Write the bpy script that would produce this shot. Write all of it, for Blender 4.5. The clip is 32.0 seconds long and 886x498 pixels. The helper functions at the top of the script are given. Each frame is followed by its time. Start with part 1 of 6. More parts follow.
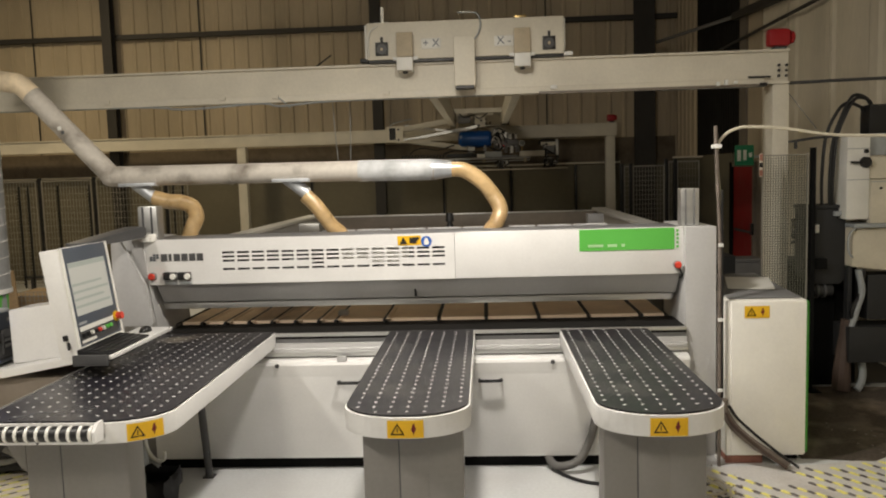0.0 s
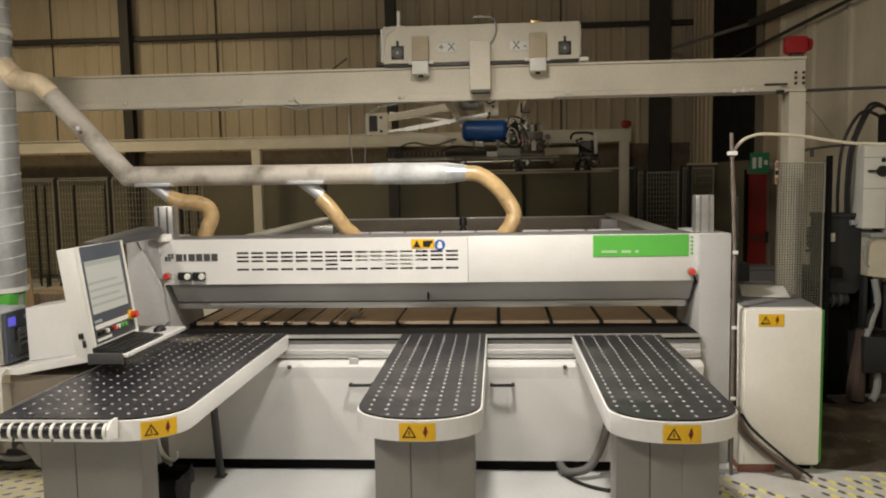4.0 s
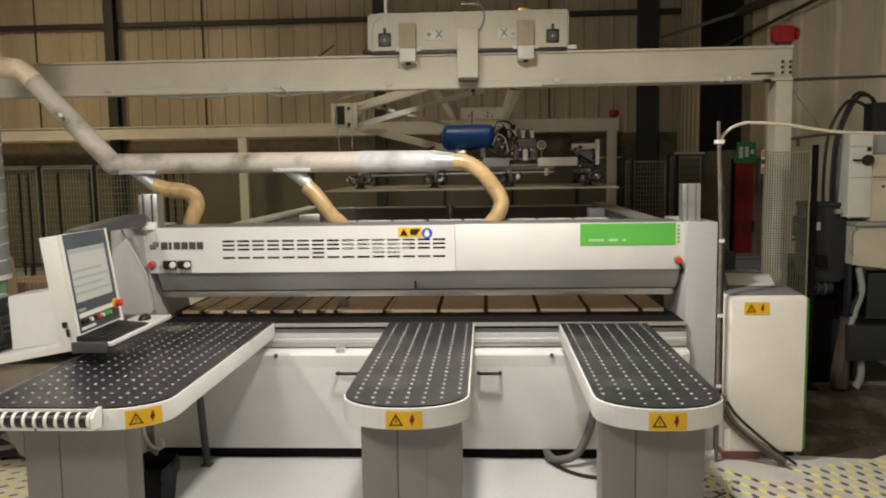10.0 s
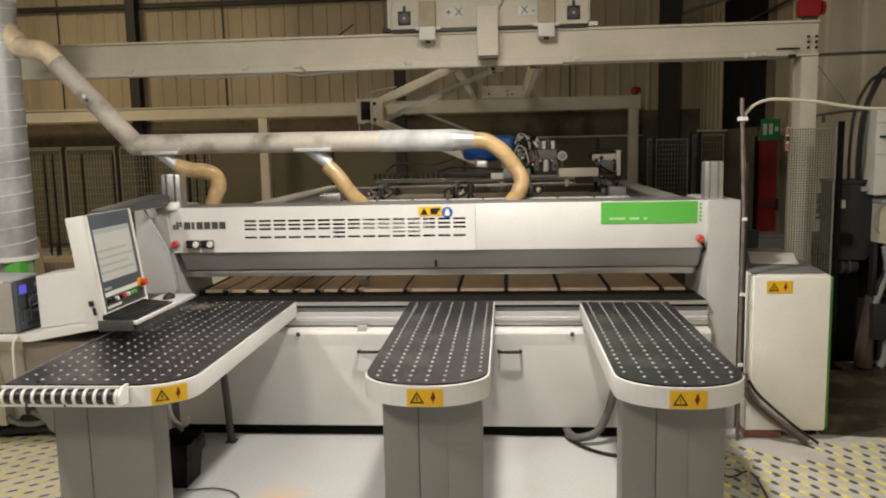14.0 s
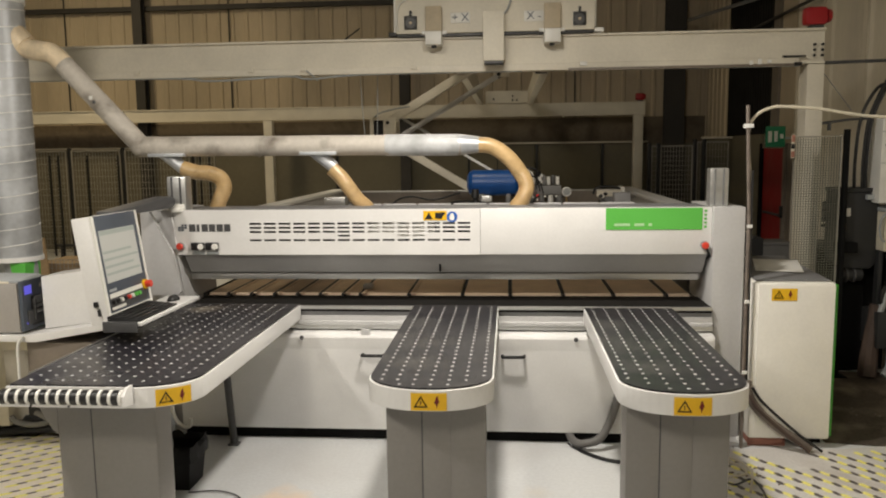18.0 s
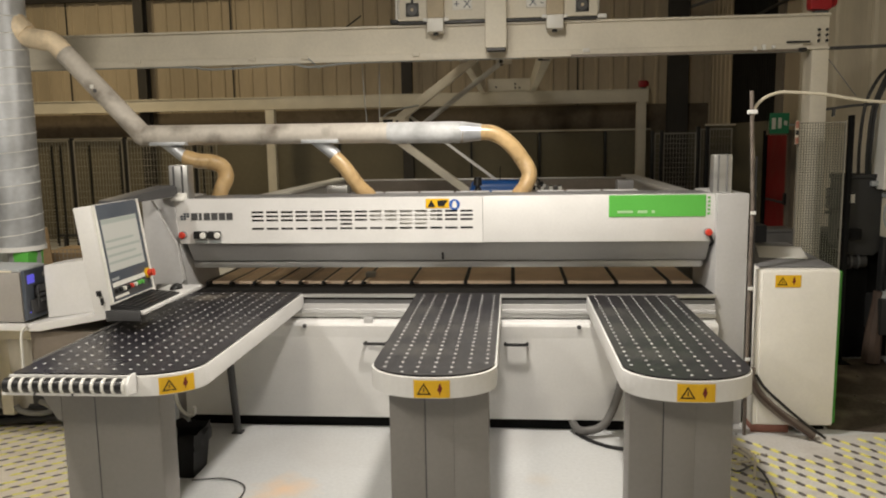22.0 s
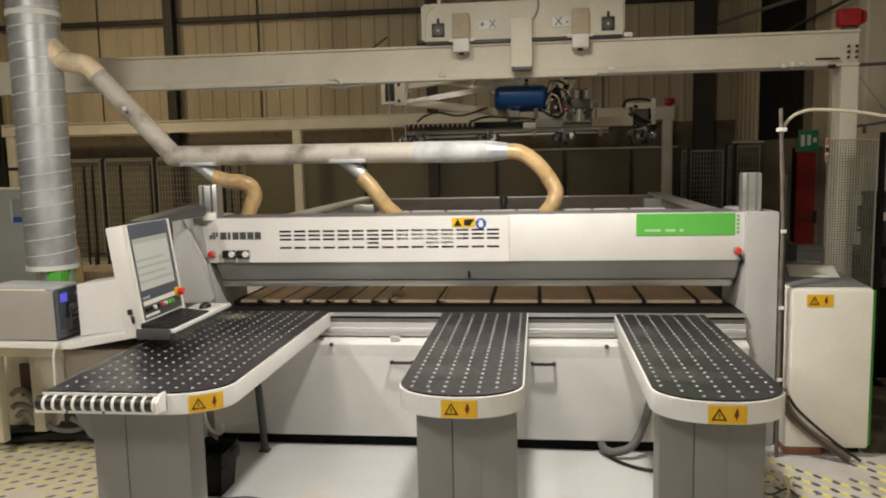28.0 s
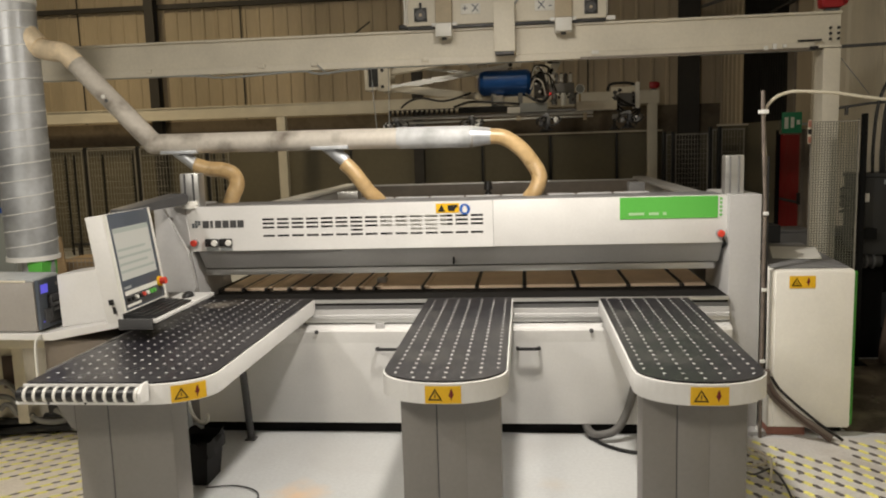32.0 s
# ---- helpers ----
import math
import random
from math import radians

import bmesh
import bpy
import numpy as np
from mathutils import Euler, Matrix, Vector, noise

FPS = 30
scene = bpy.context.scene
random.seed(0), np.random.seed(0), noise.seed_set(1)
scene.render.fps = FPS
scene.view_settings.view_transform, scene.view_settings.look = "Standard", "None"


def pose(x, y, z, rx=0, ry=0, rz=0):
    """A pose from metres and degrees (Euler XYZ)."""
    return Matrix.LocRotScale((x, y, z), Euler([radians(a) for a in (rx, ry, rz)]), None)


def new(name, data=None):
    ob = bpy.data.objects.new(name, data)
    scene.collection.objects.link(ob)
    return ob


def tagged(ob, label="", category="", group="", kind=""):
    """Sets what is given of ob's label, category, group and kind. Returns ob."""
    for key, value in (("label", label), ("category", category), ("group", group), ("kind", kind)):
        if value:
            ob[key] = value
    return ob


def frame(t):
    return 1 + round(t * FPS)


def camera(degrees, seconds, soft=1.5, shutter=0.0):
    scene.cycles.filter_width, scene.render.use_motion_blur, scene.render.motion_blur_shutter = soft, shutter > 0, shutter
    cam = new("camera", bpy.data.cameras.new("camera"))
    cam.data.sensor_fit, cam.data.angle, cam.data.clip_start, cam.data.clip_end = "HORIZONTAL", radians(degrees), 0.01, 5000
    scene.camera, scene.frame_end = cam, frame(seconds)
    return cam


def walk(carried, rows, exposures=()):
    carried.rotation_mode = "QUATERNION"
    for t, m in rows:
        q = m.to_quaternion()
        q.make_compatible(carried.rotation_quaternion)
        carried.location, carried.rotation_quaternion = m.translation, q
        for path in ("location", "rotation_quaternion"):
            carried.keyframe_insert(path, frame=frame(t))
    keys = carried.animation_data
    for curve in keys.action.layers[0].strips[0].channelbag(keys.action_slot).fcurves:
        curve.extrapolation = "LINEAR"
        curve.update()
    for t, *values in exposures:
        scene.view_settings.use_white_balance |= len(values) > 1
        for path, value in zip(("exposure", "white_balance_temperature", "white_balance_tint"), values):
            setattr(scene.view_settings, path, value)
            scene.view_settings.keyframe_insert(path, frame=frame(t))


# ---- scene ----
from mathutils import Vector as V3

# ---- camera ----
cam = camera(59.32, 32.0, soft=2.0)
PATH = [
(0, 1.403, -5.005, 1.948, 3.195, -5.481, -1.696),
    (0.5, 1.396, -5.008, 1.945, 3.383, -5.457, -1.540),
    (1, 1.395, -5.015, 1.945, 3.757, -5.433, -1.346),
    (1.5, 1.390, -5.010, 1.943, 3.884, -5.365, -1.223),
    (2, 1.390, -5.009, 1.944, 3.890, -5.250, -1.164),
    (2.5, 1.389, -5.006, 1.945, 3.852, -5.270, -1.140),
    (3, 1.389, -5.004, 1.945, 3.919, -5.369, -1.050),
    (3.5, 1.392, -5.011, 1.946, 4.065, -5.252, -1.040),
    (5.5, 1.393, -5.013, 1.945, 3.999, -5.084, -0.931),
    (6, 1.391, -5.022, 1.944, 4.076, -5.030, -0.880),
    (6.5, 1.394, -5.021, 1.946, 4.142, -4.938, -0.922),
    (7, 1.394, -5.022, 1.946, 4.043, -4.826, -0.904),
    (7.5, 1.390, -5.021, 1.943, 3.895, -4.847, -0.800),
    (8, 1.387, -5.026, 1.945, 3.782, -4.851, -0.733),
    (8.5, 1.388, -5.024, 1.942, 3.640, -4.792, -0.806),
    (9, 1.392, -5.018, 1.942, 3.438, -5.014, -0.945),
    (9.5, 1.394, -5.008, 1.940, 3.191, -5.458, -0.930),
    (10, 1.397, -4.999, 1.938, 3.186, -5.961, -0.893),
    (10.5, 1.398, -5.001, 1.938, 3.422, -6.522, -1.104),
    (11, 1.397, -5.000, 1.939, 3.744, -6.856, -1.141),
    (11.5, 1.391, -5.002, 1.936, 3.995, -6.947, -1.068),
    (12, 1.391, -5.003, 1.937, 4.150, -7.048, -1.085),
    (12.5, 1.394, -5.003, 1.938, 4.281, -7.232, -1.122),
    (13, 1.396, -5.001, 1.936, 4.445, -7.305, -1.187),
    (13.5, 1.398, -5.004, 1.937, 4.584, -7.414, -1.277),
    (14, 1.396, -5.008, 1.937, 4.701, -7.452, -1.208),
    (14.5, 1.392, -5.009, 1.937, 4.734, -7.388, -1.114),
    (16.5, 1.391, -5.007, 1.934, 4.959, -7.205, -1.042),
    (17, 1.390, -5.008, 1.935, 5.074, -7.250, -0.807),
    (17.5, 1.389, -5.008, 1.935, 5.139, -7.176, -0.656),
    (18, 1.387, -5.010, 1.936, 4.924, -7.109, -0.713),
    (18.5, 1.381, -5.003, 1.932, 4.748, -7.303, -0.616),
    (19, 1.376, -5.003, 1.932, 4.666, -7.585, -0.552),
    (19.5, 1.380, -4.998, 1.932, 4.863, -7.745, -0.664),
    (20, 1.381, -4.995, 1.931, 4.981, -7.900, -0.674),
    (20.5, 1.385, -4.996, 1.931, 5.071, -8.013, -0.749),
    (21, 1.392, -4.998, 1.934, 5.089, -8.112, -0.942),
    (21.5, 1.391, -5.000, 1.933, 5.074, -8.127, -0.902),
    (22, 1.388, -5.002, 1.927, 5.147, -7.914, -0.943),
    (22.5, 1.387, -5.003, 1.932, 5.259, -7.811, -0.926),
    (23, 1.389, -5.001, 1.931, 5.411, -7.717, -0.939),
    (23.5, 1.391, -5.004, 1.936, 5.512, -7.559, -0.988),
    (24, 1.398, -5.007, 1.936, 5.676, -7.277, -1.157),
    (24.5, 1.396, -5.008, 1.937, 5.680, -7.011, -1.225),
    (25, 1.391, -5.013, 1.936, 5.615, -6.767, -1.030),
    (25.5, 1.386, -5.015, 1.935, 5.576, -6.610, -0.811),
    (27.5, 1.372, -5.018, 1.936, 6.531, -6.262, -0.872),
    (28, 1.377, -5.006, 1.934, 6.956, -6.555, -1.205),
    (28.5, 1.391, -4.993, 1.934, 6.876, -7.243, -1.459),
    (29, 1.394, -4.988, 1.935, 6.756, -7.721, -1.553),
    (29.5, 1.387, -4.991, 1.933, 6.849, -7.788, -1.588),
    (30, 1.386, -4.996, 1.932, 6.717, -7.657, -1.552),
    (30.5, 1.389, -4.996, 1.931, 6.242, -7.470, -1.529),
    (31, 1.398, -4.998, 1.932, 5.887, -7.367, -1.463),
    (31.5, 1.402, -4.995, 1.933, 5.830, -7.420, -1.573),
    (32, 1.401, -4.992, 1.930, 6.090, -7.593, -1.776),
]


def aimed(x, y, z, yaw, pitch, roll):
    return pose(x, y, z, 90 + pitch, 0, yaw) @ pose(0, 0, 0, 0, 0, roll)


walk(cam, [(r[0], aimed(*r[1:])) for r in PATH])

# ---- world and light ----
world = bpy.data.worlds.new("hall_air")
scene.world = world
world.use_nodes = True
world.node_tree.nodes["Background"].inputs[0].default_value = (1.0, 0.86, 0.68, 1)
world.node_tree.nodes["Background"].inputs[1].default_value = 0.003
scene.view_settings.exposure = 0.0

COOL, NEUTRAL, DIM, WARM = (1.0, 0.93, 0.83), (1.0, 0.91, 0.755), (1.0, 0.88, 0.67), (1.0, 0.80, 0.49)
# low lamps over the saw, a bare fill lamp added behind the viewer, high-bay lamps at the back
LAMPS = [("AREA", (1.25, -1.05, 3.45), 100, COOL), ("AREA", (-1.75, -3.0, 3.55), 80, COOL), ("POINT", (-0.6, -7.0, 5.6), 535, NEUTRAL),
         ("AREA", (-6.5, 6.2, 6.3), 165, WARM), ("AREA", (1.0, 2.8, 4.4), 19, DIM), ("AREA", (-0.3, 6.6, 5.6), 43, DIM)]
for kind_of, place, watts, tint in LAMPS:
    data = bpy.data.lights.new("hall_light", kind_of)
    if kind_of == "AREA":
        data.shape, data.size = "DISK", 0.3 if place[2] < 6 else 1.2
        if place[1] > 6.5:
            data.spread = radians(76)
    else:
        data.shadow_soft_size = 0.6
    data.energy = watts
    data.color = tint
    ob = new("hall_light", data)
    ob.location = place


# ---- materials ----
def material(name, rgb, rough=0.5, metal=0.0, grain=0.06, scale=30.0, stain=0.1, stain_scale=2.0, bump=0.0, bump_scale=None,
             streak=(1, 1, 1), coat=0.0, per_object=0.0, dark=None):
    m = bpy.data.materials.new(name)
    m.use_nodes = True
    nt = m.node_tree
    bs = nt.nodes["Principled BSDF"]
    bs.inputs["Metallic"].default_value = metal
    if coat:
        bs.inputs["Coat Weight"].default_value = coat
    tc = nt.nodes.new("ShaderNodeTexCoord")
    mp = nt.nodes.new("ShaderNodeMapping")
    mp.inputs["Scale"].default_value = streak
    nt.links.new(tc.outputs["Object"], mp.inputs["Vector"])
    n1 = nt.nodes.new("ShaderNodeTexNoise")
    n1.inputs["Scale"].default_value, n1.inputs["Detail"].default_value = scale, 4
    n2 = nt.nodes.new("ShaderNodeTexNoise")
    n2.inputs["Scale"].default_value, n2.inputs["Detail"].default_value = stain_scale, 5
    for n in (n1, n2):
        nt.links.new(mp.outputs[0], n.inputs["Vector"])
    base = nt.nodes.new("ShaderNodeRGB")
    base.outputs[0].default_value = (*rgb, 1)
    last = base.outputs[0]

    def shade(last, tex, amount, lo=0.3, hi=0.7):
        rng = nt.nodes.new("ShaderNodeMapRange")
        rng.inputs["From Min"].default_value, rng.inputs["From Max"].default_value = lo, hi
        rng.inputs["To Min"].default_value, rng.inputs["To Max"].default_value = 1 - amount, 1 + amount
        nt.links.new(tex, rng.inputs["Value"])
        mul = nt.nodes.new("ShaderNodeVectorMath")
        mul.operation = "SCALE"
        nt.links.new(last, mul.inputs[0])
        nt.links.new(rng.outputs[0], mul.inputs["Scale"])
        return mul.outputs[0]

    last = shade(last, n1.outputs["Fac"], grain)
    if dark:
        mix = nt.nodes.new("ShaderNodeMix")
        mix.data_type = "RGBA"
        rng = nt.nodes.new("ShaderNodeMapRange")
        rng.inputs["From Min"].default_value, rng.inputs["From Max"].default_value = 0.5, 0.72
        rng.inputs["To Max"].default_value = stain
        nt.links.new(n2.outputs["Fac"], rng.inputs["Value"])
        nt.links.new(rng.outputs[0], mix.inputs["Factor"])
        nt.links.new(last, mix.inputs[6])
        mix.inputs[7].default_value = (*dark, 1)
        last = mix.outputs[2]
    else:
        last = shade(last, n2.outputs["Fac"], stain)
    if per_object:
        info = nt.nodes.new("ShaderNodeObjectInfo")
        last = shade(last, info.outputs["Random"], per_object, 0, 1)
    nt.links.new(last, bs.inputs["Base Color"])
    rr = nt.nodes.new("ShaderNodeMapRange")
    rr.inputs["From Min"].default_value, rr.inputs["From Max"].default_value = 0.3, 0.7
    rr.inputs["To Min"].default_value, rr.inputs["To Max"].default_value = max(0.02, rough - 0.08), min(1, rough + 0.1)
    nt.links.new(n2.outputs["Fac"], rr.inputs["Value"])
    nt.links.new(rr.outputs[0], bs.inputs["Roughness"])
    if bump:
        bp = nt.nodes.new("ShaderNodeBump")
        bp.inputs["Strength"].default_value = 0.6
        bp.inputs["Distance"].default_value = bump
        if bump_scale:
            n3 = nt.nodes.new("ShaderNodeTexNoise")
            n3.inputs["Scale"].default_value = bump_scale
            nt.links.new(mp.outputs[0], n3.inputs["Vector"])
            nt.links.new(n3.outputs["Fac"], bp.inputs["Height"])
        else:
            nt.links.new(n1.outputs["Fac"], bp.inputs["Height"])
        nt.links.new(bp.outputs[0], bs.inputs["Normal"])
    return m


def glowing(name, rgb, strength):
    m = bpy.data.materials.new(name)
    m.use_nodes = True
    bs = m.node_tree.nodes["Principled BSDF"]
    bs.inputs["Base Color"].default_value = (*rgb, 1)
    bs.inputs["Emission Color"].default_value = (*rgb, 1)
    bs.inputs["Emission Strength"].default_value = strength
    return m


WHITE = material("white_machine_paint", (0.745, 0.738, 0.728), 0.42, 0, 0.02, 60, 0.05, 3)
CREAM = material("cream_gantry_paint", (0.72, 0.675, 0.575), 0.5, 0, 0.03, 40, 0.08, 2.5)
GREY = material("grey_machine_paint", (0.50, 0.495, 0.495), 0.45, 0, 0.03, 50, 0.06, 3)
LEGGREY = material("warm_grey_paint", (0.225, 0.213, 0.20), 0.5, 0, 0.03, 50, 0.07, 3)
MIDGREY = material("mid_grey_steel", (0.2, 0.2, 0.205), 0.5, 0.1, 0.05, 40, 0.12, 4)
DARKGREY = material("dark_grey_steel", (0.08, 0.08, 0.083), 0.5, 0.2, 0.05, 40, 0.12, 4)
BEDBLACK = material("black_bed_steel", (0.012, 0.011, 0.010), 0.75, 0, 0.1, 40, 0.1, 4)
BEDBLACK.node_tree.nodes["Principled BSDF"].inputs["Specular IOR Level"].default_value = 0.2
DARKGREEN = material("dark_green_strip", (0.06, 0.32, 0.035), 0.5, 0, 0.03, 50, 0.08, 4)
CONDUITBROWN = material("dusty_grey_brown_conduit", (0.17, 0.14, 0.12), 0.6, 0, 0.1, 40, 0.4, 6)
SACK = material("dusty_brown_cable", (0.075, 0.05, 0.04), 0.7, 0, 0.1, 40, 0.15, 5)
SOOT = material("matt_black_steel", (0.008, 0.008, 0.008), 0.85, 0, 0.1, 30, 0.3, 4)
SOOT.node_tree.nodes["Principled BSDF"].inputs["Specular IOR Level"].default_value = 0.12
IRONBOX = material("dark_iron_grey_paint", (0.022, 0.0225, 0.0235), 0.6, 0, 0.05, 40, 0.2, 4)
BLACK = material("black_plastic", (0.011, 0.011, 0.012), 0.45, 0, 0.05, 60, 0.1, 5)
ALU = material("brushed_aluminium", (0.62, 0.62, 0.61), 0.38, 0.85, 0.05, 80, 0.08, 4, streak=(0.1, 6, 6))
GALV = material("galvanised_sheet", (0.55, 0.57, 0.60), 0.46, 0.6, 0.06, 25, 0.14, 5)
DUSTY = material("dusty_galvanised_sheet", (0.56, 0.52, 0.465), 0.6, 0.05, 0.06, 30, 0.9, 4.0, dark=(0.15, 0.125, 0.10))
PALEHOSE = material("pale_amber_hose", (0.80, 0.66, 0.47), 0.42, 0, 0.08, 30, 0.2, 8)
TABLETOP = material("black_laminate", (0.016, 0.016, 0.020), 0.40, 0, 0.15, 90, 0.85, 2.4, dark=(0.075, 0.072, 0.068))
STEELDOT = material("air_nozzle_steel", (0.82, 0.82, 0.80), 0.5, 0.0, 0.05, 60, 0.05, 5)
NOZZLESTEEL = material("dull_nozzle_steel", (0.52, 0.52, 0.52), 0.5, 0.0, 0.05, 60, 0.05, 5, per_object=0.18)
HOSE = material("amber_hose", (0.51, 0.35, 0.17), 0.32, 0, 0.06, 30, 0.22, 7, coat=0.35)
GREEN = material("green_plate", (0.12, 0.50, 0.08), 0.4, 0, 0.02, 60, 0.04, 4)
YELLOW = material("yellow_label", (0.80, 0.47, 0.012), 0.45, 0, 0.03, 60, 0.05, 6)
RED = material("red_plastic", (0.36, 0.008, 0.014), 0.4, 0, 0.03, 60, 0.05, 6)
ORANGE = material("orange_red_plastic", (0.70, 0.06, 0.035), 0.4, 0, 0.03, 60, 0.05, 6)
BLUE = material("blue_vessel_paint", (0.01, 0.09, 0.36), 0.35, 0, 0.04, 40, 0.08, 5)
SIGNBLUE = material("blue_sign", (0.03, 0.12, 0.45), 0.4, 0, 0.02, 60, 0.05, 5)
BOARD = material("chipboard", (0.90, 0.71, 0.535), 0.75, 0, 0.14, 220, 0.1, 5, per_object=0.1)
GREYBOARD = material("grey_brown_board", (0.36, 0.31, 0.245), 0.65, 0, 0.1, 160, 0.12, 4, per_object=0.06)
FLOOR = material("painted_concrete_floor", (0.64, 0.65, 0.655), 0.36, 0, 0.05, 45, 0.45, 1.1, bump=0.002, dark=(0.48, 0.465, 0.45))


def tinted_patch(mat, centre, radius, rgb, amount):
    """A soft patch of another colour in a floor material, about a point of the floor."""
    nt = mat.node_tree
    bs = nt.nodes["Principled BSDF"]
    was = bs.inputs["Base Color"].links[0].from_socket
    tc = nt.nodes.new("ShaderNodeTexCoord")
    far = nt.nodes.new("ShaderNodeVectorMath")
    far.operation = "DISTANCE"
    far.inputs[1].default_value = centre
    nt.links.new(tc.outputs["Object"], far.inputs[0])
    ns = nt.nodes.new("ShaderNodeTexNoise")
    ns.inputs["Scale"].default_value, ns.inputs["Detail"].default_value = 7, 5
    nt.links.new(tc.outputs["Object"], ns.inputs["Vector"])
    add = nt.nodes.new("ShaderNodeMath")
    add.operation = "MULTIPLY_ADD"
    add.inputs[1].default_value = radius * 1.6
    nt.links.new(ns.outputs["Fac"], add.inputs[0])
    nt.links.new(far.outputs["Value"], add.inputs[2])
    rng = nt.nodes.new("ShaderNodeMapRange")
    rng.inputs["From Min"].default_value, rng.inputs["From Max"].default_value = radius * 0.7, radius * 1.9
    rng.inputs["To Min"].default_value, rng.inputs["To Max"].default_value = amount, 0.0
    nt.links.new(add.outputs[0], rng.inputs["Value"])
    mix = nt.nodes.new("ShaderNodeMix")
    mix.data_type = "RGBA"
    nt.links.new(rng.outputs[0], mix.inputs["Factor"])
    nt.links.new(was, mix.inputs[6])
    mix.inputs[7].default_value = (*rgb, 1)
    nt.links.new(mix.outputs[2], bs.inputs["Base Color"])


WIDETOP = material("black_laminate_dusty", (0.014, 0.013, 0.018), 0.33, 0, 0.15, 90, 0.8, 2.6, dark=(0.042, 0.039, 0.04))
tinted_patch(WIDETOP, (-0.17, 0.76, 0.922), 0.13, (0.50, 0.44, 0.36), 0.55)
tinted_patch(FLOOR, (0.09, -0.96, 0.0), 0.21, (0.84, 0.58, 0.36), 0.75)
tinted_patch(FLOOR, (1.55, -0.75, 0.0), 0.10, (0.66, 0.56, 0.44), 0.35)
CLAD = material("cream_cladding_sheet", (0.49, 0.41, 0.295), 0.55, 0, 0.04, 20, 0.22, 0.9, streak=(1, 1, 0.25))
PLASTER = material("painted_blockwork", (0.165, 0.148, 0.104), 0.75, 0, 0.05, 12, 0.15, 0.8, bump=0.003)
DARKCLAD = material("dark_mottled_cladding_sheet", (0.16, 0.125, 0.085), 0.7, 0, 0.1, 14, 0.8, 2.6, dark=(0.07, 0.055, 0.04))
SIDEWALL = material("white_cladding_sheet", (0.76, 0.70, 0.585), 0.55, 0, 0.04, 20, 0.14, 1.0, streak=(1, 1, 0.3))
STEEL = material("dark_structural_steel", (0.042, 0.038, 0.034), 0.6, 0.1, 0.06, 15, 0.2, 2)
GREYBOX = material("grey_enclosure_paint", (0.34, 0.36, 0.37), 0.5, 0, 0.03, 40, 0.1, 3)
BEIGEBOX = material("beige_enclosure_paint", (0.62, 0.57, 0.46), 0.5, 0, 0.03, 40, 0.12, 3)
CABINET = material("grey_green_cabinet", (0.42, 0.45, 0.42), 0.5, 0, 0.03, 40, 0.1, 2)
PLY = material("plywood_sheet", (0.42, 0.29, 0.16), 0.7, 0, 0.12, 60, 0.15, 3, streak=(1, 8, 1))
DOORRED = material("dark_red_door", (0.27, 0.015, 0.015), 0.5, 0, 0.03, 40, 0.1, 3)
MAT = material("worn_floor_paint", (0.86, 0.79, 0.68), 0.55, 0, 0.08, 60, 0.5, 2.2, bump=0.001, dark=(0.56, 0.46, 0.36))
MATEAST = material("worn_grey_floor_paint", (0.64, 0.62, 0.595), 0.55, 0, 0.08, 60, 0.6, 2.6, bump=0.001, dark=(0.40, 0.345, 0.30))
BACKFLOOR = material("dark_rear_floor", (0.08, 0.074, 0.064), 0.7, 0, 0.08, 40, 0.3, 1.3, bump=0.002)
# floor dirt, darkened to carry the cabinet's cast shadow
DIRTSHADE = material("floor_dirt_with_shadow", (0.07, 0.054, 0.04), 0.9, 0, 0.3, 50, 0.7, 3.5, bump=0.003, dark=(0.26, 0.21, 0.16))
CABWHITE = material("cream_white_paint", (0.85, 0.83, 0.775), 0.42, 0, 0.02, 60, 0.05, 3)
BOXBROWN = material("brown_grey_paint", (0.19, 0.16, 0.13), 0.5, 0, 0.05, 30, 0.2, 3)
FLAMERED = material("dark_red_print", (0.16, 0.012, 0.01), 0.5, 0, 0.03, 60, 0.05, 6)
LEDRED = glowing("red_pilot_lamp", (0.9, 0.02, 0.02), 1.5)
MARKYELLOW = material("worn_yellow_paint", (0.92, 0.86, 0.25), 0.6, 0, 0.12, 80, 0.5, 9, dark=(0.55, 0.5, 0.36))
MARKBLACK = material("worn_black_paint", (0.13, 0.115, 0.105), 0.6, 0, 0.12, 80, 0.5, 9, dark=(0.2, 0.18, 0.16))
EXITGREEN = glowing("exit_sign_green", (0.01, 0.12, 0.05), 0.12)
SCREEN = glowing("lit_screen", (0.40, 0.40, 0.37), 0.26)
SCREENBAR = glowing("lit_screen_line", (0.30, 0.33, 0.30), 0.2)
DISPLAY = glowing("printer_display", (0.10, 0.09, 0.6), 0.75)
NAVY = material("slate_blue_panel", (0.075, 0.09, 0.115), 0.4, 0, 0.03, 60, 0.05, 4)
PRINTGREY = material("printer_grey_plastic", (0.34, 0.32, 0.30), 0.5, 0, 0.03, 60, 0.05, 4)
REDDUST = material("red_oxide_block", (0.34, 0.15, 0.11), 0.7, 0, 0.1, 40, 0.2, 6)
BRASS = material("brass_fitting", (0.5, 0.36, 0.16), 0.35, 0.9, 0.05, 60, 0.1, 6)
WHITEPL = material("white_plastic", (0.75, 0.74, 0.70), 0.4, 0, 0.02, 60, 0.05, 5)
BEIGECLAMP = material("dusty_tan_cover", (0.50, 0.42, 0.30), 0.6, 0, 0.05, 50, 0.15, 5)
SHELLDARK = material("dark_unseen_shell", (0.110, 0.105, 0.095), 0.7, 0, 0.05, 15, 0.15, 1)


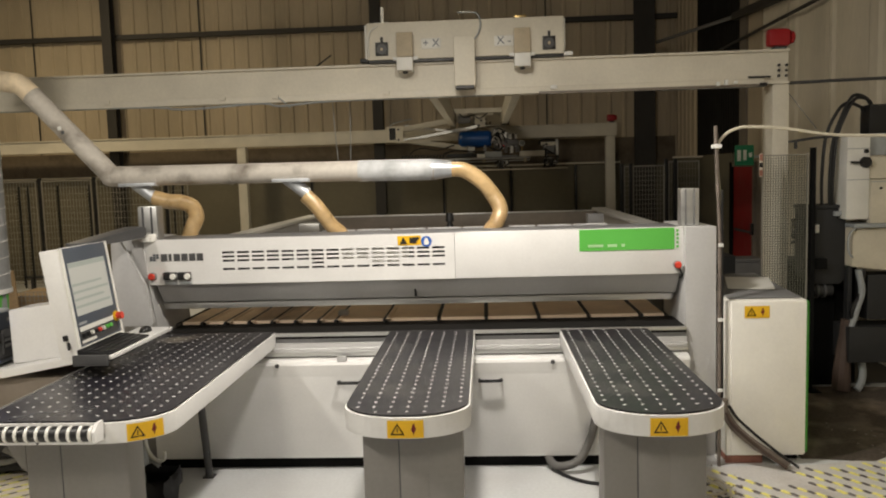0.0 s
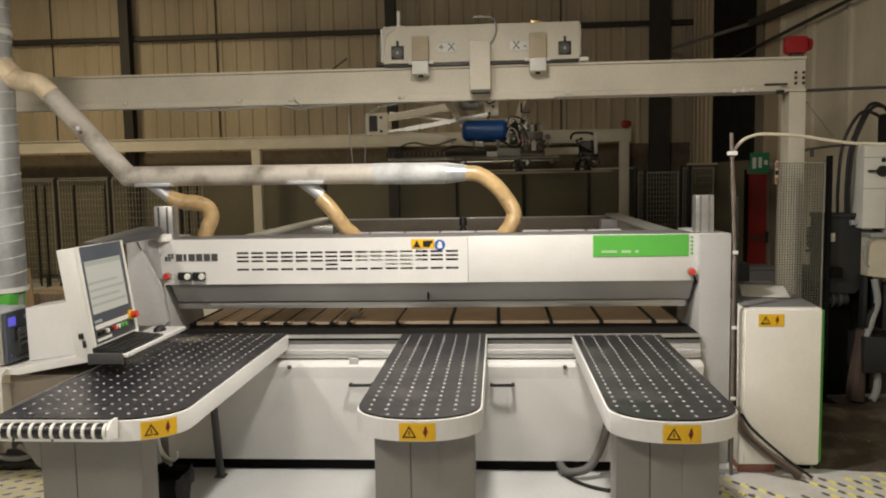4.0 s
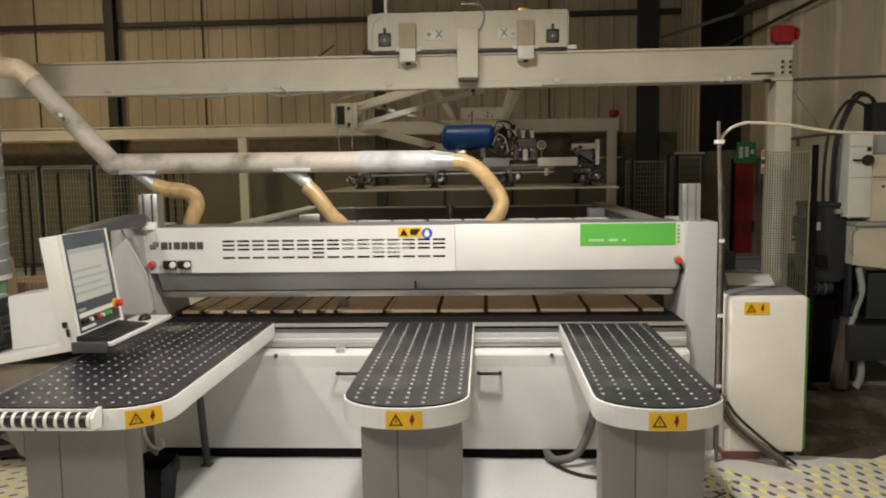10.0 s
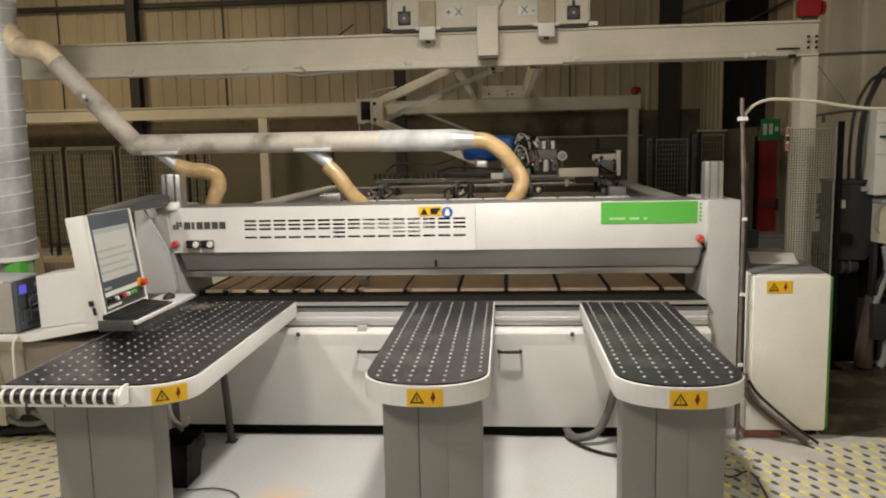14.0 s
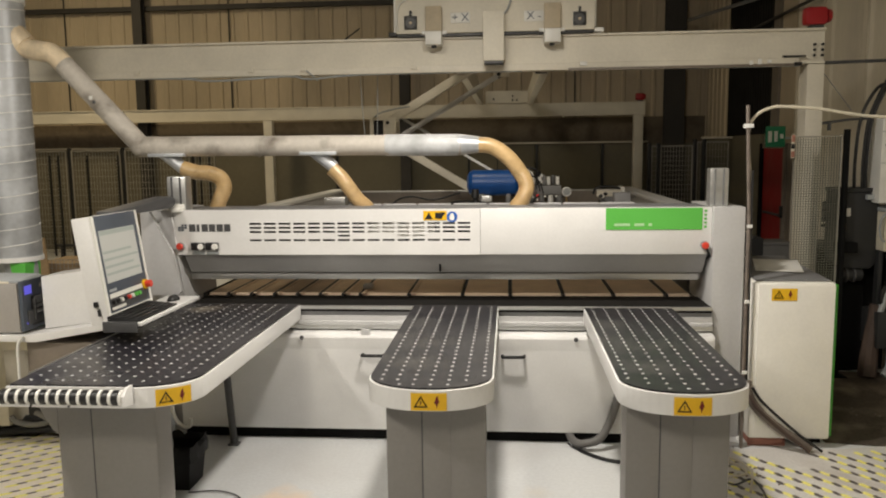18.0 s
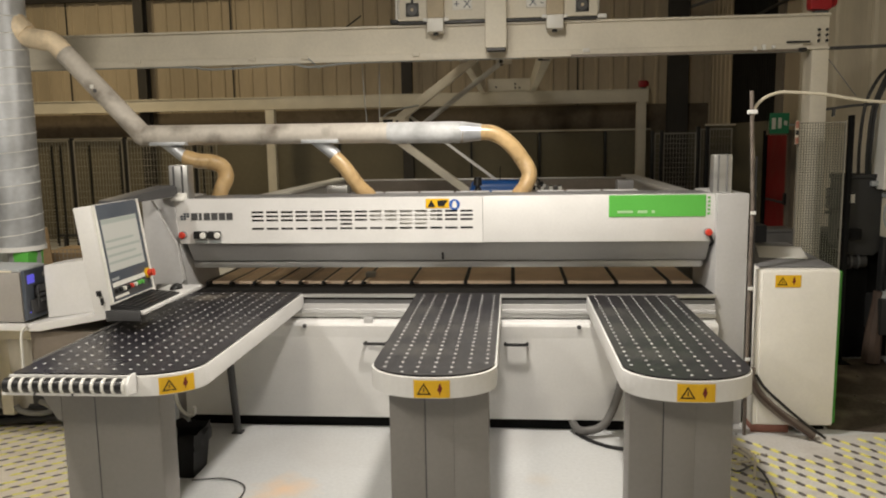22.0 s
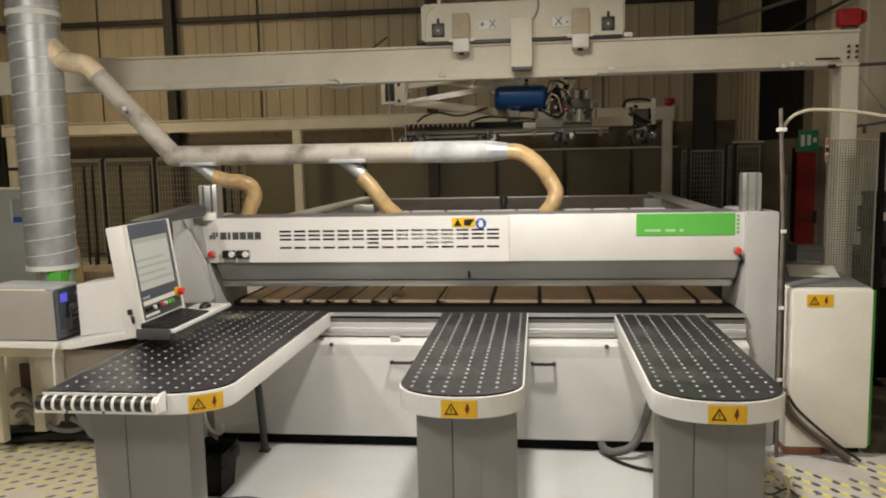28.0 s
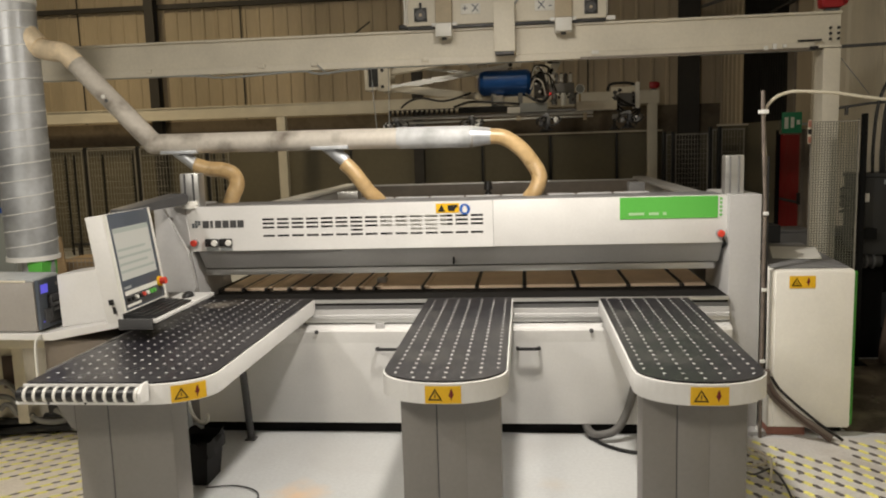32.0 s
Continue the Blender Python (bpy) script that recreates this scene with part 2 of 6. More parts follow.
# ---- mesh helpers ----
def lettering(text, size):
    """Raised letters in the built-in font, upright in the plane facing south, centred."""
    cu = bpy.data.curves.new("lettering", "FONT")
    cu.body, cu.size, cu.extrude, cu.align_x, cu.align_y = text, size, 0.002, "CENTER", "CENTER"
    ob = bpy.data.objects.new("lettering", cu)
    me = bpy.data.meshes.new_from_object(ob)
    bm = bmesh.new()
    bm.from_mesh(me)
    bpy.data.objects.remove(ob), bpy.data.meshes.remove(me)
    bmesh.ops.transform(bm, matrix=pose(0, 0, 0, 90), verts=bm.verts)
    return bm


def moved(bm, x, y, z):
    bmesh.ops.translate(bm, vec=(x, y, z), verts=bm.verts)
    return bm


def turned(bm, m):
    bmesh.ops.transform(bm, matrix=m, verts=bm.verts)
    return bm


def mesh_of(name, bm, mat):
    me = bpy.data.meshes.new(name)
    bmesh.ops.recalc_face_normals(bm, faces=bm.faces)
    bm.to_mesh(me)
    bm.free()
    for m in (mat if isinstance(mat, (list, tuple)) else [mat]):
        me.materials.append(m)
    return me


def smooth(me, angle=35):
    me.set_sharp_from_angle(angle=radians(angle))
    me.polygons.foreach_set("use_smooth", [True] * len(me.polygons))
    return me


def part(name, bm, mat, parent=None, label="", soft=True):
    me = mesh_of(name, bm, mat)
    if soft:
        smooth(me)
    ob = new(name, me)
    if parent is not None:
        ob.parent = parent
    if label:
        ob["label"] = label
    return ob


def thing(name, label, category, place=(0, 0, 0), group="", kind=""):
    ob = new(name)
    ob.empty_display_size = 0.1
    ob.location = place
    return tagged(ob, label, category, group, kind)


def add_box(bm, c0, c1, bevel=0.0, m=None, mi=0):
    (x0, y0, z0), (x1, y1, z1) = c0, c1
    made = bmesh.ops.create_cube(bm, size=1.0)["verts"]
    for v in made:
        v.co = V3((x0 + (v.co.x + 0.5) * (x1 - x0), y0 + (v.co.y + 0.5) * (y1 - y0), z0 + (v.co.z + 0.5) * (z1 - z0)))
    faces = {f for v in made for f in v.link_faces}
    for f in faces:
        f.material_index = mi
    if bevel:
        edges = {e for v in made for e in v.link_edges}
        out = bmesh.ops.bevel(bm, geom=list(edges), offset=bevel, segments=2, affect="EDGES", profile=0.6)
        made = list({v for f in out["faces"] for v in f.verts} | {v for v in made if v.is_valid})
    if m is not None:
        bmesh.ops.transform(bm, matrix=m, verts=[v for v in made if v.is_valid])
    return made


def box(c0, c1, bevel=0.0, m=None):
    bm = bmesh.new()
    add_box(bm, c0, c1, bevel, m)
    return bm


def boxes(*list_of):
    bm = bmesh.new()
    for b in list_of:
        add_box(bm, *b)
    return bm


def add_rod(bm, a, b, r, r2=None, seg=16, caps=True):
    a, b = V3(a), V3(b)
    d = b - a
    m = Matrix.Translation((a + b) / 2) @ d.to_track_quat("Z", "Y").to_matrix().to_4x4()
    return bmesh.ops.create_cone(bm, cap_ends=caps, segments=seg, radius1=r, radius2=r if r2 is None else r2, depth=d.length, matrix=m)["verts"]


def rod(a, b, r, r2=None, seg=16):
    bm = bmesh.new()
    add_rod(bm, a, b, r, r2, seg)
    return bm


def prism(pts, axis, a, b, bevel=0.0):
    """A polygon in the plane across axis, drawn out from a to b."""
    bm = bmesh.new()
    put = {"x": lambda p, s: (s, p[0], p[1]), "y": lambda p, s: (p[0], s, p[1]), "z": lambda p, s: (p[0], p[1], s)}[axis]
    lo = [bm.verts.new(put(p, a)) for p in pts]
    hi = [bm.verts.new(put(p, b)) for p in pts]
    n = len(pts)
    bm.faces.new(lo), bm.faces.new(hi[::-1])
    for i in range(n):
        bm.faces.new((lo[i], lo[(i + 1) % n], hi[(i + 1) % n], hi[i]))
    bmesh.ops.recalc_face_normals(bm, faces=bm.faces)
    if bevel:
        bmesh.ops.bevel(bm, geom=list(bm.edges), offset=bevel, segments=2, affect="EDGES", profile=0.6)
    return bm


def curve_points(pts, n=8):
    """Catmull-Rom points through pts."""
    pts = [V3(p) for p in pts]
    ext = [pts[0] * 2 - pts[1], *pts, pts[-1] * 2 - pts[-2]]
    out = []
    for i in range(1, len(ext) - 2):
        p0, p1, p2, p3 = ext[i - 1:i + 3]
        for k in range(n):
            t = k / n
            out.append(0.5 * (2 * p1 + (p2 - p0) * t + (2 * p0 - 5 * p1 + 4 * p2 - p3) * t * t + (3 * p1 - p0 - 3 * p2 + p3) * t ** 3))
    return [*out, pts[-1]]


def add_tube(bm, pts, radius, seg=12):
    """A tube along pts; radius is a number or one for each point."""
    pts = [V3(p) for p in pts]
    rings, side = [], None
    for i, p in enumerate(pts):
        d = (pts[min(i + 1, len(pts) - 1)] - pts[max(i - 1, 0)]).normalized()
        if side is None:
            side = d.orthogonal().normalized()
        side = (side - d * side.dot(d)).normalized()
        up = d.cross(side)
        r = radius[i] if isinstance(radius, (list, tuple)) else radius
        rings.append([bm.verts.new(p + (side * math.cos(a) + up * math.sin(a)) * r) for a in (2 * math.pi * k / seg for k in range(seg))])
    for a, b in zip(rings, rings[1:]):
        for k in range(seg):
            bm.faces.new((a[k], a[(k + 1) % seg], b[(k + 1) % seg], b[k]))
    bm.faces.new(rings[0][::-1]), bm.faces.new(rings[-1])


def tube(pts, radius, seg=12, smooth_n=0):
    bm = bmesh.new()
    add_tube(bm, curve_points(pts, smooth_n) if smooth_n else pts, radius, seg)
    return bm


# ---- the hall ----
def structure(name, bm, mat, label="", parent=None):
    ob = part(name, bm, mat, parent, "", False)
    return tagged(ob, label, "", "", "structure")


FX0, FX1, FY0, FY1, ROOF = -11.0, 5.2, -13.0, 10.6, 7.4
structure("floor", box((FX0 - 0.2, FY0 - 0.2, -0.15), (FX1 + 0.2, FY1 + 0.2, 0)), FLOOR, "grey painted concrete floor, worn and dusty")
# unseen walls and roof close the hall, dark to hold back bounce light
structure("wall_south", box((FX0 - 0.2, FY0 - 0.2, 0), (FX1 + 0.2, FY0, ROOF)), SHELLDARK, "unseen plain grey wall, kept dark to cut bounce light")
structure("wall_west", box((FX0 - 0.2, FY0, 0), (FX0, FY1, ROOF)), SHELLDARK, "unseen plain grey wall, kept dark to cut bounce light")
structure("ceiling", box((FX0 - 0.2, FY0 - 0.2, ROOF), (FX1 + 0.2, FY1 + 0.2, ROOF + 0.12)), SHELLDARK, "unseen plain grey roof, kept dark to cut bounce light")


def ribbed(x0, x1, pitch, depth):
    """The plan of a profiled sheet from x0 to x1: pairs of offset and depth."""
    pts, x = [], x0
    while x < x1 - 1e-6:
        e = min(x + pitch, x1)
        w = e - x
        pts += [(x, 0), (x + w * 0.72, 0), (x + w * 0.78, -depth), (x + w * 0.94, -depth)]
        x = e
    return pts + [(x1, 0)]


def cladding(bm, along, pts, z0, z1, at, back):
    front = [along(a, at + d) for a, d in pts]
    rear = [along(a, back) for a, _ in (pts[0], pts[-1])]
    ring = [*front, rear[1], rear[0]]
    lo = [bm.verts.new((x, y, z0)) for x, y in ring]
    hi = [bm.verts.new((x, y, z1)) for x, y in ring]
    n = len(ring)
    for i in range(n):
        bm.faces.new((lo[i], lo[(i + 1) % n], hi[(i + 1) % n], hi[i]))
    bm.faces.new(lo[::-1]), bm.faces.new(hi)


bm = bmesh.new()
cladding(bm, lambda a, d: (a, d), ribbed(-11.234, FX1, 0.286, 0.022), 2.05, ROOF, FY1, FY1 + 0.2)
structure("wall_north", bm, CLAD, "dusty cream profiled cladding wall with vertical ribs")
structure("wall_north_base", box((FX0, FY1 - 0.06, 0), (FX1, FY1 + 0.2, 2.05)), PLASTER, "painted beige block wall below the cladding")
bm = bmesh.new()
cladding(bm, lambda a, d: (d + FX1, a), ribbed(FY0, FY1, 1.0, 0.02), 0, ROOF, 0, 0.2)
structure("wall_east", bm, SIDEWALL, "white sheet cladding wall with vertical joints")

structure("wall_north_band", box((FX0, FY1 - 0.034, 2.05), (FX1 - 0.04, FY1 - 0.0245, 2.57)), DARKCLAD, "dark mottled strip of cladding above the block wall")
for x in (-7.63, -4.2, 2.66):
    structure("trim", box((x - 0.014, FY1 - 0.03, 2.575), (x + 0.014, FY1 - 0.0225, ROOF)), STEEL, "dark vertical joint between cladding sheets")
bm = bmesh.new()
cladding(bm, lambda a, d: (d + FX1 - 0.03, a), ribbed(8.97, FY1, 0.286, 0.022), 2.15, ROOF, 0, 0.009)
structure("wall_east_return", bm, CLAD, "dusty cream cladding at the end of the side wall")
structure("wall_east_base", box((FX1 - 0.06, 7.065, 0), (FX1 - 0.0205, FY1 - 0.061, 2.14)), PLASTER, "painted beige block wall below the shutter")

# girts and columns of the steel frame
for z in (4.85, 6.4):
    structure("trim", box((FX0, FY1 - 0.16, z - 0.045), (FX1, FY1 - 0.045, z + 0.045)), STEEL, "dark steel wall rail along the cladding")


def i_column(x, y, h, flange=0.15, depth=0.2):
    bm = boxes(((x - flange / 2, y - depth / 2, 0), (x + flange / 2, y - depth / 2 + 0.02, h)),
               ((x - flange / 2, y + depth / 2 - 0.02, 0), (x + flange / 2, y + depth / 2, h)),
               ((x - 0.012, y - depth / 2 + 0.02, 0), (x + 0.012, y + depth / 2 - 0.02, h)))
    ob = part("steel_column", bm, STEEL, None, "", False)
    return tagged(ob, "dark painted steel column against the cladding wall", "column", "steel columns of the hall")


# the corner column's extra width takes in the shade beside it
for x, flange in ((-9.9, 0.18), (-5.95, 0.19), (-0.64, 0.2), (4.51, 0.37)):
    i_column(x, FY1 - 0.27, ROOF, flange)


# ---- the beam saw ----
saw = thing("beam_saw", "large white and grey panel beam saw with its control arm", "beam saw")
X0, X1 = -0.93, 2.70
Z0, Z1 = 1.25, 1.56
# front cover with its slots
ncol = 15
vx0, vx1 = -0.40, 1.135
cw = (vx1 - vx0) / ncol
rows_z = [1.463, 1.435, 1.407, 1.380, 1.350]


def slotted_cover():
    """A sheet with rectangular slots cut through it."""
    xs = {X0, 1.19}
    for i in range(ncol):
        xs |= {vx0 + i * cw + 0.010, vx0 + (i + 1) * cw - 0.010}
    zs = {Z0, Z1}
    for z in rows_z:
        zs |= {z - 0.007, z + 0.007}
    xs, zs = sorted(xs), sorted(zs)
    bm = bmesh.new()
    y0, y1 = 0.169, 0.172
    v = {(i, k, d): bm.verts.new((x, (y0, y1)[d], z)) for i, x in enumerate(xs) for k, z in enumerate(zs) for d in (0, 1)}
    hole = set()
    for i in range(len(xs) - 1):
        for k in range(len(zs) - 1):
            cx, cz = (xs[i] + xs[i + 1]) / 2, (zs[k] + zs[k + 1]) / 2
            col = (cx - vx0) / cw
            if 0 < col < ncol and 0.010 < (col % 1) * cw < cw - 0.010 and any(abs(cz - z) < 0.006 for z in rows_z):
                if not (abs(cz - rows_z[3]) < 0.006 and int(col) not in (6, 10, 11)):
                    hole.add((i, k))
    nx, nz = len(xs) - 1, len(zs) - 1
    for i in range(nx):
        for k in range(nz):
            if (i, k) in hole:
                for (a, b), (c, d) in (((i, k), (i + 1, k)), ((i + 1, k), (i + 1, k + 1)), ((i + 1, k + 1), (i, k + 1)), ((i, k + 1), (i, k))):
                    bm.faces.new((v[a, b, 0], v[c, d, 0], v[c, d, 1], v[a, b, 1]))
            else:
                for d in (0, 1):
                    bm.faces.new((v[i, k, d], v[i + 1, k, d], v[i + 1, k + 1, d], v[i, k + 1, d]))
    return bm


part("slotted_cover", slotted_cover(), WHITE, saw, "white front cover with rows of vent slots", False)
part("plain_cover", box((1.193, 0.169, Z0), (X1, 0.20, Z1), 0.004), WHITE, saw, "plain white front cover")
part("cover_back", box((X0, 0.30, Z0), (X1, 0.34, Z1 - 0.03)), DARKGREY, saw)
part("inner_plate", box((0.42, 0.215, 1.36), (0.88, 0.225, 1.475)), WHITEPL, saw, "pale plate behind the slots", False)
part("inner_plate", box((0.05, 0.25, 1.36), (0.22, 0.26, 1.40)), GREYBOX, saw, "", False)
part("cover_top", box((X0, 0.186, Z1 - 0.02), (X1, 0.62, Z1 - 0.004), 0.003), MIDGREY, saw)
# pressure beam below the cover, folded back
part("pressure_beam", prism([(0.19, 1.249), (0.30, 1.249), (0.62, 1.249), (0.62, 1.06), (0.36, 1.06), (0.36, 1.10), (0.30, 1.11)], "x", X0 + 0.06, X1 - 0.02), GREY, saw, "grey pressure beam leaning back")
part("pressure_rail", box((X0 + 0.02, 0.325, 1.055), (X1 - 0.04, 0.36, 1.10), 0.004), ALU, saw, "aluminium pressing rail")
part("alignment_pin", box((0.905, 0.25, 1.12), (0.918, 0.28, 1.20), 0.003), BLACK, saw)
# side columns
part("end_column", box((X1, 0.12, 0.03), (2.90, 0.75, 1.562), 0.008), GREY, saw, "grey end column of the saw")
part("end_column", prism([(-1.16, 1.56), (-0.935, 1.56), (-0.905, 1.25), (-0.86, 0.92), (-1.16, 0.92)], "y", 0.16, 0.75, 0.006), GREY, saw, "grey end column behind the console")
part("gusset", prism([(-1.085, 1.55), (-1.028, 1.56), (-0.876, 1.27), (-0.834, 1.016), (-0.855, 0.99), (-1.12, 0.99)], "y", 0.03, 0.06, 0.004), GREY, saw, "tall grey gusset plate")
part("end_column_foot", box((-1.16, 0.2, 0.0), (-0.86, 0.75, 0.92), 0.006), GREY, saw)
post = part("lift_post", box((2.69, 0.20, 1.562), (2.81, 0.30, 1.81), 0.012), ALU, saw, "aluminium profile post")
for x in (2.715, 2.77):
    part("profile_slot", box((x, 0.197, 1.57), (x + 0.012, 0.1995, 1.805)), MIDGREY, post, "", False)
post = part("lift_post", box((-0.975, 0.20, 1.55), (-0.84, 0.31, 1.79), 0.012), ALU, saw, "aluminium profile post")
for x in (-0.945, -0.885):
    part("profile_slot", box((x, 0.197, 1.56), (x + 0.014, 0.1995, 1.785)), DARKGREY, post, "", False)
part("post_foot", rod((-0.905, 0.19, 1.551), (-0.905, 0.19, 1.575), 0.058, 0.055, seg=20), WHITEPL, post)
# bed
part("bed_edge", box((X0 + 0.1, 0.082, 0.889), (X1, 0.105, 0.912), 0.003), ALU, saw, "aluminium front edge of the saw bed")
part("bed_slot", box((X0 + 0.1, 0.1065, 0.80), (X1, 0.16, 0.8695)), MIDGREY, saw)
part("bed_plate", box((X0 + 0.1, 0.106, 0.87), (X1, 0.49, 0.908)), BEDBLACK, saw, "black saw bed plate")
part("bed_frame", boxes(((-0.85, 0.49, 0.80), (X1, 4.6, 0.895)),), DARKGREY, saw)
groove_xs = [-0.84, -0.667, -0.494, -0.322, -0.152, 0.018, 0.186, 0.311, 0.663, 1.05, 1.391, 1.766, 2.117, 2.481, 2.66]
for a, b in zip(groove_xs, groove_xs[1:]):
    part("bed_board", box((a + 0.014, 0.50, 0.896), (b - 0.014, 2.2, 0.926), 0.002), BOARD, saw)
    part("support_rail", box((a - 0.009, 0.44, 0.90), (a + 0.009, 2.2, 0.932), 0.002), BLACK, saw)
for a in groove_xs[1:9]:
    part("guide_strip", box((a + 0.0095, 0.47, 0.9265), (a + 0.040, 2.2, 0.9315), 0.001), BOARD, saw, "pale wooden guide strip")
part("pusher_block", box((0.30, 0.62, 0.93), (0.37, 0.70, 0.965), 0.006), ALU, saw)
# rear frame
for x in (-0.80, 2.78):
    part("rear_side_rail", box((x, 0.75, 1.30), (x + 0.09, 4.8, 1.45), 0.006), GREY, saw, "grey rear side rail")
    part("rail_lip", box((x - 0.05, 0.75, 1.4505), (x + 0.11, 4.8, 1.482), 0.004), WHITEPL if x < 0 else GREY, saw, "pale folded lip of the side rail" if x < 0 else "")
    for y in (2.4, 4.6):
        part("rear_leg", box((x + 0.005, y, 0), (x + 0.085, y + 0.1, 1.30), 0.004), GREY, saw)
part("rear_cross_rail", box((-0.71, 4.72, 1.20), (2.78, 4.80, 1.44), 0.006), BOXBROWN, saw, "grey rear cross rail")
part("rear_edge_lip", box((-0.71, 4.715, 1.4405), (2.78, 4.805, 1.455), 0.002), ALU, saw)
part("rear_top_rail", box((-0.71, 1.96, 1.405), (2.78, 2.02, 1.43), 0.004), ALU, saw)
for x in (0.20, 0.46, 0.72, 0.98, 1.24, 1.52, 1.78, 2.04):
    part("rear_strip", box((x, 0.66, 1.548), (x + 0.24, 0.69, 1.562), 0.003), GREY, saw, "pale strip behind the cover")
part("rear_strip_bracket", box((0.18, 0.621, 1.52), (2.30, 0.66, 1.55), 0.003), MIDGREY, saw)
part("rear_drive_box", box((-0.29, 1.95, 1.44), (-0.10, 2.10, 1.54), 0.008), ALU, saw, "pale drive box on the rear rail")
part("rear_drive_box", box((2.31, 1.95, 1.44), (2.45, 2.10, 1.56), 0.008), MIDGREY, saw)
bm = rod((1.08, 2.0, 1.43), (1.08, 2.0, 1.50), 0.045, 0.03)
add_rod(bm, (1.08, 2.0, 1.50), (1.08, 2.0, 1.53), 0.022)
add_rod(bm, (1.08, 2.0, 1.525), (1.08, 2.0, 1.60), 0.04, 0.032)
part("rear_spindle", bm, BLACK, saw, "black jointed spindle")
part("front_rail", prism([(0.106, 0.843), (0.083, 0.843), (0.083, 0.812), (0.074, 0.806), (0.074, 0.789), (0.106, 0.789)], "x", -0.5, X1), GREY, saw, "grey guide rail under the bed edge")
part("front_rail", box((-0.5, 0.062, 0.7585), (X1, 0.106, 0.7885), 0.003), ALU, saw, "aluminium lower guide rail")
part("rail_shadow_gap", box((-0.5, 0.09, 0.745), (X1, 0.15, 0.758)), BLACK, saw)
# white service panels
bm = prism([(0.10, 0.75), (0.0, 0.735), (-0.012, 0.715), (0, 0.635), (0, 0.08), (0.10, 0.08)], "x", -0.86, 2.70, 0.004)
part("service_panel", bm, WHITE, saw, "long white service panel with a folded top edge")
part("service_panel_base", box((-0.86, 0.05, 0.0), (2.70, 0.8, 0.08)), SOOT, saw)

for hx in (0.411, 1.34):
    bm = bmesh.new()
    add_tube(bm, curve_points([(hx, 0, 0.60), (hx, -0.05, 0.605), (hx + 0.02, -0.06, 0.606), (hx + 0.12, -0.06, 0.606), (hx + 0.14, -0.05, 0.605), (hx + 0.14, 0, 0.60)], 4), 0.011, 8)
    part("handle", bm, BLACK, saw, "black bow handle")
for sx in (0.0, 1.817):
    part("lock", rod((sx, -0.012, 0.715), (sx, -0.02, 0.715), 0.014), DARKGREY, saw)


# ---- air tables ----
def outline(x0, x1, y0, yf, corner_l, corner_r, inset=0.0):
    """The plan of a table: straight at the back, rounded at the front."""
    pts = [(x0 + inset, y0), (x0 + inset, yf + corner_l + inset * 0)]
    x0, x1, yf = x0 + inset, x1 - inset, yf + inset

    def arc(cx, cy, rx, ry, a0, a1, n=10):
        return [(cx + rx * math.cos(radians(a0 + (a1 - a0) * i / n)), cy + ry * math.sin(radians(a0 + (a1 - a0) * i / n))) for i in range(n + 1)]

    pts = [(x0, y0)]
    if corner_l:
        pts += arc(x0 + corner_l, yf + corner_l * 0.78, corner_l, corner_l * 0.78, 180, 270)
    else:
        pts.append((x0, yf))
    if corner_r:
        pts += arc(x1 - corner_r, yf + corner_r * 0.78, corner_r, corner_r * 0.78, 270, 360)
    else:
        pts.append((x1, yf))
    pts.append((x1, y0))
    return pts


bm = rod((0, 0, -0.001), (0, 0, 0.0012), 0.0086, 0.0072, seg=10)
NOZZLE = smooth(mesh_of("air_nozzle", bm, NOZZLESTEEL))


def air_table(name, label, x0, x1, y0, yf, cl, cr, cols, laminate):
    ob = thing(name, label, "air table", ((x0 + x1) / 2, (y0 + yf) / 2, 0), "air cushion tables of the saw")
    off = Matrix.Translation((-(x0 + x1) / 2, -(y0 + yf) / 2, 0))

    def put(n, bm, mat, label="", soft=True):
        bmesh.ops.transform(bm, matrix=off, verts=bm.verts)
        return part(n, bm, mat, ob, label, soft)

    put("frame", prism(outline(x0, x1, y0, yf, cl, cr), "z", 0.818, 0.913, 0.006), WHITE, "white rounded edge frame")
    put("rim", prism(outline(x0, x1, y0, yf, cl, cr, 0.010), "z", 0.9132, 0.9163), BEDBLACK, "", False)
    put("top", prism(outline(x0, x1, y0, yf, cl, cr, 0.008), "z", 0.9165, 0.922), laminate, "black laminate top, scuffed", False)
    # air nozzles: one stud each on a square grid, kept off the rounded corners
    (gx, dx), (gy, dy) = cols
    far = 0.048
    for i in range(12):
        x = gx + i * dx
        if x > x1 - 0.04:
            break
        for j in range(26):
            y = gy + j * dy
            if y > y0 - 0.03:
                break
            u = x
            for c, side in ((cl, 1), (cr, -1)):
                if c and y < yf + c * 0.78:
                    drop = (yf + c * 0.78 - y) / (c * 0.78 - far * 0.8)
                    edge = (x0 if side > 0 else x1) + side * (c - (c - far) * math.sqrt(max(0.0, 1 - min(1.0, drop) ** 2)))
                    if (u - edge) * side < 0:
                        u = edge if (edge - u) * side < 0.022 else None
                        break
            if u is not None:
                stud = new("air_nozzle", NOZZLE)
                stud.parent = ob
                stud.location = (u - (x0 + x1) / 2, y - (y0 + yf) / 2, 0.922)
    return ob, put


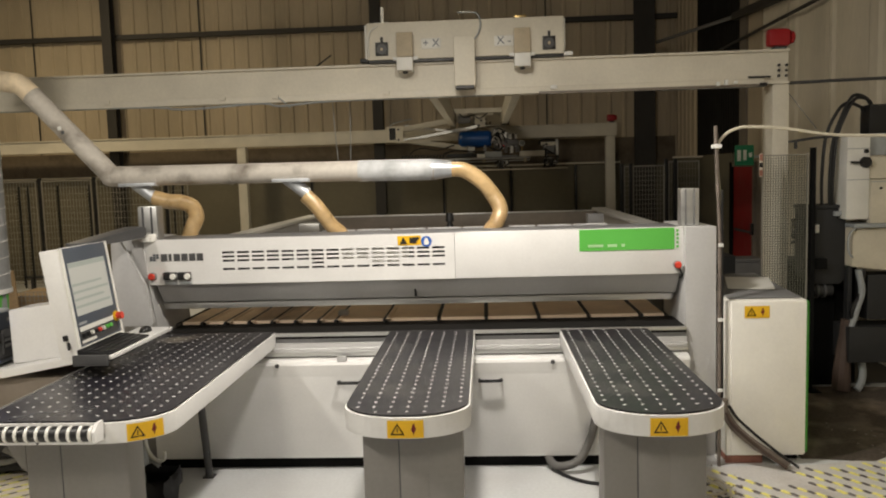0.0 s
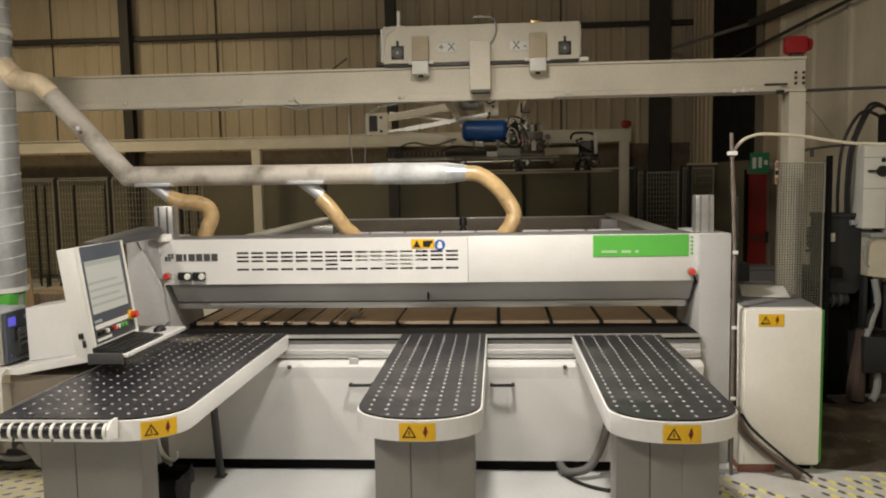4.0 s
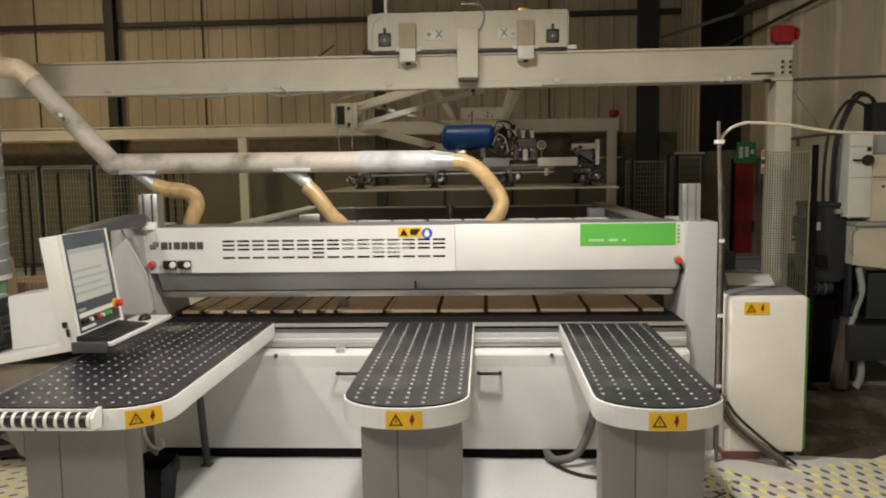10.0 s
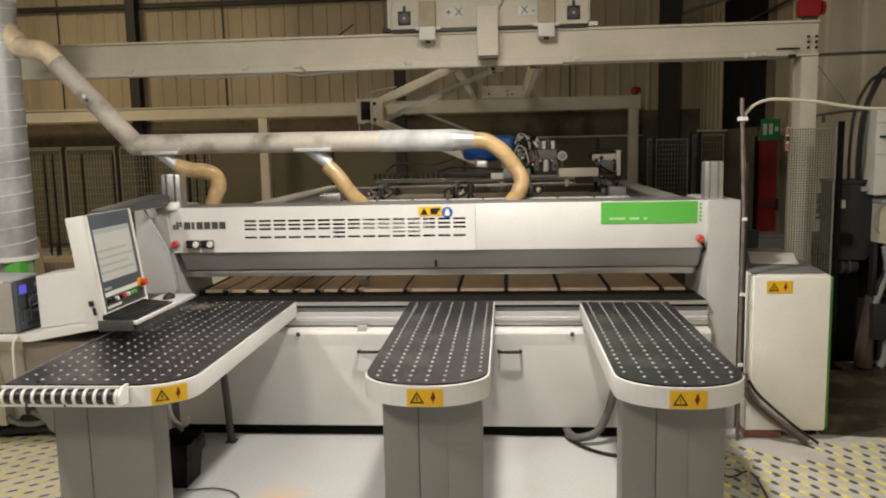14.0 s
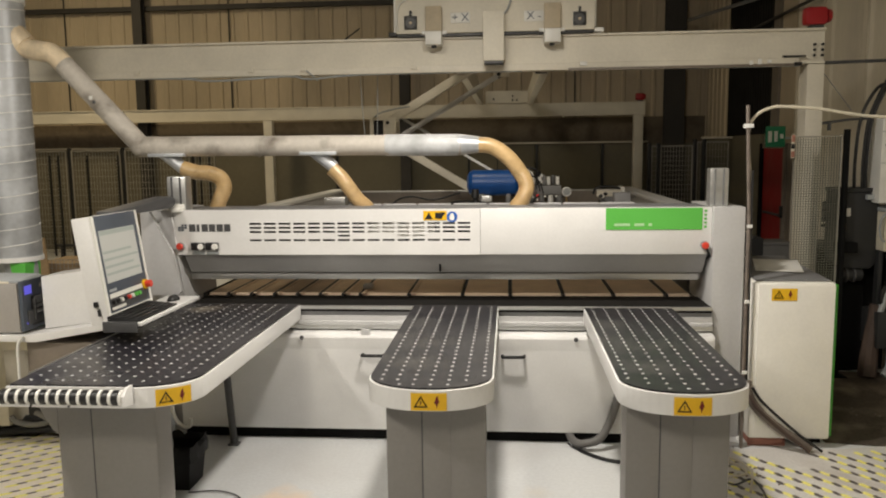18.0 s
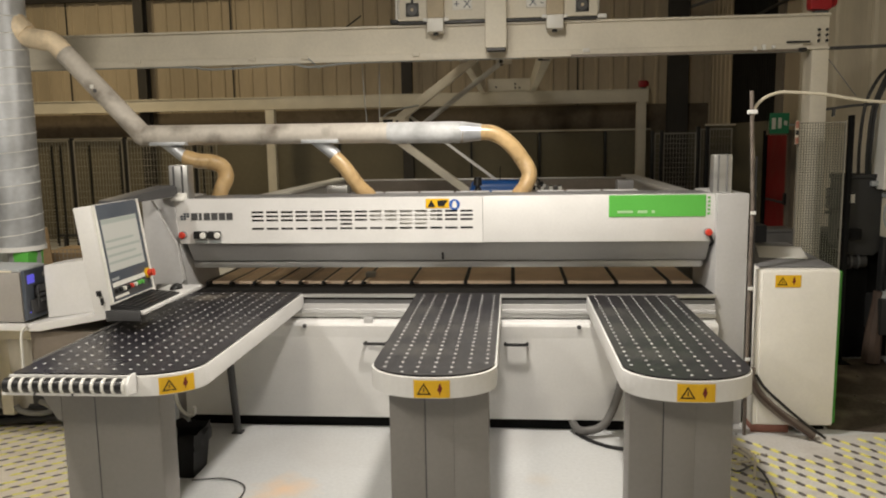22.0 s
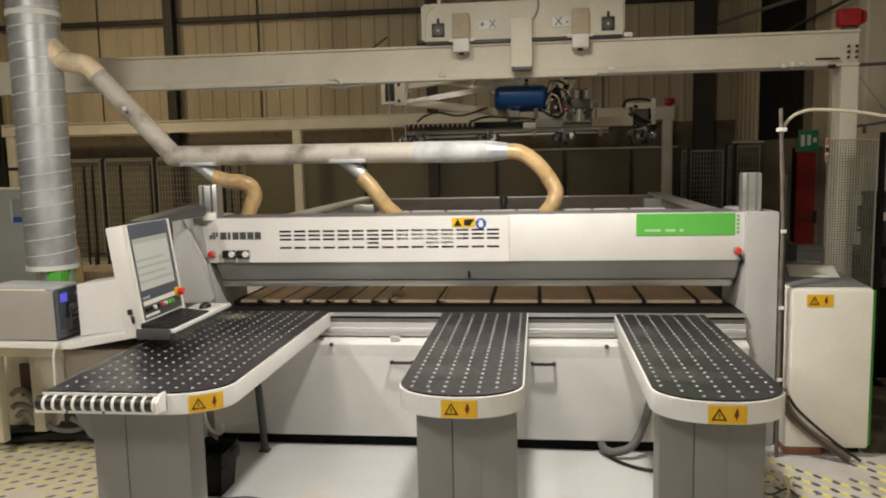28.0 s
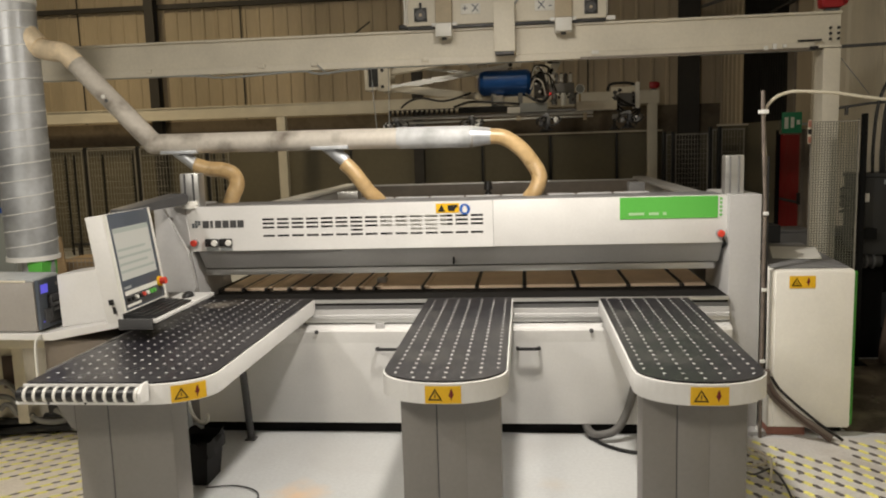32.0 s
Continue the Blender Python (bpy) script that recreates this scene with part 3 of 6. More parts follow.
# ---- signs, buttons and marks on the saw ----
FY = 0.169
part("maker_emblem", boxes(*[((-0.893 + i * 0.022, FY - 0.003, 1.415 + j * 0.017), (-0.876 + i * 0.022, FY - 0.0005, 1.428 + j * 0.017)) for i in range(3) for j in range(3) if (i + j) != 2 or i == 1]), NAVY, saw, "dark square emblem", False)
for i in range(6):
    w = 0.020 if i == 1 else 0.044
    x = (-0.815, -0.762, -0.727, -0.674, -0.620, -0.567)[i]
    part("maker_mark", box((x, FY - 0.003, 1.412), (x + w, FY - 0.0005, 1.462)), DARKGREY, saw, "", False)
PALEGREEN = material("pale_green_print", (0.45, 0.68, 0.40), 0.45, 0, 0.02, 60, 0.04, 4)
plate = part("name_plate", box((2.019, FY - 0.004, 1.413), (2.640, FY - 0.0005, 1.556), 0.001), GREEN, saw, "green name plate", False)
for x, w in ((2.075, 0.10), (2.205, 0.062), (2.295, 0.022)):
    part("plate_mark", box((x, FY - 0.006, 1.438), (x + w, FY - 0.0042, 1.455)), PALEGREEN, plate, "", False)
for k in range(5):
    part("edge_mark", box((2.652, FY - 0.003, 1.425 + k * 0.026), (2.668, FY - 0.0005, 1.439 + k * 0.026)), GREEN, saw, "", False)


def warning_label(parent, x, y, z, w, h, m=None, name="warning_label"):
    """A yellow label with a black triangle and a dark bolt-like mark."""
    at = Matrix.Translation((x, y, z)) if m is None else m
    lab = part(name, turned(box((-w / 2, -0.0015, -h / 2), (w / 2, 0.0, h / 2)), at), YELLOW, parent, "yellow warning label with a black triangle", False)
    s = h * 0.40
    cx = -w * 0.22
    bm = bmesh.new()
    tri = [(cx - s, -s * 0.8), (cx + s, -s * 0.8), (cx, s * 0.9)]
    inn = [(cx - s * 0.68, -s * 0.60), (cx + s * 0.68, -s * 0.60), (cx, s * 0.55)]
    for yy in (-0.003,):
        o = [bm.verts.new((p[0], yy, p[1])) for p in tri]
        n = [bm.verts.new((p[0], yy, p[1])) for p in inn]
        for i in range(3):
            bm.faces.new((o[i], o[(i + 1) % 3], n[(i + 1) % 3], n[i]))
    bmesh.ops.solidify(bm, geom=bm.faces[:], thickness=0.001)
    add_box(bm, (cx - s * 0.07, -0.0035, -s * 0.42), (cx + s * 0.07, -0.0025, s * 0.2))
    part("triangle_mark", turned(bm, at), BLACK, lab, "", False)
    k = h * 0.34
    bx = w * 0.22
    bm = prism([(bx - k * 0.42, -k * 0.1), (bx - k * 0.12, -k * 0.45), (bx - k * 0.02, -k * 1.0), (bx + k * 0.22, -k * 0.35), (bx + k * 0.46, k * 0.15), (bx + k * 0.30, k * 0.3), (bx + k * 0.18, k), (bx - k * 0.10, k * 0.85), (bx - k * 0.2, k * 0.35)], "y", -0.003, -0.002)
    part("bolt_mark", turned(bm, at), FLAMERED, lab, "", False)
    return lab


lab = part("warning_label", box((0.811, FY - 0.003, 1.483), (0.968, FY - 0.0005, 1.545)), YELLOW, saw, "yellow warning label", False)
part("triangle_mark", prism([(0.822, 1.49), (0.875, 1.49), (0.849, 1.537)], "y", FY - 0.0045, FY - 0.0032), BLACK, lab, "", False)
part("pictogram", prism([(0.892, 1.495), (0.935, 1.492), (0.945, 1.515), (0.958, 1.522), (0.955, 1.536), (0.89, 1.532)], "y", FY - 0.0045, FY - 0.0032), BLACK, lab, "", False)
lab = part("mandatory_sign", rod((1.004, FY - 0.0005, 1.505), (1.004, FY - 0.003, 1.505), 0.036, seg=28), SIGNBLUE, saw, "round blue mandatory sign", False)
part("pictogram", prism([(0.992, 1.483), (1.016, 1.483), (1.022, 1.50), (1.012, 1.528), (0.996, 1.528), (0.986, 1.50)], "y", FY - 0.0045, FY - 0.0032), WHITEPL, lab, "", False)


def stop_button(parent, x, y, z, way=(0, -1, 0), r=0.024):
    d = V3(way).normalized()
    p = V3((x, y, z))
    base = part("stop_button", rod(p, p + d * 0.012, r * 1.1, seg=20), GREYBOX, parent, "red mushroom emergency stop")
    bm = rod(p + d * 0.012, p + d * 0.022, r * 0.7, seg=16)
    add_rod(bm, p + d * 0.022, p + d * 0.036, r * 0.85, r, seg=20)
    add_rod(bm, p + d * 0.036, p + d * 0.044, r, r * 0.75, seg=20)
    part("button_head", bm, ORANGE, base)


stop_button(saw, -0.877, FY, 1.311)
stop_button(saw, 2.654, FY - 0.01, 1.313)
part("stop_cable", tube([(2.66, 0.15, 1.30), (2.675, 0.14, 1.27), (2.69, 0.17, 1.24), (2.70, 0.3, 1.2)], 0.008, 8, 4), BLACK, saw)
for x in (-0.755, -0.655):
    g = part("gauge_box", box((x - 0.047, FY - 0.022, 1.283), (x + 0.043, FY, 1.337), 0.006), BLACK, saw, "small black gauge box")
    part("gauge_knob", rod((x + 0.023, FY - 0.022, 1.308), (x + 0.023, FY - 0.036, 1.308), 0.023, 0.019, seg=20), WHITEPL, g, "round pale knob")
    part("gauge_plate", box((x - 0.044, FY - 0.003, 1.252), (x + 0.043, FY, 1.276), 0.001), GREYBOX, saw, "small grey plate")
part("cover_joint", box((1.1905, FY + 0.001, Z0), (1.1925, FY + 0.01, Z1)), GREY, saw, "", False)
part("rail_bracket", box((0.40, -0.002, 0.72), (0.46, 0.02, 0.77), 0.003), GREY, saw)
part("column_foot_plate", box((2.68, 0.02, 0.0), (2.93, 0.45, 0.03), 0.004), GREY, saw)
for x in (2.72, 2.89):
    part("foot_bolt", rod((x, 0.07, 0.03), (x, 0.07, 0.05), 0.014, seg=6), STEELDOT, saw)

# ---- air tables ----
mid_table, put = air_table("air_table", "narrow air cushion table with rounded front and black top", 0.742, 1.315, 0.075, -1.765, 0.26, 0.26, ((0.808, 0.0770), (-1.707, 0.0735)), TABLETOP)
right_table, rput = air_table("air_table", "narrow black-topped air table standing beside the saw's end column", 1.866, 2.435, 0.01, -1.775, 0.26, 0.26, ((1.914, 0.0778), (-1.719, 0.0737)), TABLETOP)
left_table, lput = air_table("air_table", "wide air cushion table with roller edge and one rounded corner", -0.87, -0.03, 0.10, -1.79, 0, 0.27, ((-0.801, 0.0762), (-1.712, 0.0735)), WIDETOP)

lput("edge_strip", box((-0.876, -1.62, 0.905), (-0.8715, 0.02, 0.926), 0.001), ALU, "thin bright edge strip")

def table_leg(put, x0, x1, g0, g1):
    put("leg", box((x0, -1.60, 0.0), (x1, -1.44, 0.816), 0.006), LEGGREY, "grey sheet steel leg")
    put("leg_cover", box((x0 + 0.001, -1.604, 0.0), (g0, -1.601, 0.80), 0.001), LEGGREY)
    put("leg_groove", box((g0, -1.6015, 0.0), (g0 + 0.006, -1.6005, 0.80)), DARKGREY, "", False)
    put("leg_cover", box((g0 + 0.006, -1.604, 0.0), (g1, -1.601, 0.80), 0.001), LEGGREY)
    put("leg_cover", box((g1 + 0.0008, -1.603, 0.0), (x1 - 0.001, -1.601, 0.80), 0.001), LEGGREY)
    put("cross_bar", box((x0 + 0.05, -1.439, 0.74), (x1 - 0.05, -0.1, 0.80), 0.004), LEGGREY)


table_leg(put, 0.822, 1.277, 0.984, 1.118)
table_leg(rput, 1.905, 2.357, 2.052, 2.196)
table_leg(lput, -0.757, -0.272, -0.593, -0.275)
lput("leg_shoulder", prism([(-0.875, 0.805), (-0.758, 0.805), (-0.758, 0.62), (-0.785, 0.64), (-0.815, 0.69)], "y", -1.604, -1.44, 0.003), LEGGREY)


def local_label(ob, ring, x, z, w, h):
    """A label that follows a table's rounded edge. ring: the table's plan; x: where its middle lies on the front."""
    pts = [V3((p[0], p[1], 0)) for p in ring]
    run = [0.0]
    for p, q in zip(pts, pts[1:]):
        run.append(run[-1] + (q - p).length)
    mid = next(s + (x - p.x) / (q.x - p.x) * (q - p).length for s, p, q in zip(run, pts, pts[1:]) if p.x <= x <= q.x and q.x > p.x and p.y < -1.5)

    def wrap(o):
        bm = bmesh.new()
        bm.from_mesh(o.data)
        long = [e for e in bm.edges if abs(e.verts[0].co.x - e.verts[1].co.x) > w * 0.8]
        if long:
            bmesh.ops.subdivide_edges(bm, edges=long, cuts=14, use_grid_fill=True)
        for v in bm.verts:
            s = mid + v.co.x
            k = max(i for i in range(len(run) - 1) if run[i] <= s)
            d = (pts[k + 1] - pts[k]).normalized()
            p = pts[k] + d * (s - run[k]) + V3((d.y, -d.x, 0)) * (-v.co.y + 0.0015)
            v.co = (p.x - ob.location.x, p.y - ob.location.y, v.co.z + z)
        bm.to_mesh(o.data)
        bm.free()

    lab = warning_label(ob, 0, 0, 0, w, h, Matrix.Identity(4))
    for o in (lab, *lab.children):
        wrap(o)


local_label(mid_table, outline(0.742, 1.315, 0.075, -1.765, 0.26, 0.26), 1.037, 0.862, 0.157, 0.078)
local_label(right_table, outline(1.866, 2.435, 0.01, -1.775, 0.26, 0.26), 2.154, 0.862, 0.157, 0.078)
local_label(left_table, outline(-0.87, -0.03, 0.10, -1.79, 0, 0.27), -0.118, 0.862, 0.157, 0.078)
# roller edge of the wide table
lput("roller_bracket", box((-0.87, -1.86, 0.842), (-0.29, -1.79, 0.858), 0.003), WHITE, "white bracket under the rollers")
lput("roller_bracket", box((-0.87, -1.80, 0.905), (-0.285, -1.7905, 0.918), 0.003), WHITE)
for x in (-0.715, -0.54):
    lput("bracket_hole", rod((x, -1.8605, 0.85), (x, -1.8625, 0.85), 0.006, seg=10), BLACK)
lput("roller_end", prism([(-1.792, 0.84), (-1.875, 0.855), (-1.875, 0.90), (-1.84, 0.93), (-1.792, 0.93)], "x", -0.292, -0.278, 0.002), WHITE)
for i in range(12):
    x = -0.855 + i * 0.047
    bm = rod((x, -1.845, 0.885), (x + 0.029, -1.845, 0.885), 0.034, seg=18)
    lput("roller", bm, BLACK)
    lput("roller_ring", rod((x + 0.031, -1.845, 0.885), (x + 0.045, -1.845, 0.885), 0.036, seg=18), WHITEPL)
lput("support_post", rod((-0.462, -0.11, 0.0), (-0.505, -0.13, 0.806), 0.024, seg=16), DARKGREY, "dark round support post")
lput("support_foot", box((-0.497, -0.145, 0.0), (-0.427, -0.075, 0.010), 0.003), DARKGREY)

dustbox = thing("waste_bin", "black plastic waste bin with a crumpled liner under the wide table", "bin", (-0.545, -0.735, 0))
bm = bmesh.new()
lo = [bm.verts.new(p) for p in ((-0.085, -0.10, 0.0), (0.075, -0.10, 0.0), (0.075, 0.10, 0.0), (-0.085, 0.10, 0.0))]
hi = [bm.verts.new(p) for p in ((-0.11, -0.125, 0.25), (0.10, -0.125, 0.25), (0.10, 0.125, 0.25), (-0.11, 0.125, 0.25))]
bm.faces.new(lo[::-1])
for i in range(4):
    bm.faces.new((lo[i], lo[(i + 1) % 4], hi[(i + 1) % 4], hi[i]))
bmesh.ops.solidify(bm, geom=bm.faces[:], thickness=0.006)
part("bin_body", bm, IRONBOX, dustbox)
# the liner hangs crumpled over the rim
bm = bmesh.new()
n = 40
rings = []
for r, (grow, z) in enumerate(((0.80, 0.235), (0.99, 0.262), (1.05, 0.262), (1.09, 0.225), (1.08, 0.17))):
    row = []
    for k in range(n):
        a = 2 * math.pi * k / n
        c, d = math.cos(a), math.sin(a)
        s = 1 / max(abs(c), abs(d), 0.75)
        j = noise.noise((c * 2.3, d * 2.3, r * 0.9))
        row.append(bm.verts.new((0.108 * grow * c * s - 0.005 + 0.012 * j, 0.128 * grow * d * s + 0.012 * j, z + 0.035 * j)))
    rings.append(row)
for p, q in zip(rings, rings[1:]):
    for k in range(n):
        bm.faces.new((p[k], p[(k + 1) % n], q[(k + 1) % n], q[k]))
bmesh.ops.solidify(bm, geom=bm.faces[:], thickness=0.002)
part("liner", bm, BLACK, dustbox, "crumpled black liner")

motor = thing("conveyor_motor", "grey bracket with hoses under the wide table", "motor bracket", (-0.70, -0.55, 0))
part("foot_block", box((-0.06, -0.05, 0.0), (0.07, 0.08, 0.22), 0.006), GREYBOX, motor)
part("valve_row", boxes(*[((-0.05 + k * 0.022, -0.06, 0.222), (-0.036 + k * 0.022, 0.0, 0.245)) for k in range(5)]), WHITEPL, motor)
part("upright", box((-0.04, 0.01, 0.22), (0.01, 0.06, 0.81), 0.005), GREYBOX, motor)
part("loop_pipe", tube([(0.03, -0.02, 0.78), (0.032, -0.02, 0.45), (0.05, -0.02, 0.34), (0.10, -0.02, 0.285), (0.14, -0.02, 0.295), (0.145, -0.02, 0.34)], 0.011, 8, 5), WHITEPL, motor)

HOSEGREY = material("dark_grey_hose", (0.13, 0.125, 0.12), 0.5, 0, 0.05, 40, 0.15, 4)
floor_hose = tagged(part("floor_hose", tube([(2.12, 0.12, 0.52), (2.08, -0.02, 0.30), (1.98, -0.10, 0.10), (1.86, -0.10, 0.045), (1.80, -0.04, 0.045), (1.78, 0.05, 0.07)], 0.027, 12, 6), HOSEGREY), "dark grey flexible hose lying against the service panel", "hose")
part("thin_cable", tube([(1.80, -0.06, 0.016), (1.90, -0.20, 0.012), (2.05, -0.30, 0.012), (2.3, -0.32, 0.012), (2.5, -0.2, 0.012)], 0.012, 8, 6), BLACK, floor_hose)
tagged(part("floor_cable", tube([(-0.46, -0.88, 0.01), (-0.28, -0.85, 0.01), (-0.13, -0.94, 0.01), (-0.11, -1.12, 0.01), (-0.22, -1.3, 0.01)], 0.0045, 8, 6), DARKGREY), "thin dark grey cable lying on the floor", "cable")
tagged(part("floor_cable", tube([(2.66, -0.15, 0.03), (2.60, -0.4, 0.02), (2.66, -0.62, 0.02), (2.80, -0.55, 0.02), (2.79, -0.9, 0.012), (2.70, -1.3, 0.012)], 0.006, 8, 6), DARKGREY), "dark grey cable coiled on the floor by the column", "cable")

# ---- cabinet beside the saw ----
cab = thing("machine_cabinet", "white sheet metal cabinet with a green edge, raised on blocks", "cabinet", (3.2, 0.3, 0))


def cput(n, bm, mat, label="", soft=True, parent=None):
    return part(n, moved(bm, -3.2, -0.3, 0), mat, parent or cab, label, soft)


cput("body", prism([(0.02, 0.06), (0.02, 1.085), (0.95, 1.13), (0.95, 0.06)], "x", 2.935, 3.44, 0.014), CABWHITE, "white sheet metal body")
cput("door", box((2.965, 0.008, 0.075), (3.435, 0.02, 1.075), 0.004), CABWHITE, "white flush door")
cput("side_trim", box((3.4415, 0.05, 0.07), (3.468, 0.95, 1.07), 0.006), DARKGREEN, "green side strip")
cput("top_panel", prism([(0.06, 1.091), (0.93, 1.1335), (0.93, 1.139), (0.06, 1.0965)], "x", 2.96, 3.42, 0.001), MIDGREY, "grey dusty top panel")
cput("top_sheet", turned(box((-0.15, -0.22, 0.0), (0.15, 0.22, 0.002)), Matrix.Translation((3.24, 0.52, 1.1255)) @ pose(0, 0, 0, 2.8, 0, -14)), WHITEPL, "sheet of paper on the cabinet top")
for x, y, w, mat, text in ((2.94, 0.05, 0.24, REDDUST, "red oxide block"), (3.28, 0.12, 0.15, SOOT, ""), (2.94, 0.7, 0.24, REDDUST, "red oxide block"), (3.28, 0.7, 0.15, SOOT, "")):
    cput("block", box((x, y, 0.0), (x + w, y + 0.16, 0.06), 0.004), mat, text)
warning_label(cab, 0, 0, 0, 0.157, 0.078, Matrix.Translation((3.122 - 3.2, 0.0065 - 0.3, 1.013)))

trunk = tagged(part("cable_run", tube([(2.90, -0.03, 0.46), (2.905, -0.035, 0.39), (2.97, -0.04, 0.275), (3.11, -0.05, 0.15), (3.30, -0.06, 0.032)], 0.029, 12, 5), CONDUITBROWN), "brown-grey cable bundle sloping down to the floor", "cable bundle")
part("cable", tube([(2.91, -0.06, 0.38), (2.96, -0.07, 0.29), (3.10, -0.08, 0.16), (3.28, -0.10, 0.02)], 0.012, 8, 5), SACK, trunk)
part("cable", tube([(2.93, -0.05, 0.42), (3.0, -0.06, 0.32), (3.2, -0.07, 0.14), (3.36, -0.09, 0.02)], 0.009, 8, 5), BLACK, trunk)
pole = thing("conduit_pole", "steel conduit pole with a bent white hose beside the saw", "conduit", (2.884, 0.0, 0))
part("pole", tube([(0, 0, 0), (0, 0, 1.5), (-0.03, 0, 2.20)], 0.012, 12), CONDUITBROWN, pole)
part("black_cable", rod((0.020, -0.002, 0.3), (0.012, -0.002, 1.80), 0.008, seg=8), BLACK, pole)
part("white_hose", tube([(0.022, 0.026, 1.55), (-0.004, 0.028, 1.88), (-0.009, 0.03, 2.06), (0.037, 0.03, 2.143), (0.12, 0.03, 2.183), (0.204, 0.03, 2.188), (0.407, 0.03, 2.171), (0.576, 0.03, 2.141), (0.777, 0.03, 2.117), (1.3, 0.03, 2.10), (1.8, 0.5, 2.10)], 0.010, 10, 6), BEIGEBOX, pole, "pale flexible conduit")
for z in (0.51, 0.97, 1.45):
    part("clip", box((-0.016, -0.022, z - 0.011), (0.018, -0.0125, z + 0.011), 0.003), STEELDOT, pole, "bright pipe clip")
part("clip", box((-0.045, -0.02, 2.06), (0.005, 0.04, 2.085), 0.004), STEELDOT, pole)

# ---- the storage gantry ----
gantry = thing("storage_gantry", "cream painted steel gantry with columns and long beams", "gantry")


def channel_beam(name, x0, x1, y, z0, z1, w, label):
    """A beam with flanges drawn as one closed profile, web on the south side."""
    a, b = y - w / 2, y + w / 2
    t = 0.018
    pts = [(a, z0), (b, z0), (b, z0 + t), (a + 0.045, z0 + t), (a + 0.045, z1 - t), (b, z1 - t), (b, z1), (a, z1), (a, z1 - t), (a + 0.03, z1 - t), (a + 0.03, z0 + t), (a, z0 + t)]
    return part(name, prism(pts, "x", x0, x1), CREAM, gantry, label, False)


channel_beam("front_beam", -10.5, 4.06, 2.10, 2.645, 2.94, 0.22, "long cream front beam")
channel_beam("rear_beam", -10.5, 3.9, 9.95, 2.58, 2.82, 0.2, "long cream rear beam")
part("column", box((3.922, 2.0, 0), (4.062, 2.20, 2.64), 0.006), CREAM, gantry)
for x in (-9.3, -3.27, 3.78):
    part("column", box((x - 0.085, 9.87, 0), (x + 0.085, 10.03, 2.58), 0.005), CREAM, gantry)
part("lower_rail", box((-10.5, 1.978, 2.634), (3.84, 2.03, 2.694), 0.004), CREAM, gantry, "pale rail along the lower edge of the beam")
for i in range(2):
    for j in range(3):
        part("bolt", rod((3.96 + i * 0.065, 1.975, 2.71 + j * 0.045), (3.96 + i * 0.065, 1.96, 2.71 + j * 0.045), 0.013, seg=6), BLACK, gantry)


def red_lamp(x, y, z, s):
    ob = part("end_lamp", box((x - 0.10 * s, y - 0.06 * s, z), (x + 0.09 * s, y + 0.06 * s, z + 0.155 * s), 0.04 * s), RED, gantry, "red end buffer")
    part("lamp_cap", rod((x + 0.09 * s, y, z + 0.08 * s), (x + 0.125 * s, y, z + 0.08 * s), 0.062 * s, 0.05 * s, seg=16), RED, ob)
    part("lamp_foot", box((x - 0.05 * s, y - 0.04 * s, z - 0.025), (x + 0.06 * s, y + 0.04 * s, z), 0.004), DARKGREY, ob)


red_lamp(3.985, 2.05, 2.965, 1.0)
red_lamp(3.80, 9.9, 2.845, 0.82)
for x in (-6.2, -4.4, -2.0, -0.931, -0.45, 0.55, 2.03):
    part("beam_clip", box((x - 0.03, 1.958, 2.665), (x + 0.03, 1.9775, 2.70), 0.004), WHITEPL if x > 1 else CREAM, gantry)
part("beam_cable", tube([(-9, 2.0, 2.636), (-6, 1.995, 2.63), (-2.0, 1.995, 2.636), (-1.3, 1.99, 2.60), (-0.6, 1.995, 2.63), (-0.4, 1.99, 2.60), (0.1, 2.0, 2.632), (1.5, 2.0, 2.636)], 0.010, 8, 4), GREYBOX, gantry)
# added strip, makes the lower rail darker on its right stretch
part("cable_channel", box((1.9, 1.970, 2.624), (3.86, 1.9775, 2.648), 0.002), BOXBROWN, gantry, "brown strip darkening the right stretch of the lower rail")
part("sensor_rail", box((2.9, 1.98, 2.622), (3.85, 2.02, 2.6335), 0.003), GREYBOX, gantry)
part("beam_brace", tube([(-0.105, 2.1, 2.945), (0.047, 2.1, 3.05)], 0.007, 8), BLACK, gantry, "short dark rod on the beam")
part("loop_cable", tube([(-0.46, 1.972, 2.68), (-0.41, 1.965, 2.665), (-0.36, 1.965, 2.62), (-0.32, 1.97, 2.58)], 0.006, 8, 5), GREYBOX, gantry)
for x in (3.70, 3.76, 3.82):
    part("cable_entry", box((x, 1.955, 2.696), (x + 0.07, 1.9775, 2.712), 0.003), BLACK, gantry)
part("end_sensor", box((3.80, 1.95, 2.625), (3.86, 1.9775, 2.655), 0.004), BLACK, gantry)
part("sensor", box((3.43, 1.955, 2.64), (3.46, 1.9775, 2.675), 0.004), STEELDOT, gantry)
part("sensor", box((3.50, 1.955, 2.645), (3.53, 1.9775, 2.69), 0.004), STEELDOT, gantry)
part("sensor", box((3.58, 1.955, 2.655), (3.61, 1.9775, 2.68), 0.004), STEELDOT, gantry)

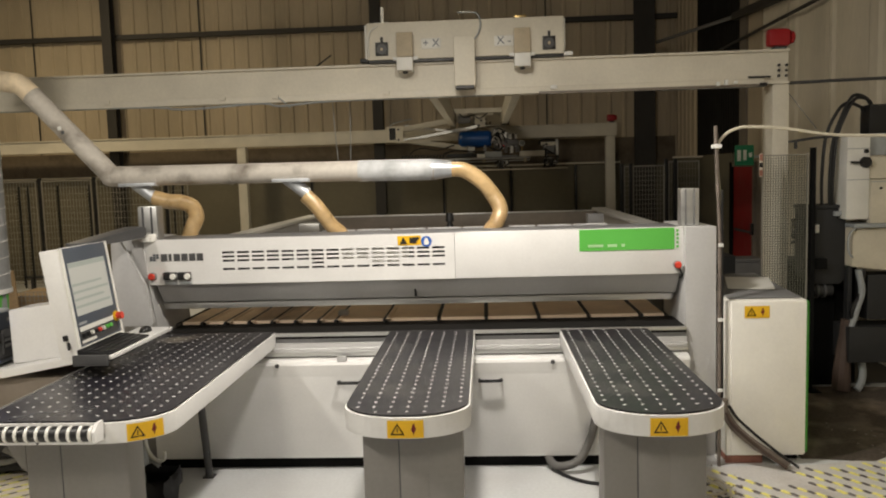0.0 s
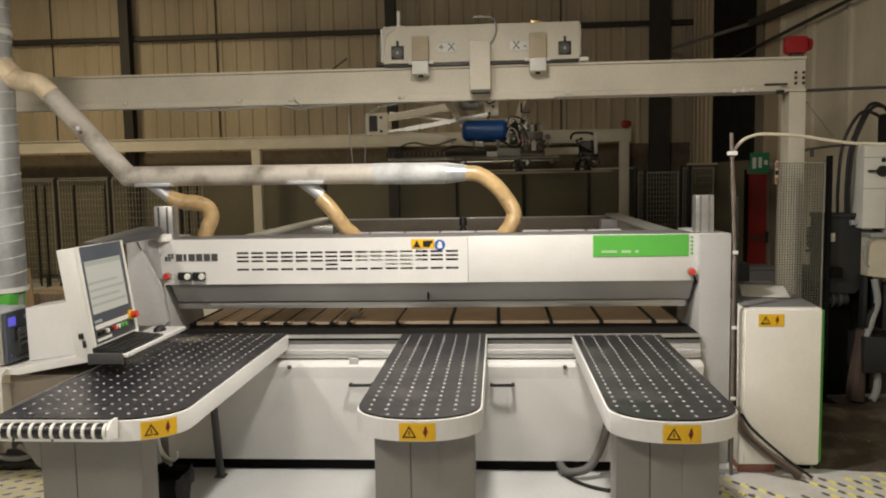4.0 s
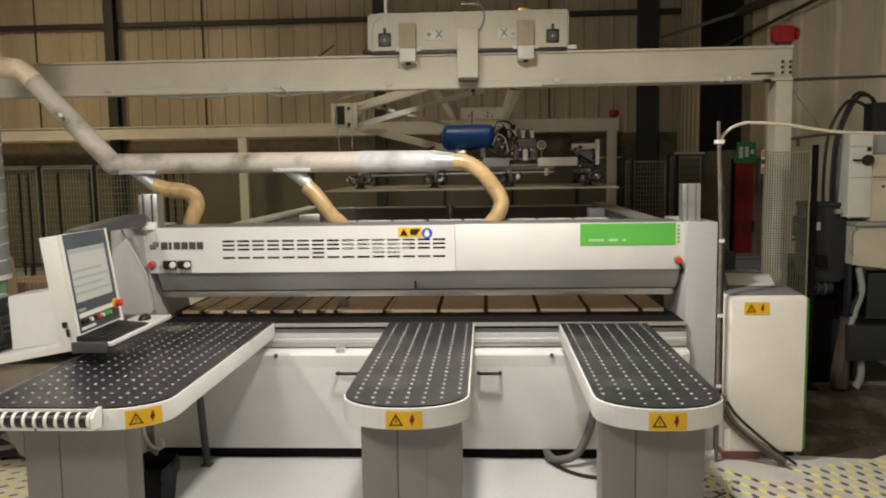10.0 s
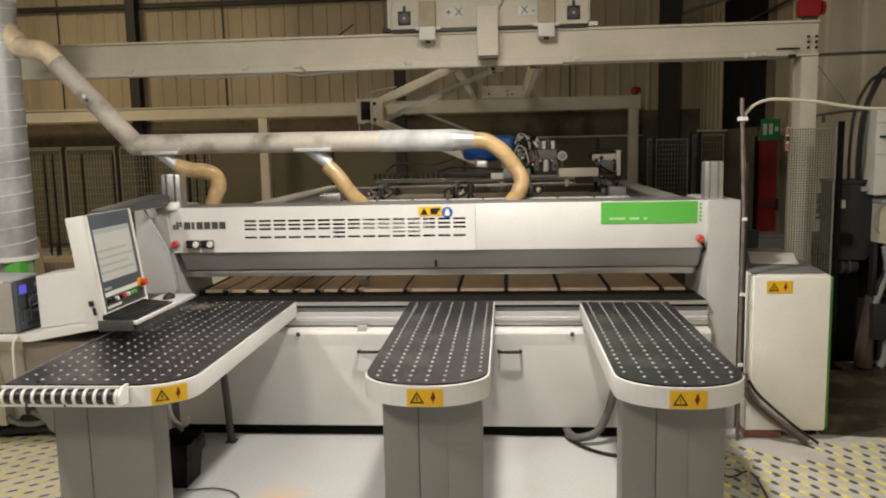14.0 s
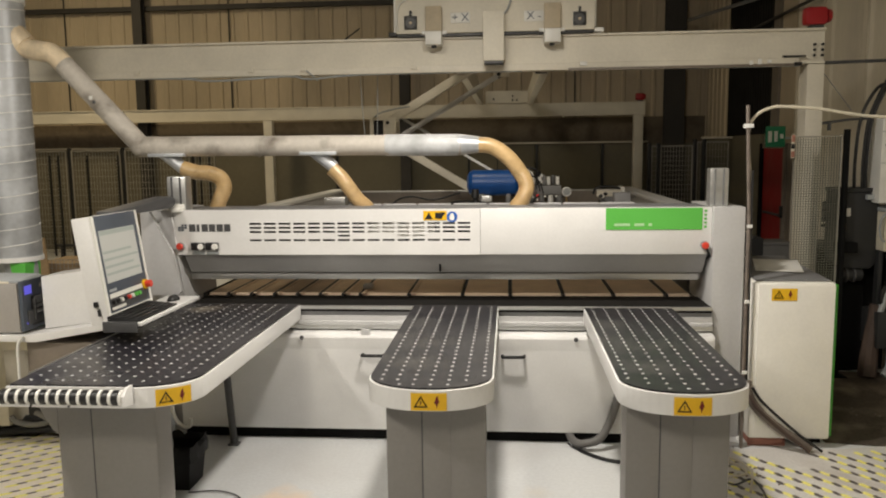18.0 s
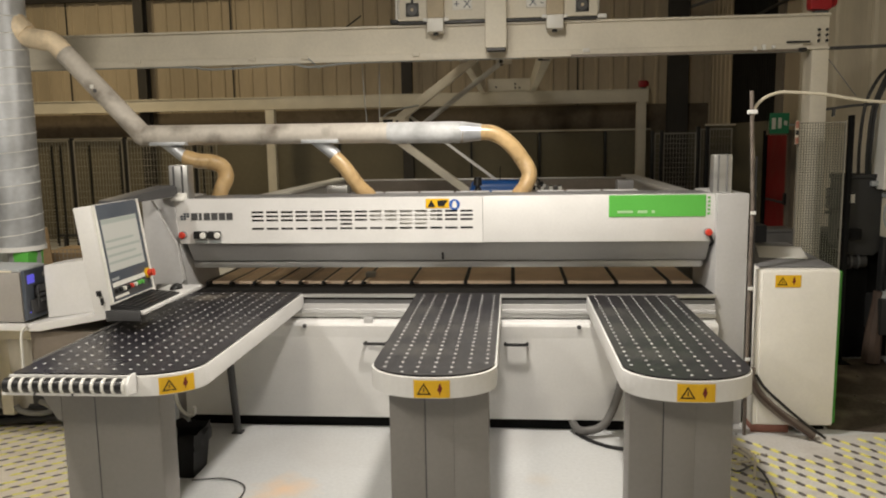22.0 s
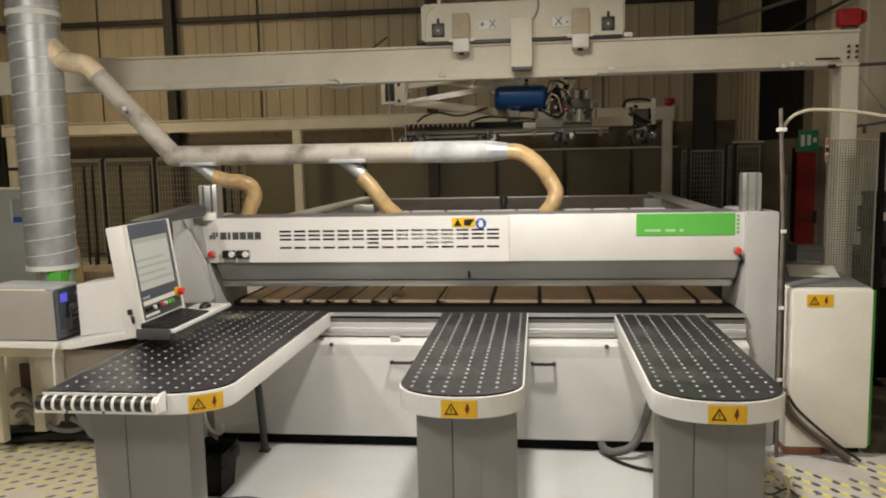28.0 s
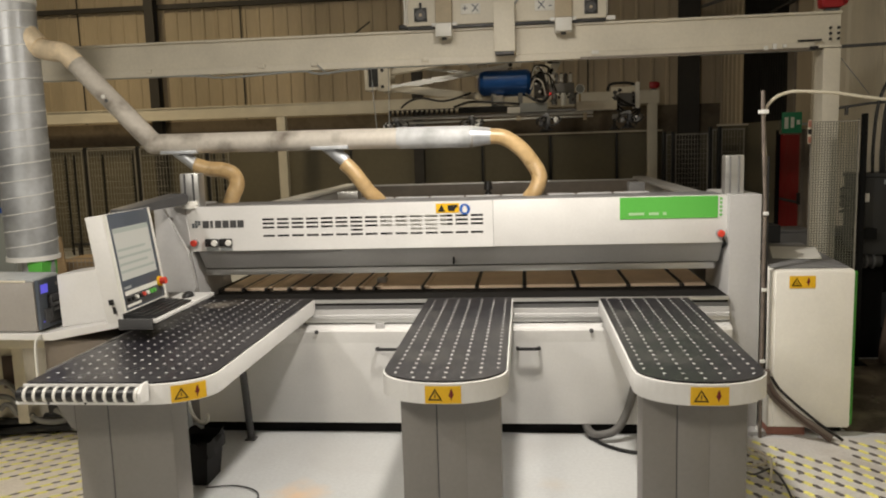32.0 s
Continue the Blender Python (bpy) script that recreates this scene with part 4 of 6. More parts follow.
bridge = thing("crane_bridge", "cream bridge with end carriage riding on the gantry beams", "crane bridge")
part("end_carriage", box((0.40, 1.93, 2.965), (2.12, 2.27, 3.285), 0.01), CREAM, bridge, "cream end carriage")
part("carriage_skirt", box((0.41, 1.945, 2.942), (2.11, 2.25, 2.964)), BLACK, bridge)
for x in (0.85, 1.78):
    part("bridge_girder", box((x - 0.05, 2.27, 2.80), (x + 0.05, 9.75, 3.06), 0.006), CREAM, bridge)
part("rear_carriage", box((0.95, 9.75, 2.825), (1.80, 10.1, 3.05), 0.008), CREAM, bridge)
for x, z in ((1.1, 2.90), (1.45, 2.88), (1.53, 2.88), (1.45, 2.95)):
    part("bolt", rod((x, 9.75, z), (x, 9.735, z), 0.018, seg=8), BLACK, bridge)
hous = part("centre_housing", box((1.165, 1.79, 2.705), (1.345, 1.93, 3.115), 0.008), CREAM, bridge, "tall cream cable housing")
part("housing_base", box((1.175, 1.80, 2.68), (1.335, 1.92, 2.705), 0.003), DARKGREY, hous)
part("housing_cable", tube([(1.335, 1.90, 3.10), (1.38, 1.91, 3.16), (1.40, 1.92, 3.25), (1.36, 1.95, 3.34), (1.2, 2.0, 3.36)], 0.008, 8, 5), GREYBOX, hous)
for x in (0.53, 1.99):
    f = part("fan_grille", box((x - 0.055, 1.915, 3.0), (x + 0.055, 1.931, 3.115), 0.004), BLACK, bridge, "square black fan grille")
    part("fan_hub", rod((x, 1.915, 3.055), (x, 1.907, 3.055), 0.013, seg=14), BEIGECLAMP, f)
    part("fan_plug", box((x - 0.01, 1.918, 3.115), (x + 0.012, 1.931, 3.16), 0.003), BLACK, f)
    part("fan_ring", rod((x, 1.914, 3.055), (x, 1.911, 3.055), 0.045, seg=18), DARKGREY, f)
for x in (0.735, 1.755):
    c = part("guide_cover", box((x - 0.07, 1.86, 2.975), (x + 0.07, 1.93, 3.185), 0.006), BEIGECLAMP, bridge, "dusty tan guide cover")
    part("guide_clamp", box((x - 0.07, 1.83, 2.855), (x + 0.07, 1.985, 2.97), 0.008), WHITEPL, c, "white clamp block")
    part("clamp_knob", rod((x, 1.90, 2.855), (x, 1.90, 2.835), 0.022, seg=12), BLACK, c)
    part("clamp_bar", box((x - 0.11, 1.92, 2.955), (x + 0.11, 1.945, 2.985), 0.004), STEELDOT, c)
for x, text in ((0.965, "+X"), (1.60, "X-")):
    p = part("axis_plate", box((x - 0.085, 1.922, 3.045), (x + 0.085, 1.9295, 3.135), 0.006), WHITEPL, bridge, "pale plate marked " + text)
    part("axis_lettering", moved(lettering(text[0] + " " + text[1], 0.095), x, 1.9205, 3.09), NAVY, p, "", False)
part("antenna", tube([(0.52, 2.1, 3.285), (0.52, 2.1, 3.45)], 0.014, 8), STEELDOT, bridge)
part("antenna_base", box((0.45, 2.05, 3.285), (0.59, 2.15, 3.31), 0.004), STEELDOT, bridge)
part("top_bracket", box((1.70, 2.0, 3.285), (1.80, 2.1, 3.32), 0.005), BRASS, bridge)
part("side_cover", box((2.121, 1.97, 3.0), (2.135, 2.2, 3.27), 0.004), WHITEPL, bridge)
part("side_cover", box((0.38, 1.94, 2.98), (0.399, 2.2, 3.27), 0.004), WHITEPL, bridge)
part("end_stop", box((2.12, 1.96, 2.95), (2.20, 2.05, 2.985), 0.006), STEELDOT, bridge)
part("end_stop", box((0.33, 1.95, 2.95), (0.40, 2.05, 2.985), 0.006), BLACK, bridge)
part("side_cable", tube([(0.50, 1.925, 3.26), (0.43, 1.915, 3.2), (0.41, 1.915, 3.08), (0.42, 1.92, 2.99)], 0.007, 8, 5), WHITEPL, bridge)

# ---- extraction duct ----
duct = thing("extraction_duct", "galvanised dust extraction duct with amber hoses", "duct")
DY = 0.6
RX = -2.375
riser = part("riser", rod((RX, DY, 1.17), (RX, DY, ROOF), 0.182, seg=40), GALV, duct, "wide spiral galvanised riser")
bm = bmesh.new()
turns, per = 41, 24
path3 = [(RX + 0.183 * math.cos(2 * math.pi * k / per), DY + 0.183 * math.sin(2 * math.pi * k / per), 1.18 + 0.122 * k / per) for k in range(turns * per)]
add_tube(bm, path3, 0.004, 5)
part("spiral_seam", bm, STEELDOT, riser, "raised spiral seam")
part("riser_collar", rod((RX, DY, 1.155), (RX, DY, 1.19), 0.19, seg=32), STEELDOT, riser)
part("riser_collar", rod((RX, DY, 3.06), (RX, DY, 3.10), 0.19, seg=32), STEELDOT, riser)
part("riser_boot", rod((RX + 0.035, DY, 1.155), (RX + 0.05, DY, 0.75), 0.122, 0.10, seg=24), GREYBOX, duct, "pale flexible boot")
part("green_valve", prism([(RX + 0.03, 1.15), (RX + 0.155, 1.15), (RX + 0.145, 0.98), (RX + 0.05, 0.98)], "y", DY - 0.14, DY + 0.06, 0.012), GREEN, duct, "green slide valve")
part("boot_stand", box((RX - 0.1, DY - 0.12, 0.0), (RX + 0.2, DY + 0.12, 0.76), 0.01), GREYBOX, duct)
mp = part("main_pipe", rod((-1.34, DY, 2.003), (0.55, DY, 1.990), 0.073, seg=28), DUSTY, duct, "dull galvanised main pipe")
part("bright_pipe", rod((0.50, DY, 1.990), (1.03, DY, 1.986), 0.077, seg=28), material("lighter_galvanised_sheet", (0.50, 0.51, 0.52), 0.66, 0.12, 0.06, 25, 0.3, 6), duct, "brighter pipe length")
part("reducer", rod((1.03, DY, 1.986), (1.17, DY, 1.985), 0.077, 0.058, seg=28), GALV, duct)
for x in (-1.0, -0.45, 0.08, 0.5, 1.02):
    part("pipe_band", rod((x, DY, 2.0 - (x + 1.3) * 0.0068), (x + 0.025, DY, 2.0 - (x + 1.3) * 0.0068), 0.0755, seg=28), DUSTY, duct)
part("sloping_pipe", tube([(-1.33, DY, 2.005), (-1.90, DY, 2.625)], 0.073, 24), DUSTY, duct, "sloping galvanised pipe")
bm = bmesh.new()
bmesh.ops.create_uvsphere(bm, u_segments=20, v_segments=12, radius=0.077, matrix=Matrix.Translation((-1.335, DY, 2.005)))
part("elbow", bm, DUSTY, duct)
part("dent_patch", box((-1.675, DY - 0.078, 2.345), (-1.645, DY - 0.06, 2.375), 0.008), WHITEPL, duct, "scraped pale patch")
part("dent_patch", box((-1.648, DY - 0.078, 2.318), (-1.625, DY - 0.06, 2.343), 0.006), DARKGREY, duct, "small dark dent")


def ribbed_hose(name, pts, r, label):
    cp = curve_points(pts, 14)
    n = len(cp)
    rad = [r * (1.0 + (0.030 if i % 2 else -0.022) * (1.0 if 0.3 < i / n < 0.85 else 0.35)) * (1.0 + 0.10 * max(0.0, (i / n - 0.9) / 0.1)) for i in range(n)]
    return part(name, tube(cp, rad, 18), HOSE, duct, label)


part("elbow_hose", tube([(-2.245, DY, 2.80), (-2.16, DY, 2.735), (-2.06, DY, 2.71), (-1.97, DY, 2.69), (-1.885, DY, 2.61)], 0.074, 18, 5), PALEHOSE, duct, "smooth pale amber elbow hose")
part("tape_joint", rod((-2.30, DY, 2.85), (-2.17, DY, 2.75), 0.115, 0.082, seg=20), PALEHOSE, duct, "wide pale flange at the riser")
ribbed_hose("hose", [(1.15, DY, 1.985), (1.26, DY, 1.972), (1.37, DY, 1.90), (1.46, DY, 1.79), (1.51, DY, 1.69), (1.485, DY, 1.60), (1.44, DY, 1.54), (1.43, DY, 1.50)], 0.056, "ribbed amber hose")
ribbed_hose("hose", [(0.10, DY, 1.825), (0.165, DY, 1.76), (0.225, DY, 1.68), (0.285, DY, 1.60), (0.345, DY, 1.545), (0.365, DY, 1.50)], 0.054, "ribbed amber hose")
ribbed_hose("hose", [(-1.02, DY, 1.84), (-0.92, DY, 1.81), (-0.82, DY, 1.80), (-0.74, DY, 1.765), (-0.715, DY, 1.69), (-0.755, DY, 1.60), (-0.79, DY, 1.50)], 0.056, "ribbed amber hose")
for x in (-1.10, 0.03):
    part("branch", rod((x - 0.06, DY, 1.96), (x + 0.085, DY, 1.835), 0.052, 0.045, seg=20), GALV, duct, "galvanised branch stub")
    part("branch_plate", box((x - 0.15, DY - 0.085, 1.925), (x + 0.12, DY + 0.085, 1.95), 0.004), GALV, duct)
part("hanging_cord", tube([(0.0, 2.3, 2.70), (0.015, 2.3, 2.35), (0.045, 2.3, 1.95)], 0.004, 6), GREYBOX, gantry)
part("hanging_cord", tube([(0.165, 2.3, 2.70), (0.16, 2.3, 2.35), (0.145, 2.3, 1.95)], 0.0035, 6), GREYBOX, gantry)

# ---- control console ----
console = thing("control_console", "grey control console with screen and keyboard on an arm", "control console")
CY0, CY1 = -1.03, -0.52
lean = math.degrees(math.atan2(0.07, 0.53))
cbase = Matrix.Translation((-0.775, 0, 1.06)) @ pose(0, 0, 0, 0, -lean, 0)


def con(n, bm, mat, label="", parent=None):
    return part(n, turned(bm, cbase), mat, parent or console, label)


con("housing", box((-0.115, CY0, -0.03), (-0.012, CY1, 0.56), 0.006), WHITE, "light grey sheet housing")
con("bezel", boxes(((-0.012, CY0, -0.02), (0.0, CY0 + 0.022, 0.56)), ((-0.012, CY1 - 0.022, -0.02), (0.0, CY1, 0.56)), ((-0.012, CY0 + 0.022, -0.02), (0.0, CY1 - 0.022, 0.02))), WHITEPL, "white bezel strips")
face = con("face_plate", box((-0.0115, CY0 + 0.022, 0.02), (-0.004, CY1 - 0.022, 0.558), 0.001), NAVY, "slate blue face plate")
con("screen", box((-0.004, CY0 + 0.05, 0.185), (-0.002, CY1 - 0.06, 0.475)), SCREEN, "lit screen with a pale list", face)
for k in range(4):
    con("screen_line", box((-0.002, CY0 + 0.055, 0.225 + k * 0.04), (-0.0012, CY1 - 0.075 - 0.06 * (k % 2), 0.239 + k * 0.04)), SCREENBAR, "", face)
con("screen_bar", box((-0.002, CY0 + 0.052, 0.448), (-0.0012, CY1 - 0.062, 0.472)), SCREENBAR, "", face)
con("maker_mark", box((-0.004, CY0 + 0.05, 0.135), (-0.003, CY0 + 0.13, 0.15)), GREYBOX, "", face)
con("button_plate", box((-0.004, CY0 + 0.04, 0.03), (-0.0025, CY1 - 0.05, 0.115)), DARKGREY, "dark button plate", face)
con("label_strip", box((-0.0025, CY0 + 0.045, 0.10), (-0.001, CY1 - 0.09, 0.125)), WHITEPL, "", face)
con("label_strip", box((-0.0025, CY0 + 0.045, 0.035), (-0.001, CY0 + 0.2, 0.05)), WHITEPL, "", face)
for k, m in enumerate((BLACK, BLACK, WHITEPL, BLACK, ORANGE, WHITEPL, GREEN, GREEN)):
    yy = CY0 + 0.065 + k * 0.042
    con("push_button", rod((-0.003, yy, 0.078), (0.014, yy, 0.078), 0.012, seg=14), m, "", face)
con("stop_base", rod((-0.003, CY1 - 0.062, 0.115), (0.010, CY1 - 0.062, 0.115), 0.030, seg=20), YELLOW, "yellow ring of the emergency stop", face)
con("stop_head", rod((0.010, CY1 - 0.062, 0.115), (0.042, CY1 - 0.062, 0.115), 0.021, seg=20), ORANGE, "red mushroom head", face)
con("side_key", box((-0.075, CY0 - 0.012, 0.07), (-0.05, CY0, 0.10), 0.003), BLACK, "black lock")
con("side_key", box((-0.055, CY0 - 0.02, 0.02), (-0.045, CY0, 0.06), 0.003), BLACK)
part("keyboard_tray", box((-0.80, -1.06, 1.025), (-0.585, -0.27, 1.045), 0.004), WHITE, console, "white keyboard tray")
part("tray_shelf", prism([(-0.80, 0.985), (-0.63, 1.0), (-0.61, 1.024), (-0.80, 1.024)], "y", -1.06, -0.56, 0.003), DARKGREY, console)
part("tray_end", box((-0.80, -1.072, 0.992), (-0.605, -1.061, 1.05), 0.004), DARKGREY, console)
kb = part("keyboard", prism([(-0.785, 1.046), (-0.60, 1.046), (-0.60, 1.056), (-0.785, 1.074)], "y", -1.045, -0.57, 0.004), BLACK, console, "black keyboard")
for r in range(5):
    for c in range(15):
        x = -0.775 + r * 0.033
        z = 1.0722 - (x + 0.785) * 0.0973
        key = part("key", box((x, -1.033 + c * 0.030, z), (x + 0.026, -1.033 + c * 0.030 + 0.026, z + 0.004)), BLACK, kb, "", False)
bm = bmesh.new()
bmesh.ops.create_uvsphere(bm, u_segments=16, v_segments=10, radius=1.0, matrix=Matrix.Translation((-0.69, -0.42, 1.046)) @ Matrix.Diagonal((0.033, 0.058, 0.034, 1)))
bmesh.ops.delete(bm, geom=[v for v in bm.verts if v.co.z < 1.0455], context="VERTS")
tagged(part("computer_mouse", bm, BLACK), "black computer mouse on the keyboard tray", "mouse")
part("arm_cover", prism([(-0.66, 1.585), (0.10, 1.58), (0.16, 1.60), (0.16, 1.645), (0.10, 1.66), (-0.66, 1.615)], "x", -1.02, -0.90, 0.006), DARKGREY, console, "dark overhead arm to the saw")
part("arm_drop", box((-0.99, -0.80, 1.50), (-0.91, -0.70, 1.60), 0.006), DARKGREY, console)
part("arm_socket", rod((-0.905, 0.22, 1.555), (-0.905, 0.22, 1.60), 0.06, 0.055, seg=20), WHITEPL, console)

# ---- side desk with the label printer ----
desk = thing("side_desk", "white shelf unit with grey underframe beside the wide table", "desk", (-1.45, -0.6, 0))


def dk(n, bm, mat, label="", parent=None):
    return part(n, moved(bm, 1.45, 0.6, 0), mat, parent or desk, label)


dk("shelf", prism([(-2.3, 0.905), (-1.3, 0.89), (-0.88, 0.965), (-0.88, 1.0), (-1.35, 0.93), (-2.3, 0.935)], "y", -0.90, -0.25, 0.003), WHITE, "white sheet shelf")
dk("white_housing", prism([(-1.31, 0.94), (-1.315, 1.25), (-0.92, 1.30), (-0.90, 0.995)], "y", -0.78, -0.56, 0.008), WHITE, "white housing")
dk("low_cabinet", box((-2.8, 0.0, 0.10), (-2.17, 0.5, 0.70), 0.008), BEIGEBOX, "pale low cabinet")
dk("shelf_post", box((-2.25, -0.35, 0.10), (-2.19, -0.28, 0.905), 0.005), BEIGEBOX)
dk("cross_beam", box((-2.8, -0.36, 0.70), (-1.3, -0.27, 0.76), 0.005), BEIGEBOX)
dk("upright", box((-2.125, -0.12, 0.10), (-2.04, 0.1, 0.895), 0.006), BEIGEBOX)
dk("upright", box((-1.5, -0.45, 0.62), (-1.38, -0.2, 0.895), 0.006), GREYBOX)
dk("plinth", box((-2.8, -0.05, 0.0), (-1.9, 0.5, 0.10)), BLACK)
dk("cable_box", box((-1.38, -0.86, 0.62), (-0.94, -0.35, 0.88), 0.006), BOXBROWN, "brown-grey box under the shelf")
dk("table_bracket", box((-0.96, -0.86, 0.70), (-0.88, 0.0, 0.90), 0.005), DARKGREY)
dk("socket", box((-2.26, -0.36, 0.72), (-2.21, -0.351, 0.80), 0.003), WHITEPL)
dk("desk_cable", tube([(-1.36, -0.915, 0.93), (-1.385, -0.93, 0.88), (-1.39, -0.93, 0.75), (-1.40, -0.92, 0.60)], 0.008, 8, 5), WHITEPL, "white cable hanging from the shelf")
COILGREY = material("grey_corrugated_conduit", (0.20, 0.195, 0.185), 0.5, 0, 0.05, 60, 0.3, 8)
# shade of the gap, put in as a dark plate before the cabinet
dk("dark_recess", box((-2.278, -0.02, 0.321), (-2.162, -0.002, 0.557), 0.004), SACK, "dark plate painting the shade of the gap at the cabinet")
dk("conduit", tube([(-2.295, -0.100, 0.354), (-2.265, -0.090, 0.384), (-2.221, -0.080, 0.385), (-2.180, -0.070, 0.346), (-2.157, -0.060, 0.294), (-2.154, -0.050, 0.217)], 0.019, 10, 5), COILGREY, "grey corrugated conduit")
dk("conduit", tube([(-2.280, -0.120, 0.271), (-2.251, -0.110, 0.292), (-2.199, -0.100, 0.282), (-2.158, -0.090, 0.247), (-2.128, -0.080, 0.178)], 0.019, 10, 5), COILGREY, "grey corrugated conduit")
dk("conduit", tube([(-2.244, -0.130, 0.209), (-2.206, -0.120, 0.239), (-2.172, -0.110, 0.224), (-2.149, -0.100, 0.172), (-2.108, -0.090, 0.129)], 0.019, 10, 5), COILGREY, "grey corrugated conduit")
dk("conduit", tube([(-2.025, -0.120, 0.169), (-2.001, -0.110, 0.130), (-1.933, -0.100, 0.107), (-1.855, -0.090, 0.105), (-1.792, -0.080, 0.124), (-1.821, -0.070, 0.156), (-1.885, -0.060, 0.180)], 0.019, 10, 5), COILGREY, "grey corrugated conduit")
for k in range(4):
    dk("floor_conduit", tube([(-2.7, -0.10 + k * 0.045, 0.03), (-2.3, -0.12 + k * 0.05, 0.035 + 0.05 * (k % 2)), (-1.95, -0.08 + k * 0.05, 0.06 + 0.03 * (k % 2)), (-1.6, -0.04 + k * 0.06, 0.05), (-1.0, 0.0 + k * 0.03, 0.03)], 0.026, 10, 5), (BLACK, BLACK, DARKGREY, BLACK)[k], "conduit on the floor")

printer = thing("label_printer", "grey label printer with a dark front and small blue display", "printer", (-1.6, -0.75, 0.936))


def pr(n, bm, mat, label="", parent=None):
    return part(n, moved(bm, 1.6, 0.75, -0.936), mat, parent or printer, label)


pr("body", prism([(-1.84, 0.937), (-1.395, 0.937), (-1.40, 1.225), (-1.84, 1.235)], "y", -0.88, -0.62, 0.010), PRINTGREY, "warm grey printer body")
pr("lid", prism([(-1.84, 1.236), (-1.40, 1.226), (-1.415, 1.243), (-1.83, 1.253)], "y", -0.87, -0.62, 0.006), GREYBOX, "pale dusty lid")
pf = pr("front_panel", box((-1.395, -0.875, 0.945), (-1.372, -0.625, 1.235), 0.006), NAVY, "slate front panel")
pr("display", box((-1.372, -0.855, 1.155), (-1.369, -0.79, 1.205)), DISPLAY, "blue lit display", pf)
pr("front_recess", box((-1.3735, -0.80, 0.965), (-1.3695, -0.64, 1.14), 0.002), BLACK, "black paper recess", pf)
pr("front_mark", rod((-1.372, -0.70, 1.19), (-1.369, -0.70, 1.19), 0.012, seg=12), PRINTGREY, "", pf)
pr("feed_slot", box((-1.373, -0.84, 0.98), (-1.362, -0.66, 1.06), 0.004), DARKGREY, "", pf)
pr("feed_roller", rod((-1.362, -0.79, 1.075), (-1.362, -0.67, 1.075), 0.010, seg=12), MIDGREY, "", pf)
pr("print_head", box((-1.385, -0.775, 1.09), (-1.364, -0.65, 1.135), 0.004), MIDGREY, "", pf)
pr("platen", rod((-1.358, -0.77, 1.045), (-1.358, -0.655, 1.045), 0.010, seg=12), MIDGREY, "", pf)
pr("side_lever", box((-1.372, -0.79, 1.00), (-1.352, -0.775, 1.12), 0.003), DARKGREY, "", pf)
pr("status_light", box((-1.372, -0.85, 0.985), (-1.369, -0.842, 0.993)), DISPLAY, "", pf)
pr("lid_hinge", rod((-1.80, -0.875, 1.236), (-1.45, -0.875, 1.229), 0.007, seg=8), BEIGEBOX, "")
pr("latch", box((-1.372, -0.66, 1.06), (-1.355, -0.635, 1.09), 0.003), BRASS, "", pf)

# ---- stack of boards on the lift table behind the saw ----
lift_table = thing("lift_table", "dark steel lift table behind the saw", "lift table", (1.24, 3.95, 0))
part("platform", box((-1.35, -1.0, 0.36), (1.35, 0.72, 0.44), 0.006), DARKGREY, lift_table)
for x in (-1.2, 1.12):
    for y in (-0.9, 0.6):
        part("leg", box((x, y, 0), (x + 0.08, y + 0.08, 0.36), 0.004), DARKGREY, lift_table)
for k in range(14):
    b = part("stacked_board", box((-1.5, -1.03, 0), (1.5, 0.74, 0.0175), 0.001), GREYBOARD, None, "", False)
    b.location = (1.245 + 0.004 * math.sin(k * 2.1), 3.97 + 0.004 * math.cos(k * 1.7), 0.441 + k * 0.018)
    tagged(b, "grey-brown board lying in a stack", "board", "stack of boards behind the saw")

# ---- vacuum lifter under the bridge ----
UX, UZ, ARM, KH = 1.13, 2.96, 1.39, 0.14
trolley = thing("vacuum_lifter", "board lifter with folding arms and blue vacuum vessel", "vacuum lifter", (UX, 9.13, UZ))
part("trolley_frame", boxes(((-0.32, -0.35, 0.04), (0.70, -0.27, 0.12)), ((-0.32, 0.27, 0.04), (0.70, 0.35, 0.12)), ((-0.05, -0.27, 0.05), (0.03, 0.27, 0.11)), ((0.40, -0.27, 0.05), (0.48, 0.27, 0.11))), CREAM, trolley, "cream trolley frame")
part("pivot_plate", box((0.08, -0.13, -0.20), (0.26, -0.115, 0.10), 0.004), CREAM, trolley)
part("pivot_plate", box((-0.06, 0.10, -0.10), (0.10, 0.115, 0.10), 0.004), CREAM, trolley)
part("pivot_pin", rod((0.14, -0.16, -0.17), (0.14, 0.16, -0.17), 0.022), BLACK, trolley)
part("pivot_pin", rod((0.19, -0.15, -0.08), (0.19, -0.10, -0.08), 0.018), BLACK, trolley)
part("drive_motor", rod((-0.22, -0.18, -0.06), (0.0, -0.18, -0.06), 0.065, seg=16), MIDGREY, trolley)
part("drive_motor", rod((0.55, -0.1, -0.10), (0.68, -0.1, -0.10), 0.07, seg=16), BLACK, trolley)
part("trolley_cable", tube([(-0.2, -0.2, 0.05), (-0.1, -0.25, -0.03), (0.05, -0.26, 0.01), (0.15, -0.25, -0.05), (0.3, -0.2, 0.04)], 0.010, 8, 5), BLACK, trolley)
upper = part("upper_arm", prism([(-ARM - 0.05, -0.04), (-ARM - 0.05, 0.04), (-0.9, 0.05), (0.05, 0.045), (0.05, -0.045), (-0.9, -0.05)], "y", -0.06, 0.06, 0.006), CREAM, trolley, "broad cream upper arm")
